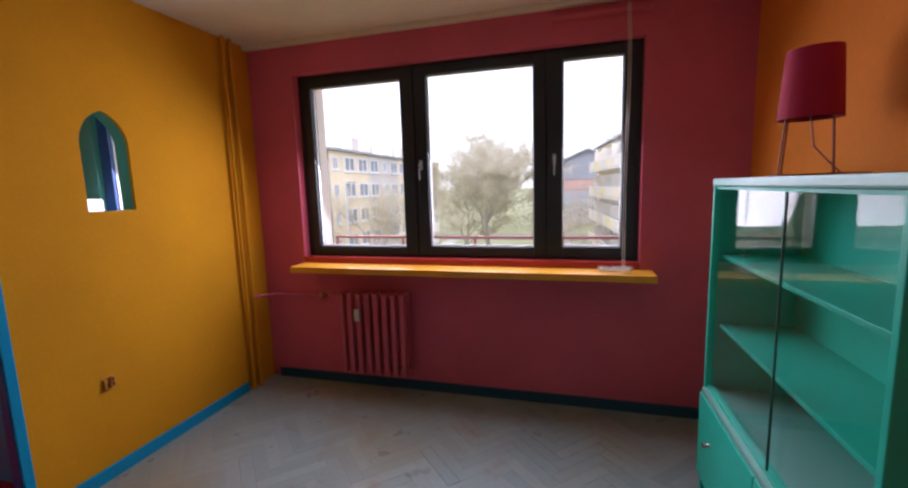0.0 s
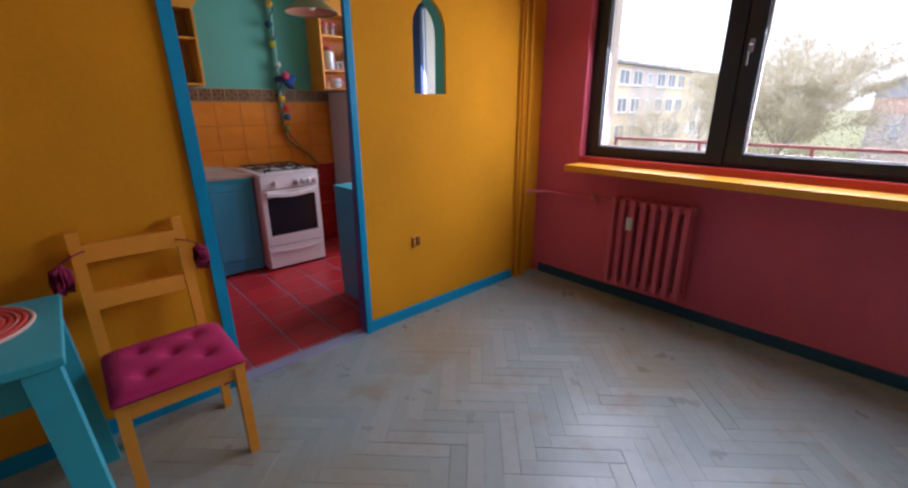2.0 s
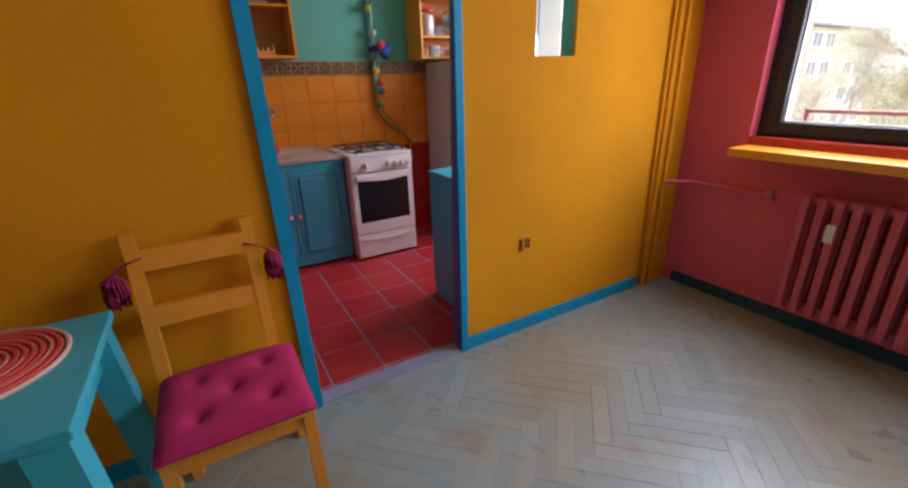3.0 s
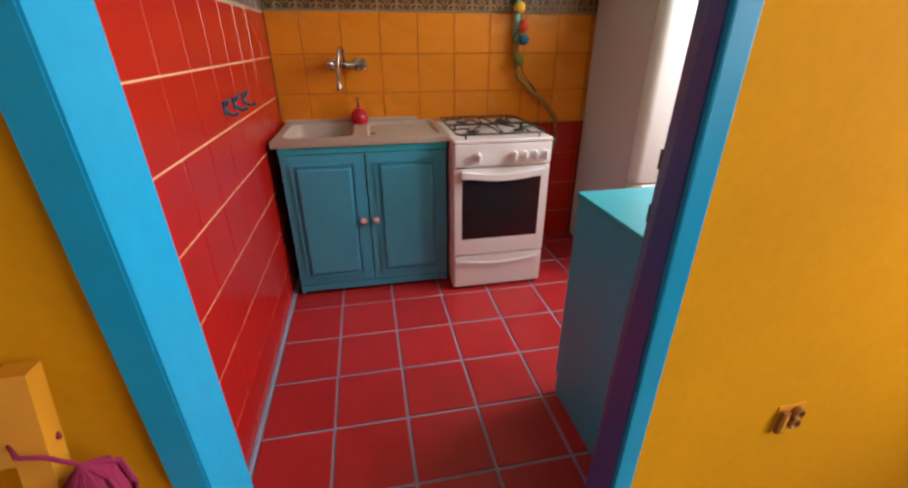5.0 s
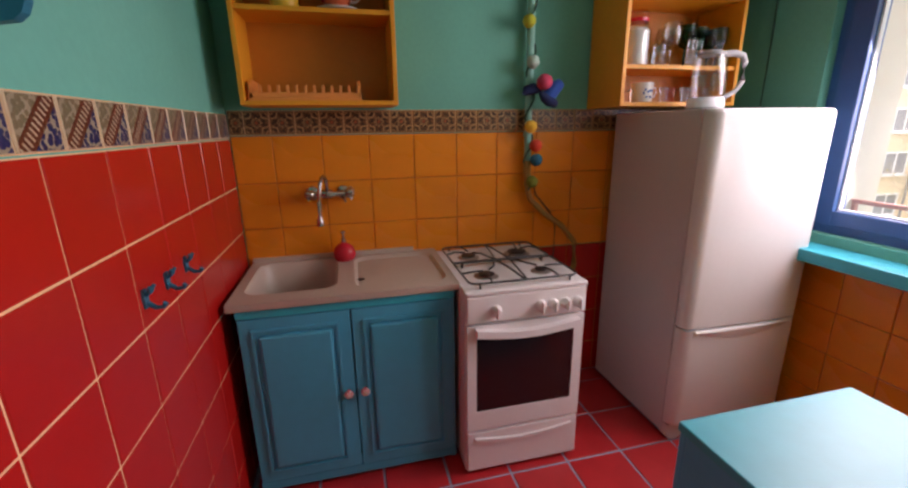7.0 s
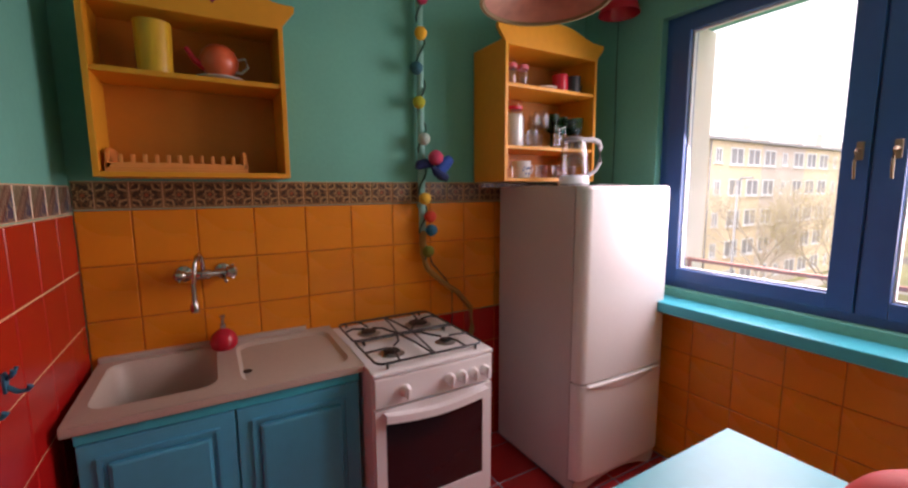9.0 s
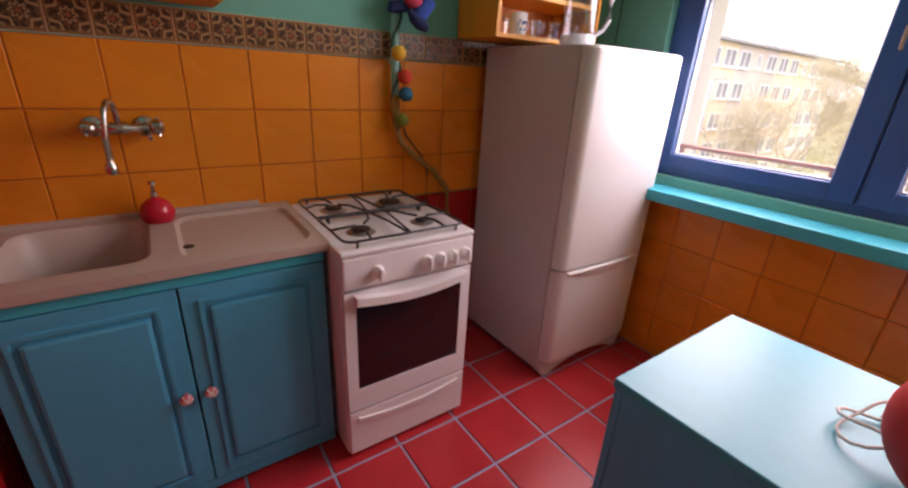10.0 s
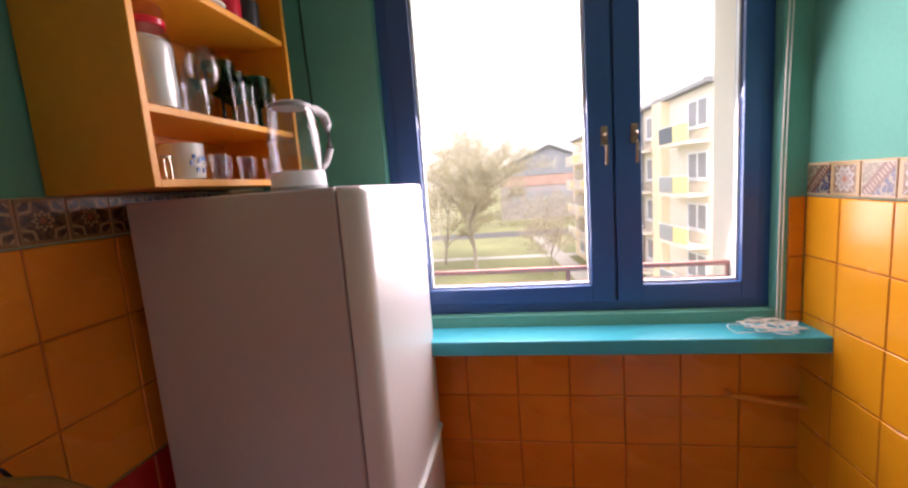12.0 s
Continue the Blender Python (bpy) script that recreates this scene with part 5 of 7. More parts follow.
    # red wall lamp in the corner with its hanging cable
    w = thing("wall_lamp", "dark red shade hung in the window corner with a cable", "lamp", (-4.42, 2.82, 2.5))
    part("shade", turned(bmesh.new(), [(0.0, 0.15), (0.03, 0.145), (0.07, 0.10), (0.10, 0.03), (0.11, -0.01), (0.105, -0.01), (0.095, 0.03), (0.065, 0.095), (0.0, 0.14)], (-4.20, 2.78, 2.47), 28), "soap", w)
    part("arm", tube(bmesh.new(), [(-4.20, 2.78, 2.61), (-4.25, 2.84, 2.63), (-4.30, KY1, 2.62)], 0.007, 8), "black", w)
    part("cable", tube(bmesh.new(), [(-4.30, KY1 - 0.006, 2.62), (-4.302, KY1 - 0.006, 2.2), (-4.296, KY1 - 0.006, 1.9), (-4.30, KY1 - 0.006, 0.95)], 0.004, 6), "dark_cord", w, "dark green cable")


def corner_pipe():
    bm = tube(bmesh.new(), [(-2.77, KY1 + 0.01, 0.665), (-2.76, KY1 - 0.035, 0.663), (-2.64, KY1 - 0.045, 0.645), (KX1 - 0.001, KY1 - 0.045, 0.625)], 0.011, 10)
    tagged(part("sill_pipe", bm, "orange_pipe"), "thin orange painted pipe under the kitchen sill", "pipe", kind="structure")


def hollow(profile, thick, centre, sides=20):
    """A thin-walled turned vessel: outer profile up, inner one down."""
    inner = [(max(r - thick, 0.0), z + (thick if k == 0 else 0)) for k, (r, z) in enumerate(profile)]
    inner[0] = (0.0, profile[0][1] + thick)
    second = (max(profile[0][0] - thick, 0.001), profile[0][1] + thick)
    return turned(bmesh.new(), [(0.0, profile[0][1]), *profile, *reversed(inner[1:]), second, inner[0]], centre, sides)


def glassware():
    def vessel(name, label, category, profile, mat, x, y, z, handle=None, thick=0.003, group="", stem=""):
        v = thing(name, label, category, (x, y, z), group)
        part("bowl", hollow(profile, thick, (x, y, z)), mat, v)
        if handle:
            r, z0, z1 = handle
            part("handle", tube(bmesh.new(), [(x + 0.004, y + r - 0.003, z + z1), (x + 0.004, y + r + 0.02, z + z1 - 0.004), (x + 0.004, y + r + 0.024, z + (z0 + z1) / 2), (x + 0.004, y + r + 0.014, z + z0 + 0.006), (x + 0.004, y + r - 0.003, z + z0)], 0.004, 8), mat, v)
        return v

    z1, z2, z3 = 1.5715, 1.7355, 2.0405
    # middle shelf: jar, mugs, glasses, green goblets
    j = thing("storage_jar", "glass storage jar of white powder with a red band", "jar", (-4.32, 2.125, z2))
    part("jar", hollow([(0.056, 0.0), (0.060, 0.01), (0.060, 0.15), (0.047, 0.182), (0.047, 0.198)], 0.002, (-4.325, 2.125, z2)), "clear_glass", j)
    part("contents", turned(bmesh.new(), [(0.0, 0.003), (0.056, 0.003), (0.057, 0.145), (0.045, 0.158), (0.0, 0.162)], (-4.325, 2.125, z2), 24), "china", j, "white powder")
    part("band", turned(bmesh.new(), [(0.048, 0.182), (0.0505, 0.183), (0.0505, 0.196), (0.048, 0.197)], (-4.325, 2.125, z2), 24), "soap", j, "red band")
    part("lid", turned(bmesh.new(), [(0.0, 0.230), (0.044, 0.229), (0.049, 0.222), (0.049, 0.200), (0.0, 0.199)][::-1], (-4.325, 2.125, z2), 24), "rose_glass", j, "pink tinted lid")
    mug = [(0.032, 0.0), (0.034, 0.006), (0.035, 0.085)]
    for k, (x, y) in enumerate(((-4.30, 2.235), (-4.44, 2.29))):
        vessel("glass_mug", "clear glass mug on the shelf", "mug", mug, "clear_glass", x, y, z2, (0.035, 0.02, 0.07), group="glass mugs")
    for k, (x, y) in enumerate(((-4.345, 2.335), (-4.45, 2.38))):
        vessel("wine_glass", "clear stemmed wine glass on the shelf", "glass", [(0.03, 0.0), (0.028, 0.003), (0.005, 0.008), (0.0045, 0.075), (0.024, 0.09), (0.044, 0.12), (0.046, 0.155), (0.037, 0.195)], "clear_glass", x, y, z2, thick=0.0022, group="wine glasses")
    for x, y, s in ((-4.37, 2.435, 1.0), (-4.30, 2.505, 0.82), (-4.41, 2.54, 1.0), (-4.36, 2.61, 0.95)):
        vessel("green_goblet", "dark green stemmed glass goblet", "goblet", [(0.028 * s, 0.0), (0.026 * s, 0.003), (0.006, 0.008), (0.006, 0.085 * s), (0.026 * s, 0.095 * s), (0.041 * s, 0.118 * s), (0.046 * s, 0.19 * s)], "green_glass", x, y, z2, thick=0.0025, group="green goblets")
    for x, y in ((-4.29, 2.40), (-4.29, 2.445), (-4.29, 2.56)):
        vessel("tall_glass", "tall narrow clear drinking glass", "glass", [(0.018, 0.0), (0.019, 0.004), (0.02, 0.10), (0.022, 0.115)], "clear_glass", x, y, z2, group="tall glasses")
    s = thing("straw_stars", "bundle of dry stalks standing in a glass", "decoration", (-4.40, 2.19, z2))
    bm = bmesh.new()
    for k in range(7):
        a = k * 0.9
        tube(bm, [(-4.40, 2.19, z2 + 0.002), (-4.40 + 0.03 * math.cos(a), 2.20 + 0.03 * math.sin(a), z2 + 0.17 + 0.01 * (k % 3))], 0.003, 5)
    part("stalks", bm, "pine", s)
    # lower shelf
    m = vessel("china_mug", "white china mug with a dark blue floral print", "mug", [(0.042, 0.0), (0.048, 0.004), (0.051, 0.088)], "china", -4.32, 2.18, z1, (0.051, 0.02, 0.07), 0.004)
    bm = bmesh.new()
    for k in range(7):
        a, zz = -0.45 + 0.14 * k, 0.04 + 0.018 * math.sin(k * 2.2)
        box(bm, (-4.32 + 0.0500 * math.cos(a) - 0.001, 2.18 + 0.0500 * math.sin(a) - 0.005, z1 + zz - 0.006), (-4.32 + 0.0512 * math.cos(a) + 0.001, 2.18 + 0.0512 * math.sin(a) + 0.004, z1 + zz + 0.006), 0.001)
    part("print", bm, "navy", m, "dark blue floral print")
    for k, y in enumerate((2.285, 2.345, 2.405, 2.465, 2.53)):
        vessel("tumbler", "small clear glass tumbler on the shelf", "glass", [(0.02, 0.0), (0.021, 0.004), (0.026, 0.07)], "rose_glass" if k % 2 else "clear_glass", -4.30 - 0.03 * (k % 2), y, z1, (0.025, 0.015, 0.055) if k == 0 else None, group="small tumblers")
    t = thing("metal_trivet", "small wire egg cup stand", "stand", (-4.29, 2.085, z1))
    bm = bmesh.new()
    for k in range(3):
        tube(bm, [(-4.29 + 0.022 * math.cos(2.1 * k), 2.085 + 0.022 * math.sin(2.1 * k), z1), (-4.29 + 0.022 * math.cos(2.1 * k), 2.085 + 0.022 * math.sin(2.1 * k), z1 + 0.05)], 0.0018, 5)
    tube(bm, [(-4.29 + 0.022 * math.cos(a), 2.085 + 0.022 * math.sin(a), z1 + 0.05) for a in [0.35 * k for k in range(18)]], 0.0018, 5, closed=True)
    part("wire", bm, "chrome", t)
    # top shelf
    for y in (2.115, 2.19):
        j = thing("spice_jar", "small glass jar with a pinkish lid", "jar", (-4.33, y, z3), "spice jars")
        part("jar", hollow([(0.027, 0.0), (0.028, 0.004), (0.028, 0.085)], 0.002, (-4.33, y, z3)), "clear_glass", j)
        part("lid", turned(bmesh.new(), [(0.0, 0.0855), (0.029, 0.0855), (0.03, 0.09), (0.028, 0.108), (0.0, 0.11)], (-4.33, y, z3), 18), "skin_pink", j, "pink lid")
    for y, mt, lb in ((2.45, "soap", "red enamel mug"), (2.545, "black", "dark patterned mug"), (2.58, "black", "black mug")):
        vessel("enamel_mug", lb + " on the top shelf", "mug", [(0.040, 0.0), (0.043, 0.004), (0.044, 0.09)], mt, -4.33 - (0.07 if y == 2.58 else 0), y, z3, (0.044, 0.02, 0.075), 0.003)
    tagged(part("saucer", turned(bmesh.new(), [(0.0, 0.0), (0.03, 0.0), (0.06, 0.01), (0.062, 0.013), (0.03, 0.005), (0.0, 0.004)], (-4.33, 2.375, z3), 24), "china"), "small white china saucer", "saucer")
    # the other cupboard: yellow vase, red jug on a plate, dish rack
    tagged(part("yellow_tumbler", hollow([(0.050, 0.0), (0.053, 0.004), (0.057, 0.175)], 0.004, (-4.40, 0.63, 1.9205), 28), material("yellow_ceramic", (0.62, 0.36, 0.02), 0.35, bump=0.05)), "tall yellow ceramic tumbler", "tumbler")
    tagged(part("plate", turned(bmesh.new(), [(0.0, 0.0), (0.05, 0.0), (0.085, 0.01), (0.087, 0.013), (0.05, 0.005), (0.0, 0.004)], (-4.42, 0.83, 1.9205), 28), "china"), "white plate under a red teapot", "plate")
    tp = thing("teapot", "small red and yellow ceramic teapot on a plate", "teapot", (-4.42, 0.83, 1.925))
    part("pot", turned(bmesh.new(), [(0.0, 0.0), (0.035, 0.0), (0.043, 0.02), (0.064, 0.05), (0.067, 0.08), (0.056, 0.108), (0.033, 0.128), (0.0, 0.132)], (-4.42, 0.83, 1.925), 24), material("red_ceramic", (0.60, 0.11, 0.04), 0.3, vary=0.3, patch=12, bump=0.02), tp)
    part("spout", tube(bmesh.new(), [(-4.41, 0.785, 1.97), (-4.405, 0.75, 1.99), (-4.40, 0.725, 2.03)], [0.016, 0.011, 0.008], 10), "soap", tp)
    part("handle", tube(bmesh.new(), [(-4.42, 0.885, 2.01), (-4.42, 0.92, 2.02), (-4.42, 0.93, 1.99), (-4.42, 0.905, 1.965), (-4.42, 0.88, 1.965)], 0.005, 8), "china", tp, "pale handle")
    d = thing("dish_rack", "peach plastic dish rack on the cupboard floor", "dish rack", (-4.43, 0.66, 1.58))
    part("tray", boxes(((-4.52, 0.465, 1.5805), (-4.345, 0.90, 1.592)), ((-4.52, 0.465, 1.592), (-4.51, 0.90, 1.615)), ((-4.355, 0.465, 1.592), (-4.345, 0.90, 1.612)), bevel=0.003), "peach", d)
    for y in (0.47, 0.885):
        part("end", slab(bmesh.new(), [(-4.52, 1.592), (-4.345, 1.592), (-4.345, 1.64), (-4.37, 1.66), (-4.495, 1.66), (-4.52, 1.64)], "y", y, y + 0.012), "peach", d)
    for k in range(11):
        y = 0.505 + 0.034 * k
        part("tooth", boxes(((-4.352, y, 1.61), (-4.344, y + 0.012, 1.64)), bevel=0.003), "peach", d)
    # kettle on the fridge
    k = thing("electric_kettle", "clear glass electric kettle with a white base and grey handle", "kettle", (-4.07, 2.38, 1.52))
    c = (-4.105, 2.378, 1.528)
    part("base", turned(bmesh.new(), [(0.0, 0.0), (0.072, 0.0), (0.075, 0.006), (0.073, 0.045), (0.068, 0.052), (0.0, 0.052)], c, 32), "seal", k, "white plastic base")
    part("stand", turned(bmesh.new(), [(0.0, -0.0005), (0.074, -0.0005), (0.077, 0.004), (0.076, 0.011)], c, 32), "grey_plastic", k, "grey base ring")
    part("jug", turned(bmesh.new(), [(0.068, 0.052), (0.071, 0.06), (0.070, 0.145), (0.063, 0.21), (0.054, 0.226), (0.052, 0.226), (0.060, 0.208), (0.067, 0.145), (0.068, 0.06), (0.065, 0.053)], c, 32, closed=False), "clear_glass", k, "clear glass jug")
    part("lid", turned(bmesh.new(), [(0.055, 0.224), (0.056, 0.233), (0.036, 0.243), (0.0, 0.248)], c, 32), "grey_plastic", k, "grey lid")
    part("handle", tube(bmesh.new(), [(c[0] + 0.02, c[1] + 0.045, c[2] + 0.228), (c[0] + 0.03, c[1] + 0.09, c[2] + 0.232), (c[0] + 0.035, c[1] + 0.128, c[2] + 0.222), (c[0] + 0.037, c[1] + 0.142, c[2] + 0.195), (c[0] + 0.037, c[1] + 0.142, c[2] + 0.12), (c[0] + 0.033, c[1] + 0.118, c[2] + 0.08), (c[0] + 0.03, c[1] + 0.065, c[2] + 0.05)], [0.013, 0.014, 0.014, 0.013, 0.012, 0.010, 0.010], 12), "grey_plastic", k, "grey handle")
    tagged(part("trivet", boxes(((-4.30, 2.50, 1.5275), (-4.06, 2.74, 1.536)), bevel=0.002), "black"), "thin dark pad lying on the fridge", "mat")


def cords():
    # blind cords with a tangle at their ends
    for name, x, y, z1, z0, seed, span in (("blind_pull", 0.35, 2.92, 2.58, 0.98, 3, 0.16), ("kitchen_blind_pull", -2.615, 2.86, 2.6, 0.932, 5, 0.13)):
        t = thing(name, "white blind cord hanging down with a tangled end on the sill", "cord", (x, y, z0))
        rng = random.Random(seed)
        for d in (-0.006, 0.006):
            part("strand", tube(bmesh.new(), [(x + d + 0.012 * math.sin(k * 0.5) * (1 - k / 12), y - 0.01 * math.sin(k / 12 * 3.14), z1 + (z0 + 0.004 - z1) * k / 12) for k in range(13)], 0.0025, 6), "cord", t)
        pts = []
        for q in range(9):
            a0, r = rng.uniform(0, 6.28), rng.uniform(0.03, span * 0.55)
            cx, cy = x - 0.06 + rng.uniform(-0.05, 0.05), y - 0.055 + rng.uniform(-0.02, 0.02)
            pts += [(cx + r * math.cos(a0 + 0.45 * k) * 1.2, cy + min(r, 0.05) * math.sin(a0 + 0.45 * k), z0 + 0.004 + 0.012 * abs(math.sin(0.7 * k + q)) + 0.002 * q) for k in range(13)]
        bm = tube(bmesh.new(), pts, 0.0022, 5)
        part("tangle", bm, "cord", t, "tangle of thin white cord")
    # blind head rails
    tagged(part("blind_rail", boxes(((-0.095, 2.947, 2.545), (0.485, 2.984, 2.575)), bevel=0.004), "pink"), "raspberry painted blind rail above the window", "blind rail")


wire_things()
before = {ob.name for ob in bpy.data.objects}
glassware()
for ob in bpy.data.objects:
    if ob.name not in before and ob.parent is None and ob.type == "EMPTY" and ob.location.x < -4.2 and ob.location.y > 2:
        ob.matrix_world = Matrix.Translation((0, 0.03, 0)) @ ob.matrix_world
cords()
corner_pipe()


# ---- outside ----
GZ = -8.4
# outdoor haze is put into the grass, roof, bark, twig and leaf colours
M["grass"] = material("hazy_spring_grass", (0.22, 0.23, 0.11), 0.95, vary=0.3, patch=0.15, grain=2.0, bump=0.3)
M["path"] = material("pale_concrete_path", (0.42, 0.40, 0.36), 0.9, patch=0.5, grain=6)
M["asphalt"] = material("grey_asphalt", (0.10, 0.10, 0.10), 0.9, patch=0.3, grain=6)
M["render_cream"] = material("cream_house_render", (0.80, 0.68, 0.50), 0.9, patch=0.2, grain=3)
M["render_grey"] = material("pale_grey_house_render", (0.68, 0.61, 0.55), 0.9, patch=0.2, grain=3)
M["render_white"] = material("off_white_house_render", (0.74, 0.69, 0.61), 0.9, patch=0.2, grain=3)
# the panes' grey stands in for the sky reflected in them
M["far_glass"] = material("far_window_glass_with_sky", (0.30, 0.31, 0.33), 0.5, patch=0.3, spec=0.3)
M["roof_dark"] = material("hazy_dark_grey_roof_sheet", (0.22, 0.225, 0.24), 0.7, patch=0.3, grain=2)
M["brick"] = material("old_red_brick", (0.42, 0.28, 0.24), 0.9, patch=0.4, grain=4)
M["hall_grey"] = material("weathered_hall_render", (0.34, 0.31, 0.31), 0.9, patch=0.3, grain=3)
M["slate"] = material("slate_grey_cladding", (0.25, 0.26, 0.29), 0.8, patch=0.3, grain=2)
M["bark"] = material("hazy_grey_brown_bark", (0.40, 0.36, 0.30), 0.95, grain=8, bump=0.5)
M["twig"] = material("hazy_pale_brown_twig", (0.52, 0.47, 0.36), 0.95, patch=0.5, bump=0)
M["woods"] = material("hazy_brown_green_woods", (0.36, 0.33, 0.24), 0.9, vary=0.3, patch=0.2, bump=0)


def leaf_material(name, colour):
    """Thin young leaves: half of the light goes through them."""
    m = material(name, colour, 0.8, vary=0.3, patch=0.5, bump=0)
    t, nodes = m.node_tree, m.node_tree.nodes
    through_light, mix = nodes.new("ShaderNodeBsdfTranslucent"), nodes.new("ShaderNodeMixShader")
    through_light.inputs["Color"].default_value = (*[min(1, c * 1.3) for c in colour], 1)
    mix.inputs[0].default_value = 0.45
    t.links.new(nodes["Principled BSDF"].outputs[0], mix.inputs[1])
    t.links.new(through_light.outputs[0], mix.inputs[2])
    t.links.new(mix.outputs[0], nodes["Material Output"].inputs["Surface"])
    return m


# paler than real leaves, with the haze in the colour
M["leaf"] = leaf_material("hazy_young_yellow_green_leaf", (0.46, 0.44, 0.20))
M["blossom"] = material("pale_bud_haze", (0.30, 0.22, 0.19), 0.85, vary=0.3, patch=0.5)
M["rail_paint"] = material("rust_red_rail_paint", (0.48, 0.22, 0.18), 0.6, bump=0.1)
M["balcony_yellow"] = material("yellow_balcony_panel", (0.74, 0.66, 0.34), 0.7)
M["balcony_slate"] = material("grey_balcony_panel", (0.34, 0.36, 0.38), 0.7)
M["balcony_grey"] = material("slate_balcony_panel", (0.13, 0.15, 0.18), 0.7)

structure("ground", boxes(((-700, 3.4, GZ - 0.5), (700, 1400, GZ))), "grass", "spring grass courtyard that runs to the horizon", "ground")
structure("road", boxes(((-200, 78, GZ), (200, 86, GZ + 0.02))), "asphalt", "grey asphalt road behind the courtyard", "road")
structure("pavement", boxes(((-20, 56, GZ), (4.5, 58, GZ + 0.03))), "path", "pale concrete path across the grass", "pavement")
structure("pavement_side", boxes(((3.0, 10, GZ), (5.0, 76, GZ + 0.04))), "path", "pale concrete path along the housing block", "pavement")
structure("pavement_west", boxes(((-22.5, 10, GZ), (-20.5, 76, GZ + 0.04))), "path", "pale concrete path along the housing block", "pavement")


def guard_rail(name, x0, x1, y=3.24, z=1.155):
    r = thing(name, "rust red metal guard rail outside the window", "railing", ((x0 + x1) / 2, y, 0.99))
    part("handrail", boxes(((x0, y - 0.012, z - 0.012), (x1, y + 0.012, z + 0.008)), bevel=0.003), "rail_paint", r)
    part("lower_rail", boxes(((x0 + 0.02, y - 0.008, 1.03), (x1 - 0.02, y + 0.008, 1.042))), "rail_paint", r)
    n = max(2, round((x1 - x0) / 0.62))
    for k in range(n + 1):
        x = x0 + 0.012 + (x1 - x0 - 0.024) * k / n
        part("post", boxes(((x - 0.009, y - 0.009, 0.93), (x + 0.009, y + 0.009, z - 0.012))), "rail_paint", r)


structure("outer_sill", boxes(((WL[0], 3.138, 0.975), (WL[1], 3.36, 1.0))), "path", "grey outer window sill", "window sill")
structure("outer_sill_kitchen", boxes(((WK[0], 3.026, 0.9), (WK[1], 3.36, 0.945))), "path", "grey outer window sill", "window sill")
structure("outer_reveal", boxes(((WL[0] - 0.001, 3.138, 1.0), (WL[0] + 0.03, OUT + 0.04, WL[3]))), "render_white", "white outer window reveal", "wall")
structure("outer_reveal_kitchen", boxes(((WK[1] - 0.03, 3.03, 0.945), (WK[1] + 0.001, OUT + 0.04, WK[3]))), "render_white", "white outer window reveal", "wall")
structure("outer_reveal_kitchen_west", boxes(((WK[0] - 0.001, 3.03, 0.945), (WK[0] + 0.03, OUT + 0.04, WK[3]))), "render_white", "white outer window reveal", "wall")
guard_rail("guard_rail", -1.88, 0.52)
guard_rail("kitchen_guard_rail", -3.98, -2.62, 3.2, 1.10)


def far_window(w, h):
    """Meshes of a far window: white frame with a post, and its dark pane, facing +x, centred."""
    e = 0.13
    fr = boxes(((-0.03, -w / 2, -h / 2), (0.05, -w / 2 + e, h / 2)), ((-0.03, w / 2 - e, -h / 2), (0.05, w / 2, h / 2)), ((-0.03, -w / 2 + e, -h / 2), (0.05, w / 2 - e, -h / 2 + e)),
               ((-0.03, -w / 2 + e, h / 2 - e), (0.05, w / 2 - e, h / 2)), ((-0.03, -0.07, -h / 2 + e), (0.04, 0.07, h / 2 - e)), ((-0.03, -w / 2 - 0.1, -h / 2 - 0.09), (0.14, w / 2 + 0.1, -h / 2 - 0.01)))
    out = []
    for bm, name, mat in ((fr, "window_frame", "seal"), (boxes(((-0.02, -w / 2 + 0.05, -h / 2 + 0.05), (0.012, w / 2 - 0.05, h / 2 - 0.05))), "pane", "far_glass")):
        me = bpy.data.meshes.new(name)
        bm.to_mesh(me)
        bm.free()
        me.materials.append(M[mat])
        out.append(me)
    return out


def child(name, me, parent, m, label=""):
    ob = new(name, me)
    ob.parent = parent
    ob.matrix_parent_inverse = Matrix.Identity(4)
    ob.matrix_basis = m
    if label:
        ob["label"] = label
    return ob


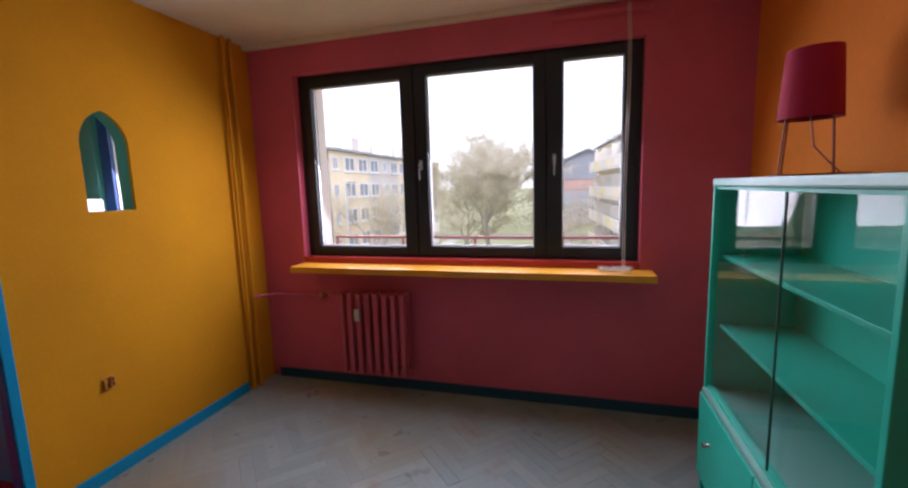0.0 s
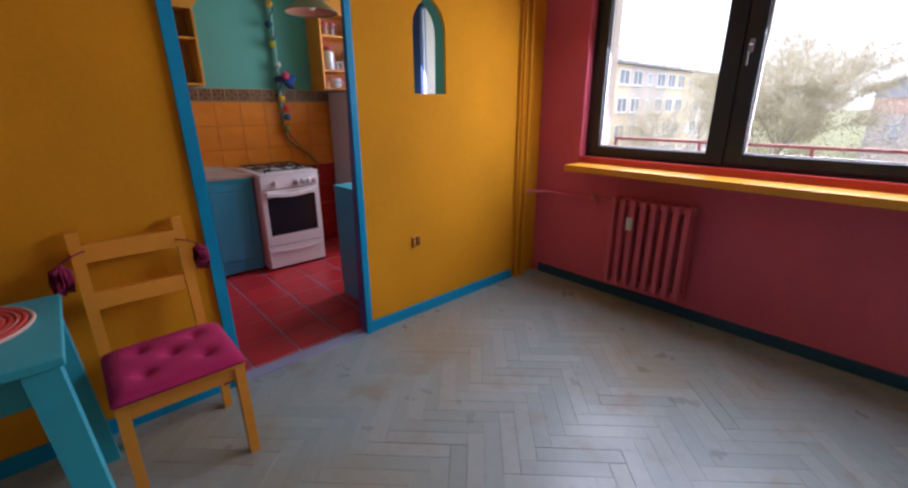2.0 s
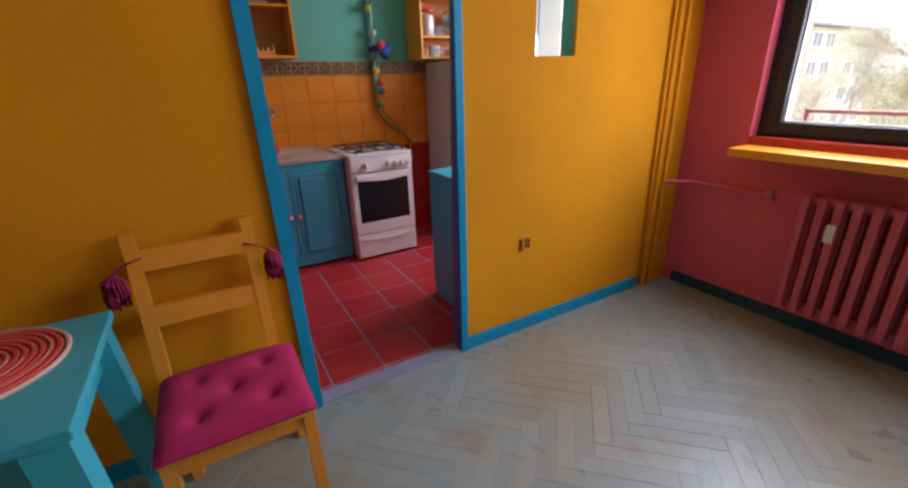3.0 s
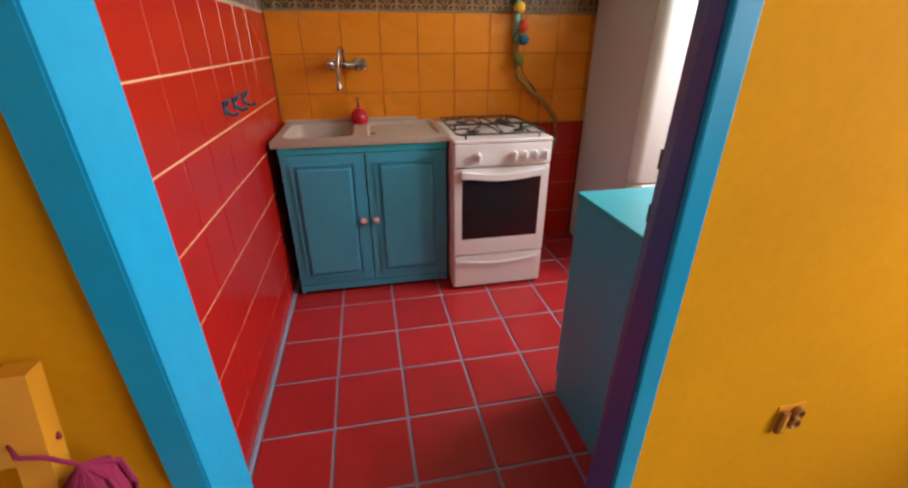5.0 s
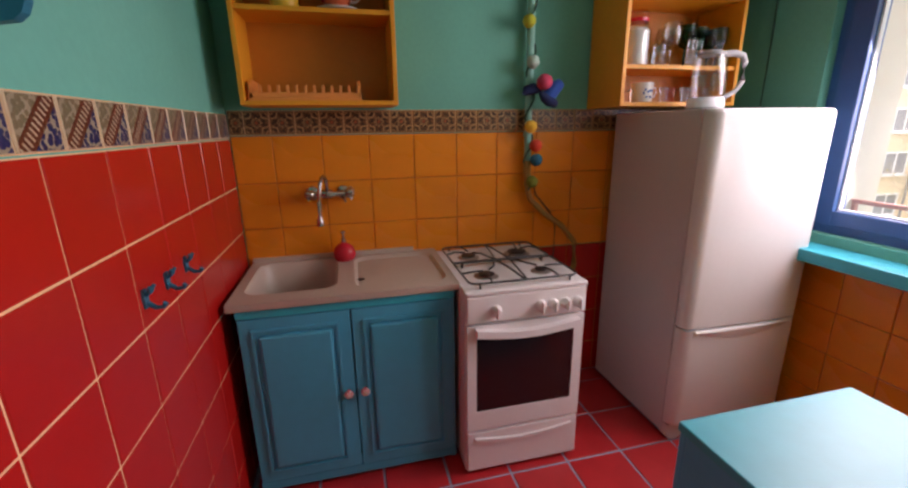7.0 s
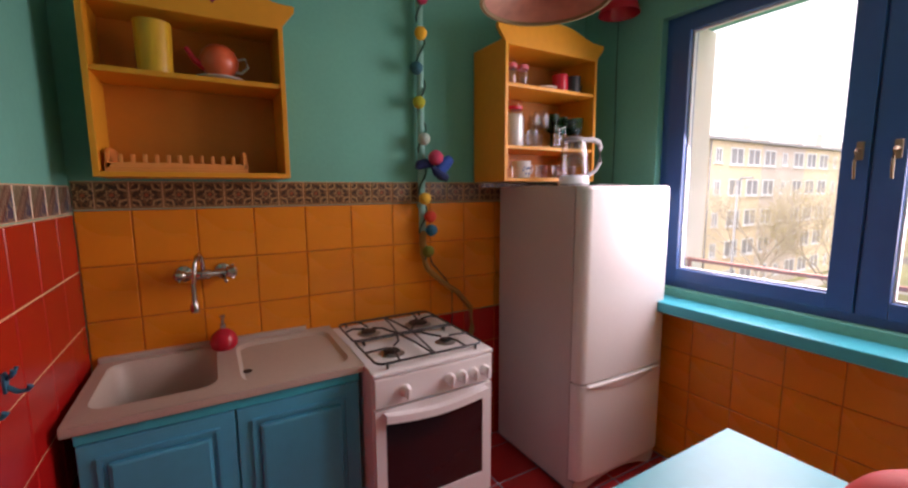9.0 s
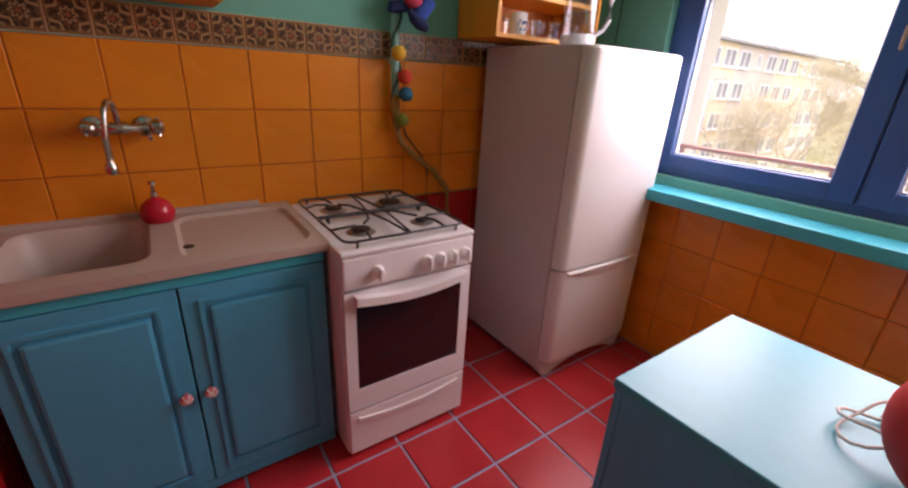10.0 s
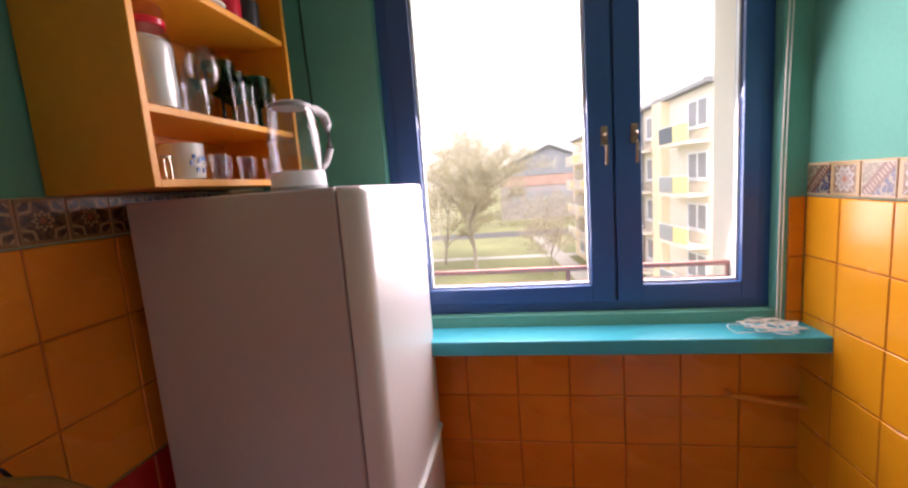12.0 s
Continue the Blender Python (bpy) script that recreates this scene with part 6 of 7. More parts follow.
def housing_block(label, x, side, y0, y1, top, mats, balconies, depth=11.0):
    """A five-storey block whose long facade at x looks towards side (+1 or -1)."""
    b = thing("apartment_building", label, "building", (0, 0, GZ))
    xs = sorted((x, x - side * depth))
    n = len(mats)
    for k, mat in enumerate(mats):
        ya, yb = y0 + (y1 - y0) * k / n, y0 + (y1 - y0) * (k + 1) / n
        part("wall", boxes(((xs[0], ya, GZ), (xs[1], yb, top))), mat, b)
    part("roof", boxes(((xs[0] - 0.4, y0 - 0.3, top), (xs[1] + 0.4, y1 + 0.3, top + 0.25))), "roof_dark", b)
    part("gutter", boxes(((x + side * 0.40 - 0.06, y0 - 0.3, top + 0.02), (x + side * 0.40 + 0.06, y1 + 0.3, top + 0.16))), "grey_plastic", b)
    for k in range(max(3, int((y1 - y0) / 7))):
        y = y0 + 3 + 7 * k
        part("chimney", boxes(((x - side * 5.5, y, top + 0.25), (x - side * 3.6, y + 1.3 + 0.5 * (k % 2), top + 1.15))), "render_grey", b)
    wide, slim = far_window(2.2, 1.55), far_window(1.0, 1.3)
    storey = (top - GZ) / 5
    face = Matrix.Rotation(0 if side > 0 else math.pi, 4, "Z")
    inv = Matrix.Translation((0, 0, -GZ))
    strip = y0 + 5.0
    bays = int((y1 - y0) / 3.0)
    for f in range(5):
        for k in range(bays):
            y, z = y0 + 1.5 + 3.0 * k, GZ + storey * (f + 0.55)
            if balconies and abs(y - strip - 0.6) < 1.6:
                continue
            use = slim if (k % 4 == 3 and not balconies) else wide
            w = child("window", use[0], b, inv @ Matrix.Translation((x, y, z)) @ face)
            child("pane", use[1], w, Matrix.Identity(4))
    if balconies:
        # one short balcony before the stair strip, one long one behind it, on every storey
        part("stair_strip", boxes(((min(x, x + side * 0.5), strip, GZ), (max(x, x + side * 0.5), strip + 1.4, top))), "render_cream", b, "cream vertical strip")
        far_mats = ("render_white", "render_grey", "render_cream", "balcony_yellow", "render_white")
        for f in range(1, 5):
            z = GZ + storey * f
            for ya, yb in ((y0 + 0.3, y0 + 3.9), (strip + 2.0, y1 - 1.0)):
                n2 = 2 if ya < strip else round((yb - ya) / 1.25)
                base = part("balcony", boxes(((min(x, x + side * 1.1), ya, z - 0.1), (max(x, x + side * 1.1), yb, z + 0.06))), "render_white", b)
                rail = boxes(((min(x + side * 1.05, x + side * 1.12), ya, z + 1.02), (max(x + side * 1.05, x + side * 1.12), yb, z + 1.08)))
                part("rail", rail, "seal", base, "white balcony rail")
                step = (yb - ya) / n2
                for q in range(n2):
                    lo = ya + step * q
                    part("parapet", boxes(((min(x + side * 1.06, x + side * 1.11), lo + 0.03, z + 0.12), (max(x + side * 1.06, x + side * 1.11), lo + step - 0.03, z + 1.0))), far_mats[(q + 2 * f + (q * q) % 3) % 5] if ya > strip else "balcony_yellow" if q == 0 else "balcony_grey" if f == 4 else "balcony_slate", base)
                    if q % 4 == 0 and q:
                        part("screen", boxes(((min(x, x + side * 1.05), lo - 0.04, z + 0.06), (max(x, x + side * 1.05), lo + 0.04, z + 2.2))), "render_white", base, "white screen between balconies")
    for k in range(bays // 2):
        cy = y0 + 2.5 + 6.0 * k + (k * 37 % 5) * 0.5
        part("chimney", boxes(((x - side * 2.2, cy, top), (x - side * 1.2, cy + 0.9 + (k * 13 % 3) * 0.4, top + 1.35 + (k % 3) * 0.35)), bevel=0.05), "render_grey", b)
    part("downpipe", tube(bmesh.new(), [(x + side * 0.15, y0 + 9.0, GZ), (x + side * 0.15, y0 + 9.0, top)], 0.08, 6), "grey_plastic", b, "grey downpipe")
    return b


housing_block("long five-storey housing block in cream and pale grey render", -23.5, 1, 29, 74, 5.6, ["render_cream", "render_cream", "render_grey", "render_cream", "render_white"], False)
flats = housing_block("white five-storey housing block with yellow and slate balconies", 6.3, -1, 25.3, 57.5, 5.7, ["render_white", "render_white", "render_cream"], True)
# the white block and its path stand a little askew to the courtyard
ASKEW = Matrix.Translation((5.9, 25.0, 0)) @ Matrix.Rotation(math.radians(5.8), 4, "Z") @ Matrix.Translation((-5.9, -25.0, 0))
flats.matrix_world = ASKEW @ flats.matrix_world
bpy.data.objects["pavement_side"].matrix_world = ASKEW @ bpy.data.objects["pavement_side"].matrix_world
# the hall with the dark gable
hall = thing("brick_hall", "old brick hall with a dark grey gabled roof", "building", (5, 112, GZ))
part("wall", slab(bmesh.new(), [(-9, GZ), (16, GZ), (16, 0.0), (-9, 0.0)], "y", 111, 150), "hall_grey", hall, "weathered grey lower wall")
part("brick_band", slab(bmesh.new(), [(-9, 0.0), (16, 0.0), (16, 2.6), (-9, 2.6)], "y", 110.9, 150), "brick", hall, "red brick band")
part("gable", slab(bmesh.new(), [(-9, 2.6), (16, 2.6), (16, 4.6), (3.5, 9.7), (-9, 4.6)], "y", 110.8, 150), "slate", hall, "slate grey gable")
part("roof", slab(bmesh.new(), [(-9.8, 4.5), (3.5, 10.1), (16.8, 4.5), (16.8, 4.1), (3.5, 9.6), (-9.8, 4.1)], "y", 110.2, 151), "roof_dark", hall)
for k in range(6):
    part("window", boxes(((-6.5 + 4 * k, 110.85, -4.2), (-4.3 + 4 * k, 110.98, -1.2)), bevel=0.03), "far_glass", hall, "tall dark hall window")


def tree(label, x, y, height, spread, twigs, leaf_mat, seed, lean=0.0, crown=1.0):
    """A trunk that forks into limbs and fine twigs; the twigs carry small young leaves. crown: leaves for each twig."""
    rng = random.Random(seed)
    t = thing("tree", label, "tree", (x, y, GZ))
    bm, tips = bmesh.new(), []
    def grow(p, way, length, radius, level):
        pts, radii = [p], [radius]
        n = 4 if level < 2 else 3
        for k in range(n):
            way = (way + Vector((rng.uniform(-1, 1), rng.uniform(-1, 1), rng.uniform(-0.4, 0.5))) * 0.17).normalized()
            pts.append(pts[-1] + way * length / n)
            radii.append(radius * (1 - 0.42 * (k + 1) / n))
            if level >= 2:
                tips.append((pts[-1], way))
        tube(bm, pts, radii, 7 if level == 0 else 5 if level == 1 else 3)
        if level < 4:
            turn = rng.uniform(0, 6.28)
            for k in range(6 if level == 0 else 4):
                a = turn + 2 * math.pi * k / (6 if level == 0 else 4) + rng.uniform(-0.5, 0.5)
                tilt = rng.uniform(0.30, 1.05) * spread
                out = Vector((math.cos(a), math.sin(a), 0))
                at = pts[-1] if k < 2 else pts[rng.randrange(1 if level else 2, len(pts))]
                grow(at, (way * (1 - 0.40 * tilt) + out * tilt).normalized(), length * rng.uniform(0.60, 0.80), radii[-1] * 0.74, level + 1)
    grow(Vector((x, y, GZ - 0.1)), Vector((lean, 0, 1)).normalized(), height * 0.17, height * 0.0075, 0)
    part("trunk", bm, "bark", t)
    verts, faces, lv, lf = [], [], [], []
    for k in range(twigs):
        p, way = rng.choice(tips)
        way = (way * 0.7 + Vector((rng.gauss(0, 1), rng.gauss(0, 1), rng.gauss(0.25, 0.8))).normalized()).normalized()
        flat = way.cross(Vector((rng.gauss(0, 1), rng.gauss(0, 1), rng.gauss(0, 1)))).normalized()
        long, w = height * rng.uniform(0.020, 0.050), height * 0.0003
        i = len(verts)
        verts += [p - flat * w, p + flat * w, p + way * long + way.cross(flat) * w]
        faces.append((i, i + 1, i + 2))
        for q in range(int(crown) + (rng.random() < crown % 1)):
            c = p + way * long * rng.uniform(0.3, 1.05) + Vector((rng.gauss(0, 1), rng.gauss(0, 1), rng.gauss(0, 1))) * 0.03
            u = Vector((rng.gauss(0, 1), rng.gauss(0, 1), rng.gauss(0, 1))).normalized()
            v = u.cross(Vector((rng.gauss(0, 1), rng.gauss(0, 1), rng.gauss(0, 1)))).normalized()
            z, i = rng.uniform(0.03, 0.06), len(lv)
            lv += [c + u * z, c + v * z * 0.6, c - u * z, c - v * z * 0.6]
            lf.append((i, i + 1, i + 2, i + 3))
    for name, vs, fs, mat in (("twigs", verts, faces, "twig"), ("crown", lv, lf, leaf_mat)):
        me = bpy.data.meshes.new(name)
        me.from_pydata(vs, [], fs)
        me.materials.append(M[mat])
        ob = new(name, me)
        ob.parent = t
        ob.matrix_parent_inverse = t.matrix_world.inverted()
    return t


tree("tall courtyard tree in first yellow-green leaf", -8.9, 47, 35.0, 0.72, 26000, "leaf", 11, 0.0, 0.75)
tree("young tree in first leaf before the cream block", -15.5, 41, 26.0, 0.62, 9000, "leaf", 23, 0.0, 0.8)
tree("broad courtyard tree in first leaf", -13.6, 54, 27.0, 0.70, 15000, "leaf", 37, 0.0, 1.0)
tree("small leaning tree with pale buds", -0.4, 44.1, 15.0, 1.05, 6000, "blossom", 41, -0.30, 0.8)
tree("bare young tree beside the housing block", -19.2, 37, 25.0, 0.60, 4000, "leaf", 53, 0.0, 0.25)

# far belt of trees behind the road
def far_woods():
    rng = random.Random(7)
    verts, faces = [], []
    for k in range(22000):
        x = rng.uniform(-60, 34)
        y = rng.uniform(88, 106)
        top = GZ + 7.5 + 3.0 * noise.noise((x * 0.16, 3.1, 0)) + 2.0 * noise.noise((x * 0.6, 9.7, 0)) + (4.0 if x < -3 else -1.0)
        z = rng.uniform(GZ, top)
        u = Vector((rng.gauss(0, 1), rng.gauss(0, 1), rng.gauss(0, 1))).normalized()
        v = u.cross(Vector((rng.gauss(0, 1), rng.gauss(0, 1), rng.gauss(0, 1)))).normalized()
        s, c, i = rng.uniform(0.10, 0.24), Vector((x, y, z)), len(verts)
        verts += [c + u * s, c + v * s * 0.6, c - u * s, c - v * s * 0.6]
        faces.append((i, i + 1, i + 2, i + 3))
    me = bpy.data.meshes.new("far_woods")
    me.from_pydata(verts, [], faces)
    me.materials.append(M["woods"])
    tagged(new("far_woods", me), "hazy belt of spring trees beyond the road", "trees", kind="stuff")


far_woods()


def street_lamp(x, y, top, arm):
    s = thing("street_lamp", "slim grey street lamp in the courtyard", "street lamp", (x, y, GZ))
    part("pole", tube(bmesh.new(), [(x, y, GZ), (x, y, top)], [0.10, 0.06], 8), "grey_plastic", s)
    part("arm", tube(bmesh.new(), [(x, y, top), (x + arm, y, top + 0.15)], 0.04, 6), "grey_plastic", s)
    part("lamp_head", boxes(((x + arm - 0.35, y - 0.12, top + 0.08), (x + arm + 0.35, y + 0.12, top + 0.2)), bevel=0.03), "grey_plastic", s)


street_lamp(-17.3, 30.5, 2.0, 0.5)
street_lamp(4.4, 43.0, 5.4, -1.3)


# ---- floors and wall tiles, piece by piece ----
MESHES = {}


def piece(name, w, h, proud, mat, rim=0.0022):
    """The shared mesh of a tile lying in local x and y, with chamfered edges."""
    key = (name, round(w, 3), round(h, 3), mat)
    if key not in MESHES:
        a, b = w / 2, h / 2
        v = [(-a, -b, 0), (a, -b, 0), (a, b, 0), (-a, b, 0), (-a, -b, proud - rim), (a, -b, proud - rim), (a, b, proud - rim), (-a, b, proud - rim),
             (-a + rim, -b + rim, proud), (a - rim, -b + rim, proud), (a - rim, b - rim, proud), (-a + rim, b - rim, proud)]
        f = [(8, 9, 10, 11)] + [(0 + k, (k + 1) % 4, 4 + (k + 1) % 4, 4 + k) for k in range(4)] + [(4 + k, 4 + (k + 1) % 4, 8 + (k + 1) % 4, 8 + k) for k in range(4)]
        me = bpy.data.meshes.new(name)
        me.from_pydata(v, [], f)
        me.materials.append(M[mat])
        MESHES[key] = me
    return MESHES[key]


TURNS = {"+x": Matrix(((0, 0, 1, 0), (1, 0, 0, 0), (0, 1, 0, 0), (0, 0, 0, 1))), "-x": Matrix(((0, 0, -1, 0), (-1, 0, 0, 0), (0, 1, 0, 0), (0, 0, 0, 1))),
         "+y": Matrix(((-1, 0, 0, 0), (0, 0, 1, 0), (0, 1, 0, 0), (0, 0, 0, 1))), "-y": Matrix(((1, 0, 0, 0), (0, 0, -1, 0), (0, 1, 0, 0), (0, 0, 0, 1))), "+z": Matrix.Identity(4)}


def lines(lo, hi, start, pitch):
    """The joints between lo and hi of a grid with one joint at start."""
    k = math.ceil((lo + 0.012 - start) / pitch)
    out = [lo]
    while start + pitch * k < hi - 0.012:
        out.append(start + pitch * k)
        k += 1
    return out + [hi]


def tiling(name, label, face, plane, us, vs, joint, tile_mat, grout, proud=0.006, skip=(), tile_name="tile", bed=True):
    """Tiles on a plane, with a grout bed under them. us, vs: joint lines; skip: rectangles (u0, u1, v0, v1) left free."""
    ax, sign = "xyz".index(face[1]), 1 if face[0] == "+" else -1
    def at(u, v, d):
        p = [u, v]
        p.insert(ax, plane + sign * d)
        return tuple(p)
    bm = bmesh.new()
    if bed:
        lo, hi = at(us[0], vs[0], 0), at(us[-1], vs[-1], proud * 0.5)
        if not skip:
            box(bm, [min(a, b) for a, b in zip(lo, hi)], [max(a, b) for a, b in zip(lo, hi)])
    holder = structure(name, bm, grout, label, "tiles") if bed else tagged(new(name), label, "tiles", kind="structure")
    for u0, u1 in zip(us, us[1:]):
        for v0, v1 in zip(vs, vs[1:]):
            cu, cv = (u0 + u1) / 2, (v0 + v1) / 2
            if any(s[0] < cu < s[1] and s[2] < cv < s[3] for s in skip):
                continue
            me = piece(tile_name, u1 - u0 - joint, v1 - v0 - joint, proud, tile_mat)
            tilt = Matrix.Rotation(random.uniform(-0.004, 0.004), 4, "X") @ Matrix.Rotation(random.uniform(-0.004, 0.004), 4, "Y")
            child(tile_name, me, holder, Matrix.Translation(at(cu, cv, 0.0)) @ TURNS[face] @ tilt)
    return holder


def ornament(name, kind):
    """Glazed border tiles: a ring rosette, or a diagonal band over navy and cream, painted in the tile's own square."""
    m = bpy.data.materials.new(name)
    m.use_nodes = True
    t, nodes = m.node_tree, m.node_tree.nodes
    p = nodes["Principled BSDF"]
    p.inputs["Roughness"].default_value = 0.3
    coord, sep = nodes.new("ShaderNodeTexCoord"), nodes.new("ShaderNodeSeparateXYZ")
    t.links.new(coord.outputs["Object"], sep.inputs[0])
    def op(kind_, a, b=None):
        n = nodes.new("ShaderNodeMath")
        n.operation = kind_
        for i, s in enumerate((a, b)):
            if s is None:
                continue
            if isinstance(s, (int, float)):
                n.inputs[i].default_value = s
            else:
                t.links.new(s, n.inputs[i])
        return n.outputs[0]
    def mixed(fac, a, b):
        n = nodes.new("ShaderNodeMix")
        n.data_type = "RGBA"
        t.links.new(fac, n.inputs[0])
        for i, s in ((6, a), (7, b)):
            if isinstance(s, tuple):
                n.inputs[i].default_value = (*s, 1)
            else:
                t.links.new(s, n.inputs[i])
        return n.outputs[2]
    x, y = sep.outputs[0], sep.outputs[1]
    ax, ay = op("ABSOLUTE", x), op("ABSOLUTE", y)
    cell = nodes.new("ShaderNodeTexVoronoi")
    cell.inputs["Scale"].default_value = 75
    t.links.new(coord.outputs["Object"], cell.inputs["Vector"])
    speck = op("GREATER_THAN", cell.outputs["Distance"], 0.55)
    edge = op("GREATER_THAN", op("MAXIMUM", op("MULTIPLY", ax, 0.047 / (0.05 if kind != "diagonal" else 0.058)), ay), 0.0425 if kind != "diagonal" else 0.0452)
    if kind == "diagonal":
        d = op("SUBTRACT", x, y)
        ground = mixed(op("GREATER_THAN", d, 0.0), (0.17, 0.14, 0.08), (0.012, 0.02, 0.09))
        ground = mixed(speck, ground, (0.30, 0.25, 0.17))
        band = op("LESS_THAN", op("ABSOLUTE", d), 0.026)
        wave = op("GREATER_THAN", op("SINE", op("MULTIPLY", op("ADD", x, y), 380)), 0.35)
        inner = op("LESS_THAN", op("ABSOLUTE", d), 0.014)
        stripe = mixed(op("MULTIPLY", wave, inner), (0.11, 0.03, 0.014), (0.42, 0.34, 0.24))
        col = mixed(band, ground, stripe)
        col = mixed(edge, col, (0.52, 0.40, 0.25))
    else:
        r = op("SQRT", op("ADD", op("MULTIPLY", x, x), op("MULTIPLY", y, y)))
        ang = op("ARCTAN2", y, x)
        petal = op("ADD", r, op("MULTIPLY", op("COSINE", op("MULTIPLY", ang, 8 if kind == "rosette" else 4)), 0.006))
        ring = op("LESS_THAN", op("ABSOLUTE", op("SUBTRACT", petal, 0.03)), 0.006)
        ring2 = op("LESS_THAN", op("ABSOLUTE", op("SUBTRACT", petal, 0.015)), 0.003)
        lines_ = op("MAXIMUM", op("MAXIMUM", ring, ring2), op("LESS_THAN", op("ABSOLUTE", op("SUBTRACT", ax, ay)), 0.0022))
        dark, pale = ((0.045, 0.018, 0.008), (0.42, 0.26, 0.12)) if kind == "star" else ((0.20, 0.13, 0.07), (0.38, 0.36, 0.33))
        if kind == "star":
            kx, ky = op("SUBTRACT", ax, 0.052), op("SUBTRACT", ay, 0.05)
            rc = op("SQRT", op("ADD", op("MULTIPLY", kx, kx), op("MULTIPLY", ky, ky)))
            arc = op("LESS_THAN", op("ABSOLUTE", op("SUBTRACT", rc, op("ADD", 0.036, op("MULTIPLY", op("COSINE", op("MULTIPLY", ang, 8)), 0.003)))), 0.0042)
            eye = op("LESS_THAN", op("ABSOLUTE", op("SUBTRACT", r, op("ADD", 0.017, op("MULTIPLY", op("COSINE", op("MULTIPLY", ang, 8)), 0.004)))), 0.0030)
            lines_ = op("MAXIMUM", op("MAXIMUM", arc, eye), op("LESS_THAN", op("ABSOLUTE", op("SUBTRACT", rc, 0.016)), 0.0026))
        col = mixed(lines_, mixed(speck, dark, (0.16, 0.07, 0.025)), pale)
        col = mixed(op("LESS_THAN", r, 0.007), col, (0.32, 0.08, 0.03))
        col = mixed(edge, col, (0.24, 0.13, 0.05) if kind == "star" else (0.42, 0.30, 0.14))
    t.links.new(col, p.inputs["Base Color"])
    b = nodes.new("ShaderNodeBump")
    b.inputs["Strength"].default_value, b.inputs["Distance"].default_value = 0.3, 0.002
    t.links.new(cell.outputs["Distance"], b.inputs["Height"])
    t.links.new(b.outputs["Normal"], p.inputs["Normal"])
    return m


for key in ("star", "diagonal", "rosette"):
    M[key] = ornament(key + "_border_tile", key)

tiling("red_tiling", "glazed red wall tiles with thin cream joints", "+y", KY0, lines(KX0 + 0.007, KX1, -3.109, 0.2068), lines(0.0, 1.432, 0.186, 0.2065), 0.005, "red_tile", "grout_pale")
tiling("red_border", "ornamental border tiles over the red tiling", "+y", KY0, lines(KX0 + 0.007, KX1, -3.393, 0.125), [1.436, 1.535], 0.004, "diagonal", "grout_pale", 0.007)
tiling("orange_tiling", "glazed orange wall tiles behind the cooker", "+x", KX0, lines(KY0 + 0.007, KY1 - 0.007, 0.285, 0.2137), [0.82, 1.020, 1.231, 1.443], 0.0045, "orange_tile", "grout_orange")
tiling("red_dado", "glazed red tiles low on the cooker wall", "+x", KX0, lines(KY0 + 0.007, KY1 - 0.007, 0.285, 0.2137), [0.0, 0.19, 0.40, 0.61, 0.816], 0.0045, "red_tile", "grout_orange")
tiling("brown_border", "brown ornamental border tiles over the orange tiling", "+x", KX0, lines(KY0 + 0.007, KY1 - 0.007, 0.285, 0.1068), [1.447, 1.552], 0.003, "star", "grout_pale", 0.007)
tiling("sill_tiling", "glazed orange tiles under the kitchen window", "-y", KY1, lines(KX0 + 0.007, KX1, -3.751, 0.2065), [0.0, 0.03, 0.232, 0.436, 0.641, 0.875], 0.0045, "orange_tile", "grout_orange")
tiling("jamb_tiling", "narrow cut orange tiles beside the window", "-y", KY1, [WK[1] + 0.03, KX1 - 0.007], [0.932, 0.968, 1.172, 1.382], 0.0045, "orange_tile", "grout_orange")
tiling("amber_tiling", "glazed amber tiles on the partition wall", "-x", KX1, lines(1.376, KY1 - 0.001, 2.743, 0.198), lines(0.0, 1.382, 0.138, 0.2073), 0.0045, "yellow_tile", "grout_orange")
tiling("amber_border", "ornamental border tiles over the amber tiling", "-x", KX1, lines(1.376, NY0 - 0.06, 2.79, 0.125), [1.387, 1.495], 0.004, "diagonal", "grout_pale", 0.007)
tiling("amber_border_end", "ornamental border tiles beside the window", "-x", KX1, lines(NY1 + 0.06, KY1 - 0.001, 2.79, 0.125), [1.387, 1.495], 0.004, "diagonal", "grout_pale", 0.007)
tiling("floor_tiling", "matt red floor tiles with grey-blue joints", "+z", -0.004, lines(KX0 + 0.004, -2.40, -3.61, 0.2755), lines(KY0 + 0.02, KY1 - 0.008, 0.605, 0.2712), 0.011, "floor_tile", "grout_blue", 0.005, bed=False)
# every second tile beside the window carries a rosette
for k, tile in enumerate(sorted((o for o in bpy.data.objects["amber_border_end"].children), key=lambda o: -o.matrix_world.translation.y)):
    if k % 2:
        tile.data = tile.data.copy()
        tile.data.materials[0] = M["rosette"]
structure("floor_joint", boxes(((KX0 + 0.004, KY0 + 0.006, 0.0), (KX1, KY0 + 0.02, 0.012)), bevel=0.003), "grout_blue", "grey-blue joint along the red wall", "trim")


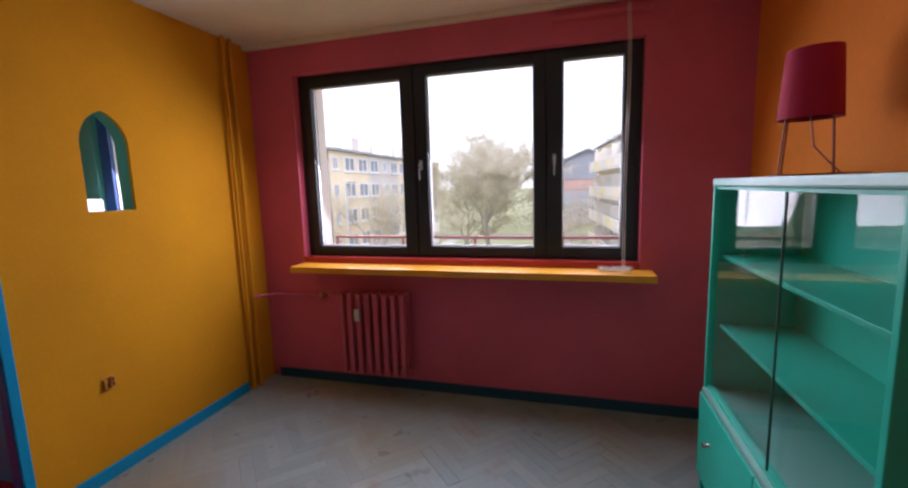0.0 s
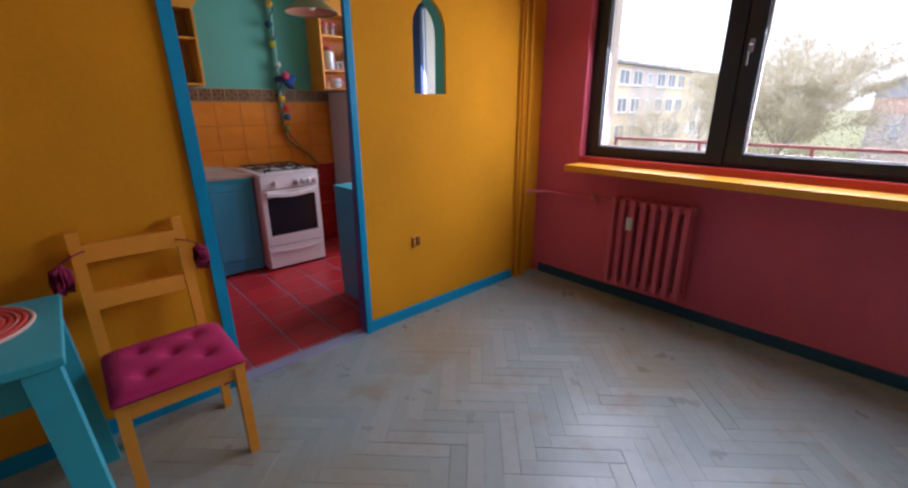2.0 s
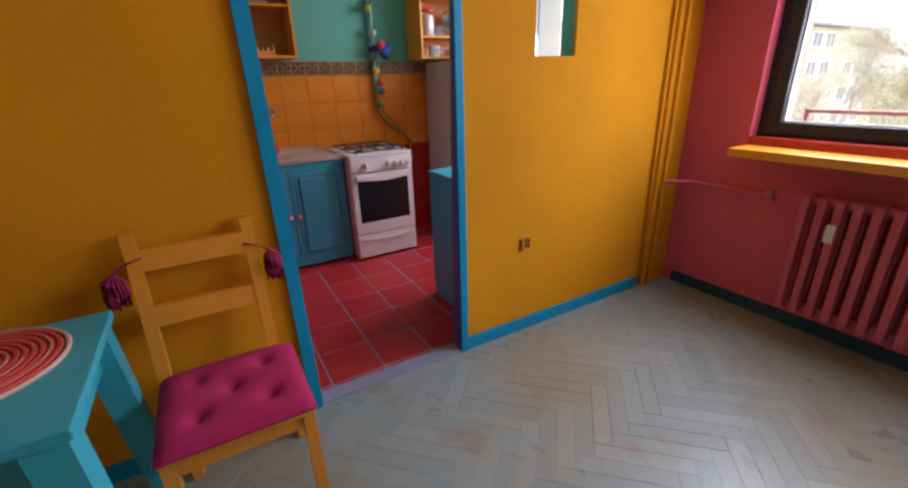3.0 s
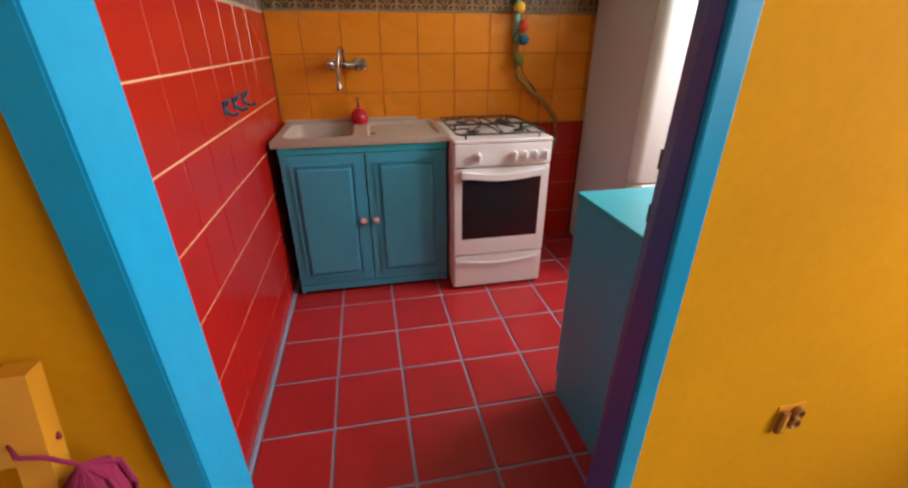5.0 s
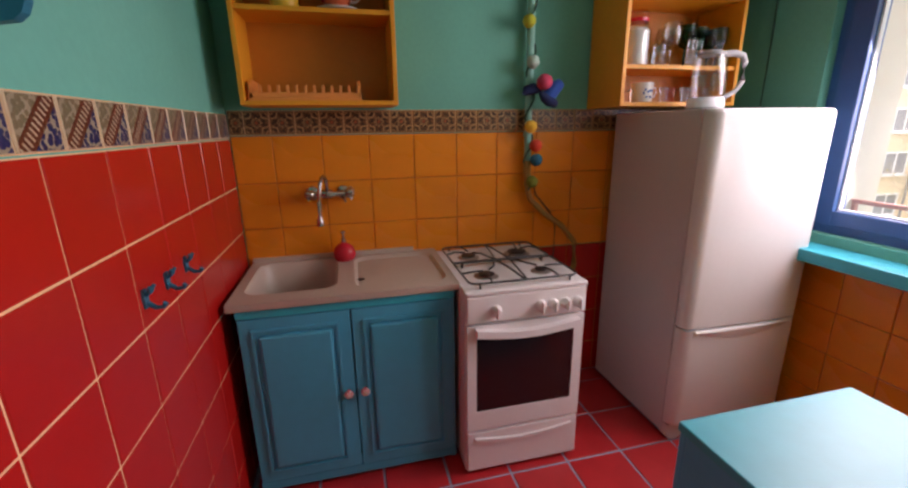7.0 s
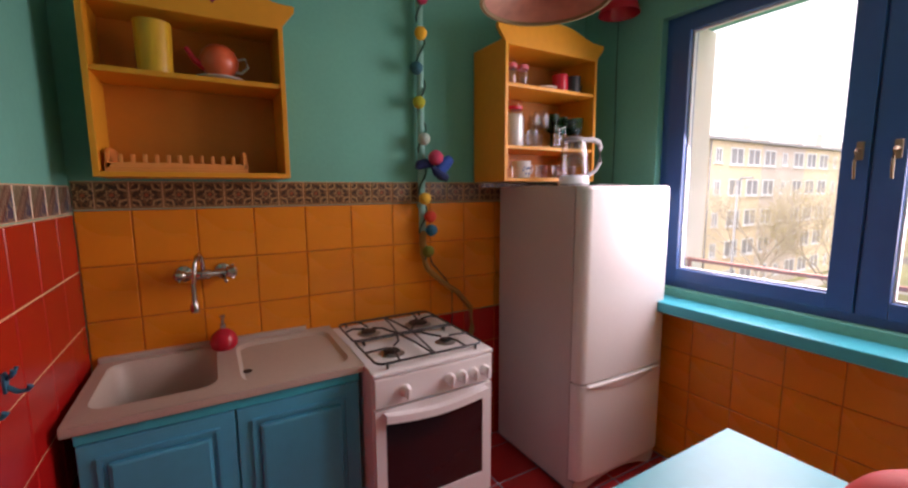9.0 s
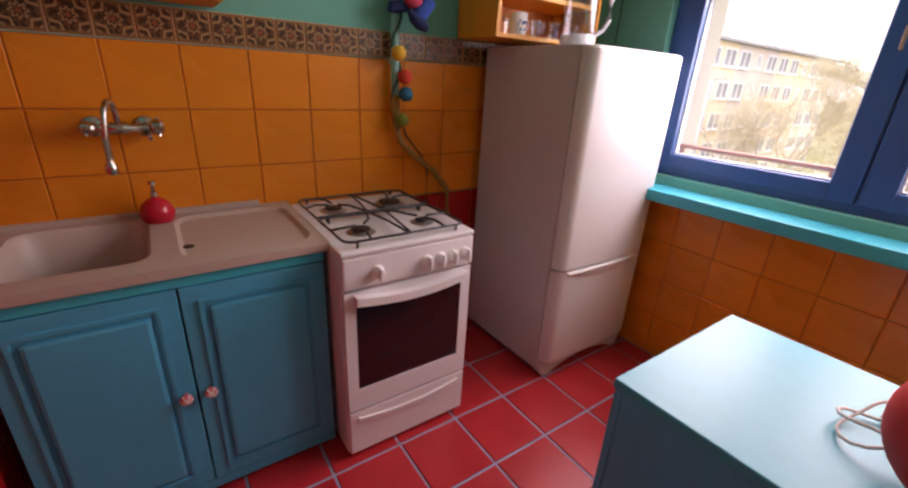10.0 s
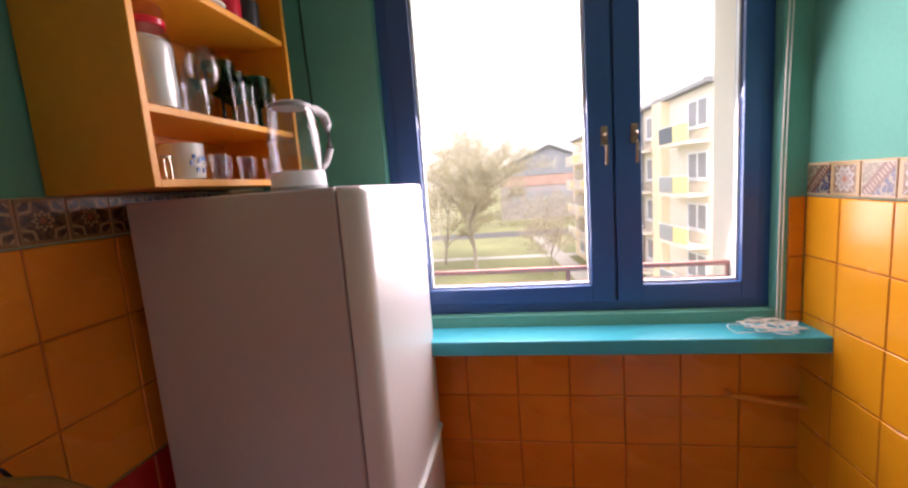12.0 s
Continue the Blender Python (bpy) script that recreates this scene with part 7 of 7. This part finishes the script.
def parquet(x0, x1, y0, y1, length=0.36, width=0.072):
    """Herringbone blocks at 45 degrees to the walls, clipped to the room."""
    floor_ob = bpy.data.objects["floor"]
    def clip(poly, axis, limit, keep):
        out = []
        for k in range(len(poly)):
            a, b = poly[k - 1], poly[k]
            ia, ib = keep * (a[axis] - limit) >= 0, keep * (b[axis] - limit) >= 0
            if ia != ib:
                u = (limit - a[axis]) / (b[axis] - a[axis])
                out.append((a[0] + u * (b[0] - a[0]), a[1] + u * (b[1] - a[1])))
            if ib:
                out.append(b)
        return out
    c = math.sqrt(0.5)
    n = round(length / width)
    count, far_v, far_f = 0, [], []
    whole = piece("parquet_block", length - 0.0006, width - 0.0006, 0.006, "plank", 0.0005)
    for i in range(-90, 90):
        for j in range(-14, 14):
            for kind in (0, 1):
                # local grid: each step shifts one block width along both axes
                if kind == 0:
                    lx, ly = i * width + 2 * n * width * j + length / 2, i * width + width / 2
                    hw, hh = length / 2, width / 2
                else:
                    lx, ly = i * width + 2 * n * width * j - width / 2 + 0.0, i * width + length / 2
                    hw, hh = width / 2, length / 2
                cx, cy = (lx - ly) * c - 0.52, (lx + ly) * c + 0.53
                if not (x0 - 0.3 < cx < x1 + 0.3 and y0 - 0.3 < cy < y1 + 0.3):
                    continue
                g = 0.0003
                poly = [((u * c - v * c) + cx, (u * c + v * c) + cy) for u, v in ((-hw + g, -hh + g), (hw - g, -hh + g), (hw - g, hh - g), (-hw + g, hh - g))]
                cut = poly
                for axis, limit, keep in ((0, x0, 1), (0, x1, -1), (1, y0, 1), (1, y1, -1)):
                    cut = clip(cut, axis, limit, keep) if cut else cut
                if len(cut) < 3:
                    continue
                if cut == poly and -2.25 < cx < 0.35 and -0.2 < cy < 2.9 and count < 300:
                    count += 1
                    drop = random.uniform(-0.0006, 0.0)
                    shrunk = Matrix.Diagonal((0.994, 0.972, 1, 1)) if random.random() < 0.18 else Matrix.Identity(4)
                    child("parquet_block", whole, floor_ob, Matrix.Translation((cx, cy, -0.006 + drop)) @ Matrix.Rotation(math.pi / 4 + (math.pi / 2 if kind else 0), 4, "Z") @ shrunk)
                else:
                    b = len(far_v)
                    far_v += [(x, y, 0.0) for x, y in cut] + [(x, y, -0.006) for x, y in cut]
                    m = len(cut)
                    far_f.append(tuple(range(b, b + m)))
                    far_f += [(b + (k + 1) % m, b + k, b + m + k, b + m + (k + 1) % m) for k in range(m)]
    me = bpy.data.meshes.new("parquet_rest")
    me.from_pydata(far_v, [], far_f)
    me.materials.append(M["plank_rest"])
    ob = tagged(new("parquet_rest", me), kind="stuff")
    ob.parent = floor_ob


def plank_material(name, source):
    """Grey floor paint worn to yellowish wood in places, with scuffs and grain; source: what tells the blocks apart."""
    m = bpy.data.materials.new(name)
    m.use_nodes = True
    t, nodes = m.node_tree, m.node_tree.nodes
    p = nodes["Principled BSDF"]
    geo = nodes.new("ShaderNodeNewGeometry")
    if source == "object":
        rnd = nodes.new("ShaderNodeObjectInfo").outputs["Random"]
    else:
        rnd = geo.outputs["Random Per Island"]
    big, fine, worn = (nodes.new("ShaderNodeTexNoise") for _ in range(3))
    for n, s, d in ((big, 1.1, 4), (fine, 24, 5), (worn, 4.5, 7)):
        n.inputs["Scale"].default_value, n.inputs["Detail"].default_value = s, d
        t.links.new(geo.outputs["Position"], n.inputs["Vector"])
    def ramp(value, lo, hi, a, b):
        n = nodes.new("ShaderNodeMapRange")
        for i, v in enumerate((lo, hi, a, b)):
            n.inputs[i + 1].default_value = v
        t.links.new(value, n.inputs[0])
        return n.outputs[0]
    def mixed(fac, a, b):
        n = nodes.new("ShaderNodeMix")
        n.data_type = "RGBA"
        t.links.new(fac, n.inputs[0])
        for i, s in ((6, a), (7, b)):
            if isinstance(s, tuple):
                n.inputs[i].default_value = (*s, 1)
            else:
                t.links.new(s, n.inputs[i])
        return n.outputs[2]
    tone = mixed(ramp(rnd, 0, 1, 0, 1), (0.255, 0.335, 0.325), (0.325, 0.39, 0.375))
    tone = mixed(ramp(big.outputs["Fac"], 0.47, 0.66, 0, 0.7), tone, (0.30, 0.26, 0.16))
    tone = mixed(ramp(worn.outputs["Fac"], 0.58, 0.72, 0, 0.6), tone, (0.27, 0.23, 0.15))
    tone = mixed(ramp(fine.outputs["Fac"], 0.40, 0.80, 0, 0.22), tone, (0.19, 0.20, 0.20))
    t.links.new(tone, p.inputs["Base Color"])
    t.links.new(ramp(worn.outputs["Fac"], 0.3, 0.7, 0.25, 0.48), p.inputs["Roughness"])
    b = nodes.new("ShaderNodeBump")
    b.inputs["Strength"].default_value, b.inputs["Distance"].default_value = 0.05, 0.002
    t.links.new(fine.outputs["Fac"], b.inputs["Height"])
    t.links.new(b.outputs["Normal"], p.inputs["Normal"])
    return m


M["plank"], M["plank_rest"] = plank_material("worn_grey_parquet", "object"), plank_material("worn_grey_parquet_rest", "island")
parquet(LX0 + 0.001, LX1, LY0, LY1)
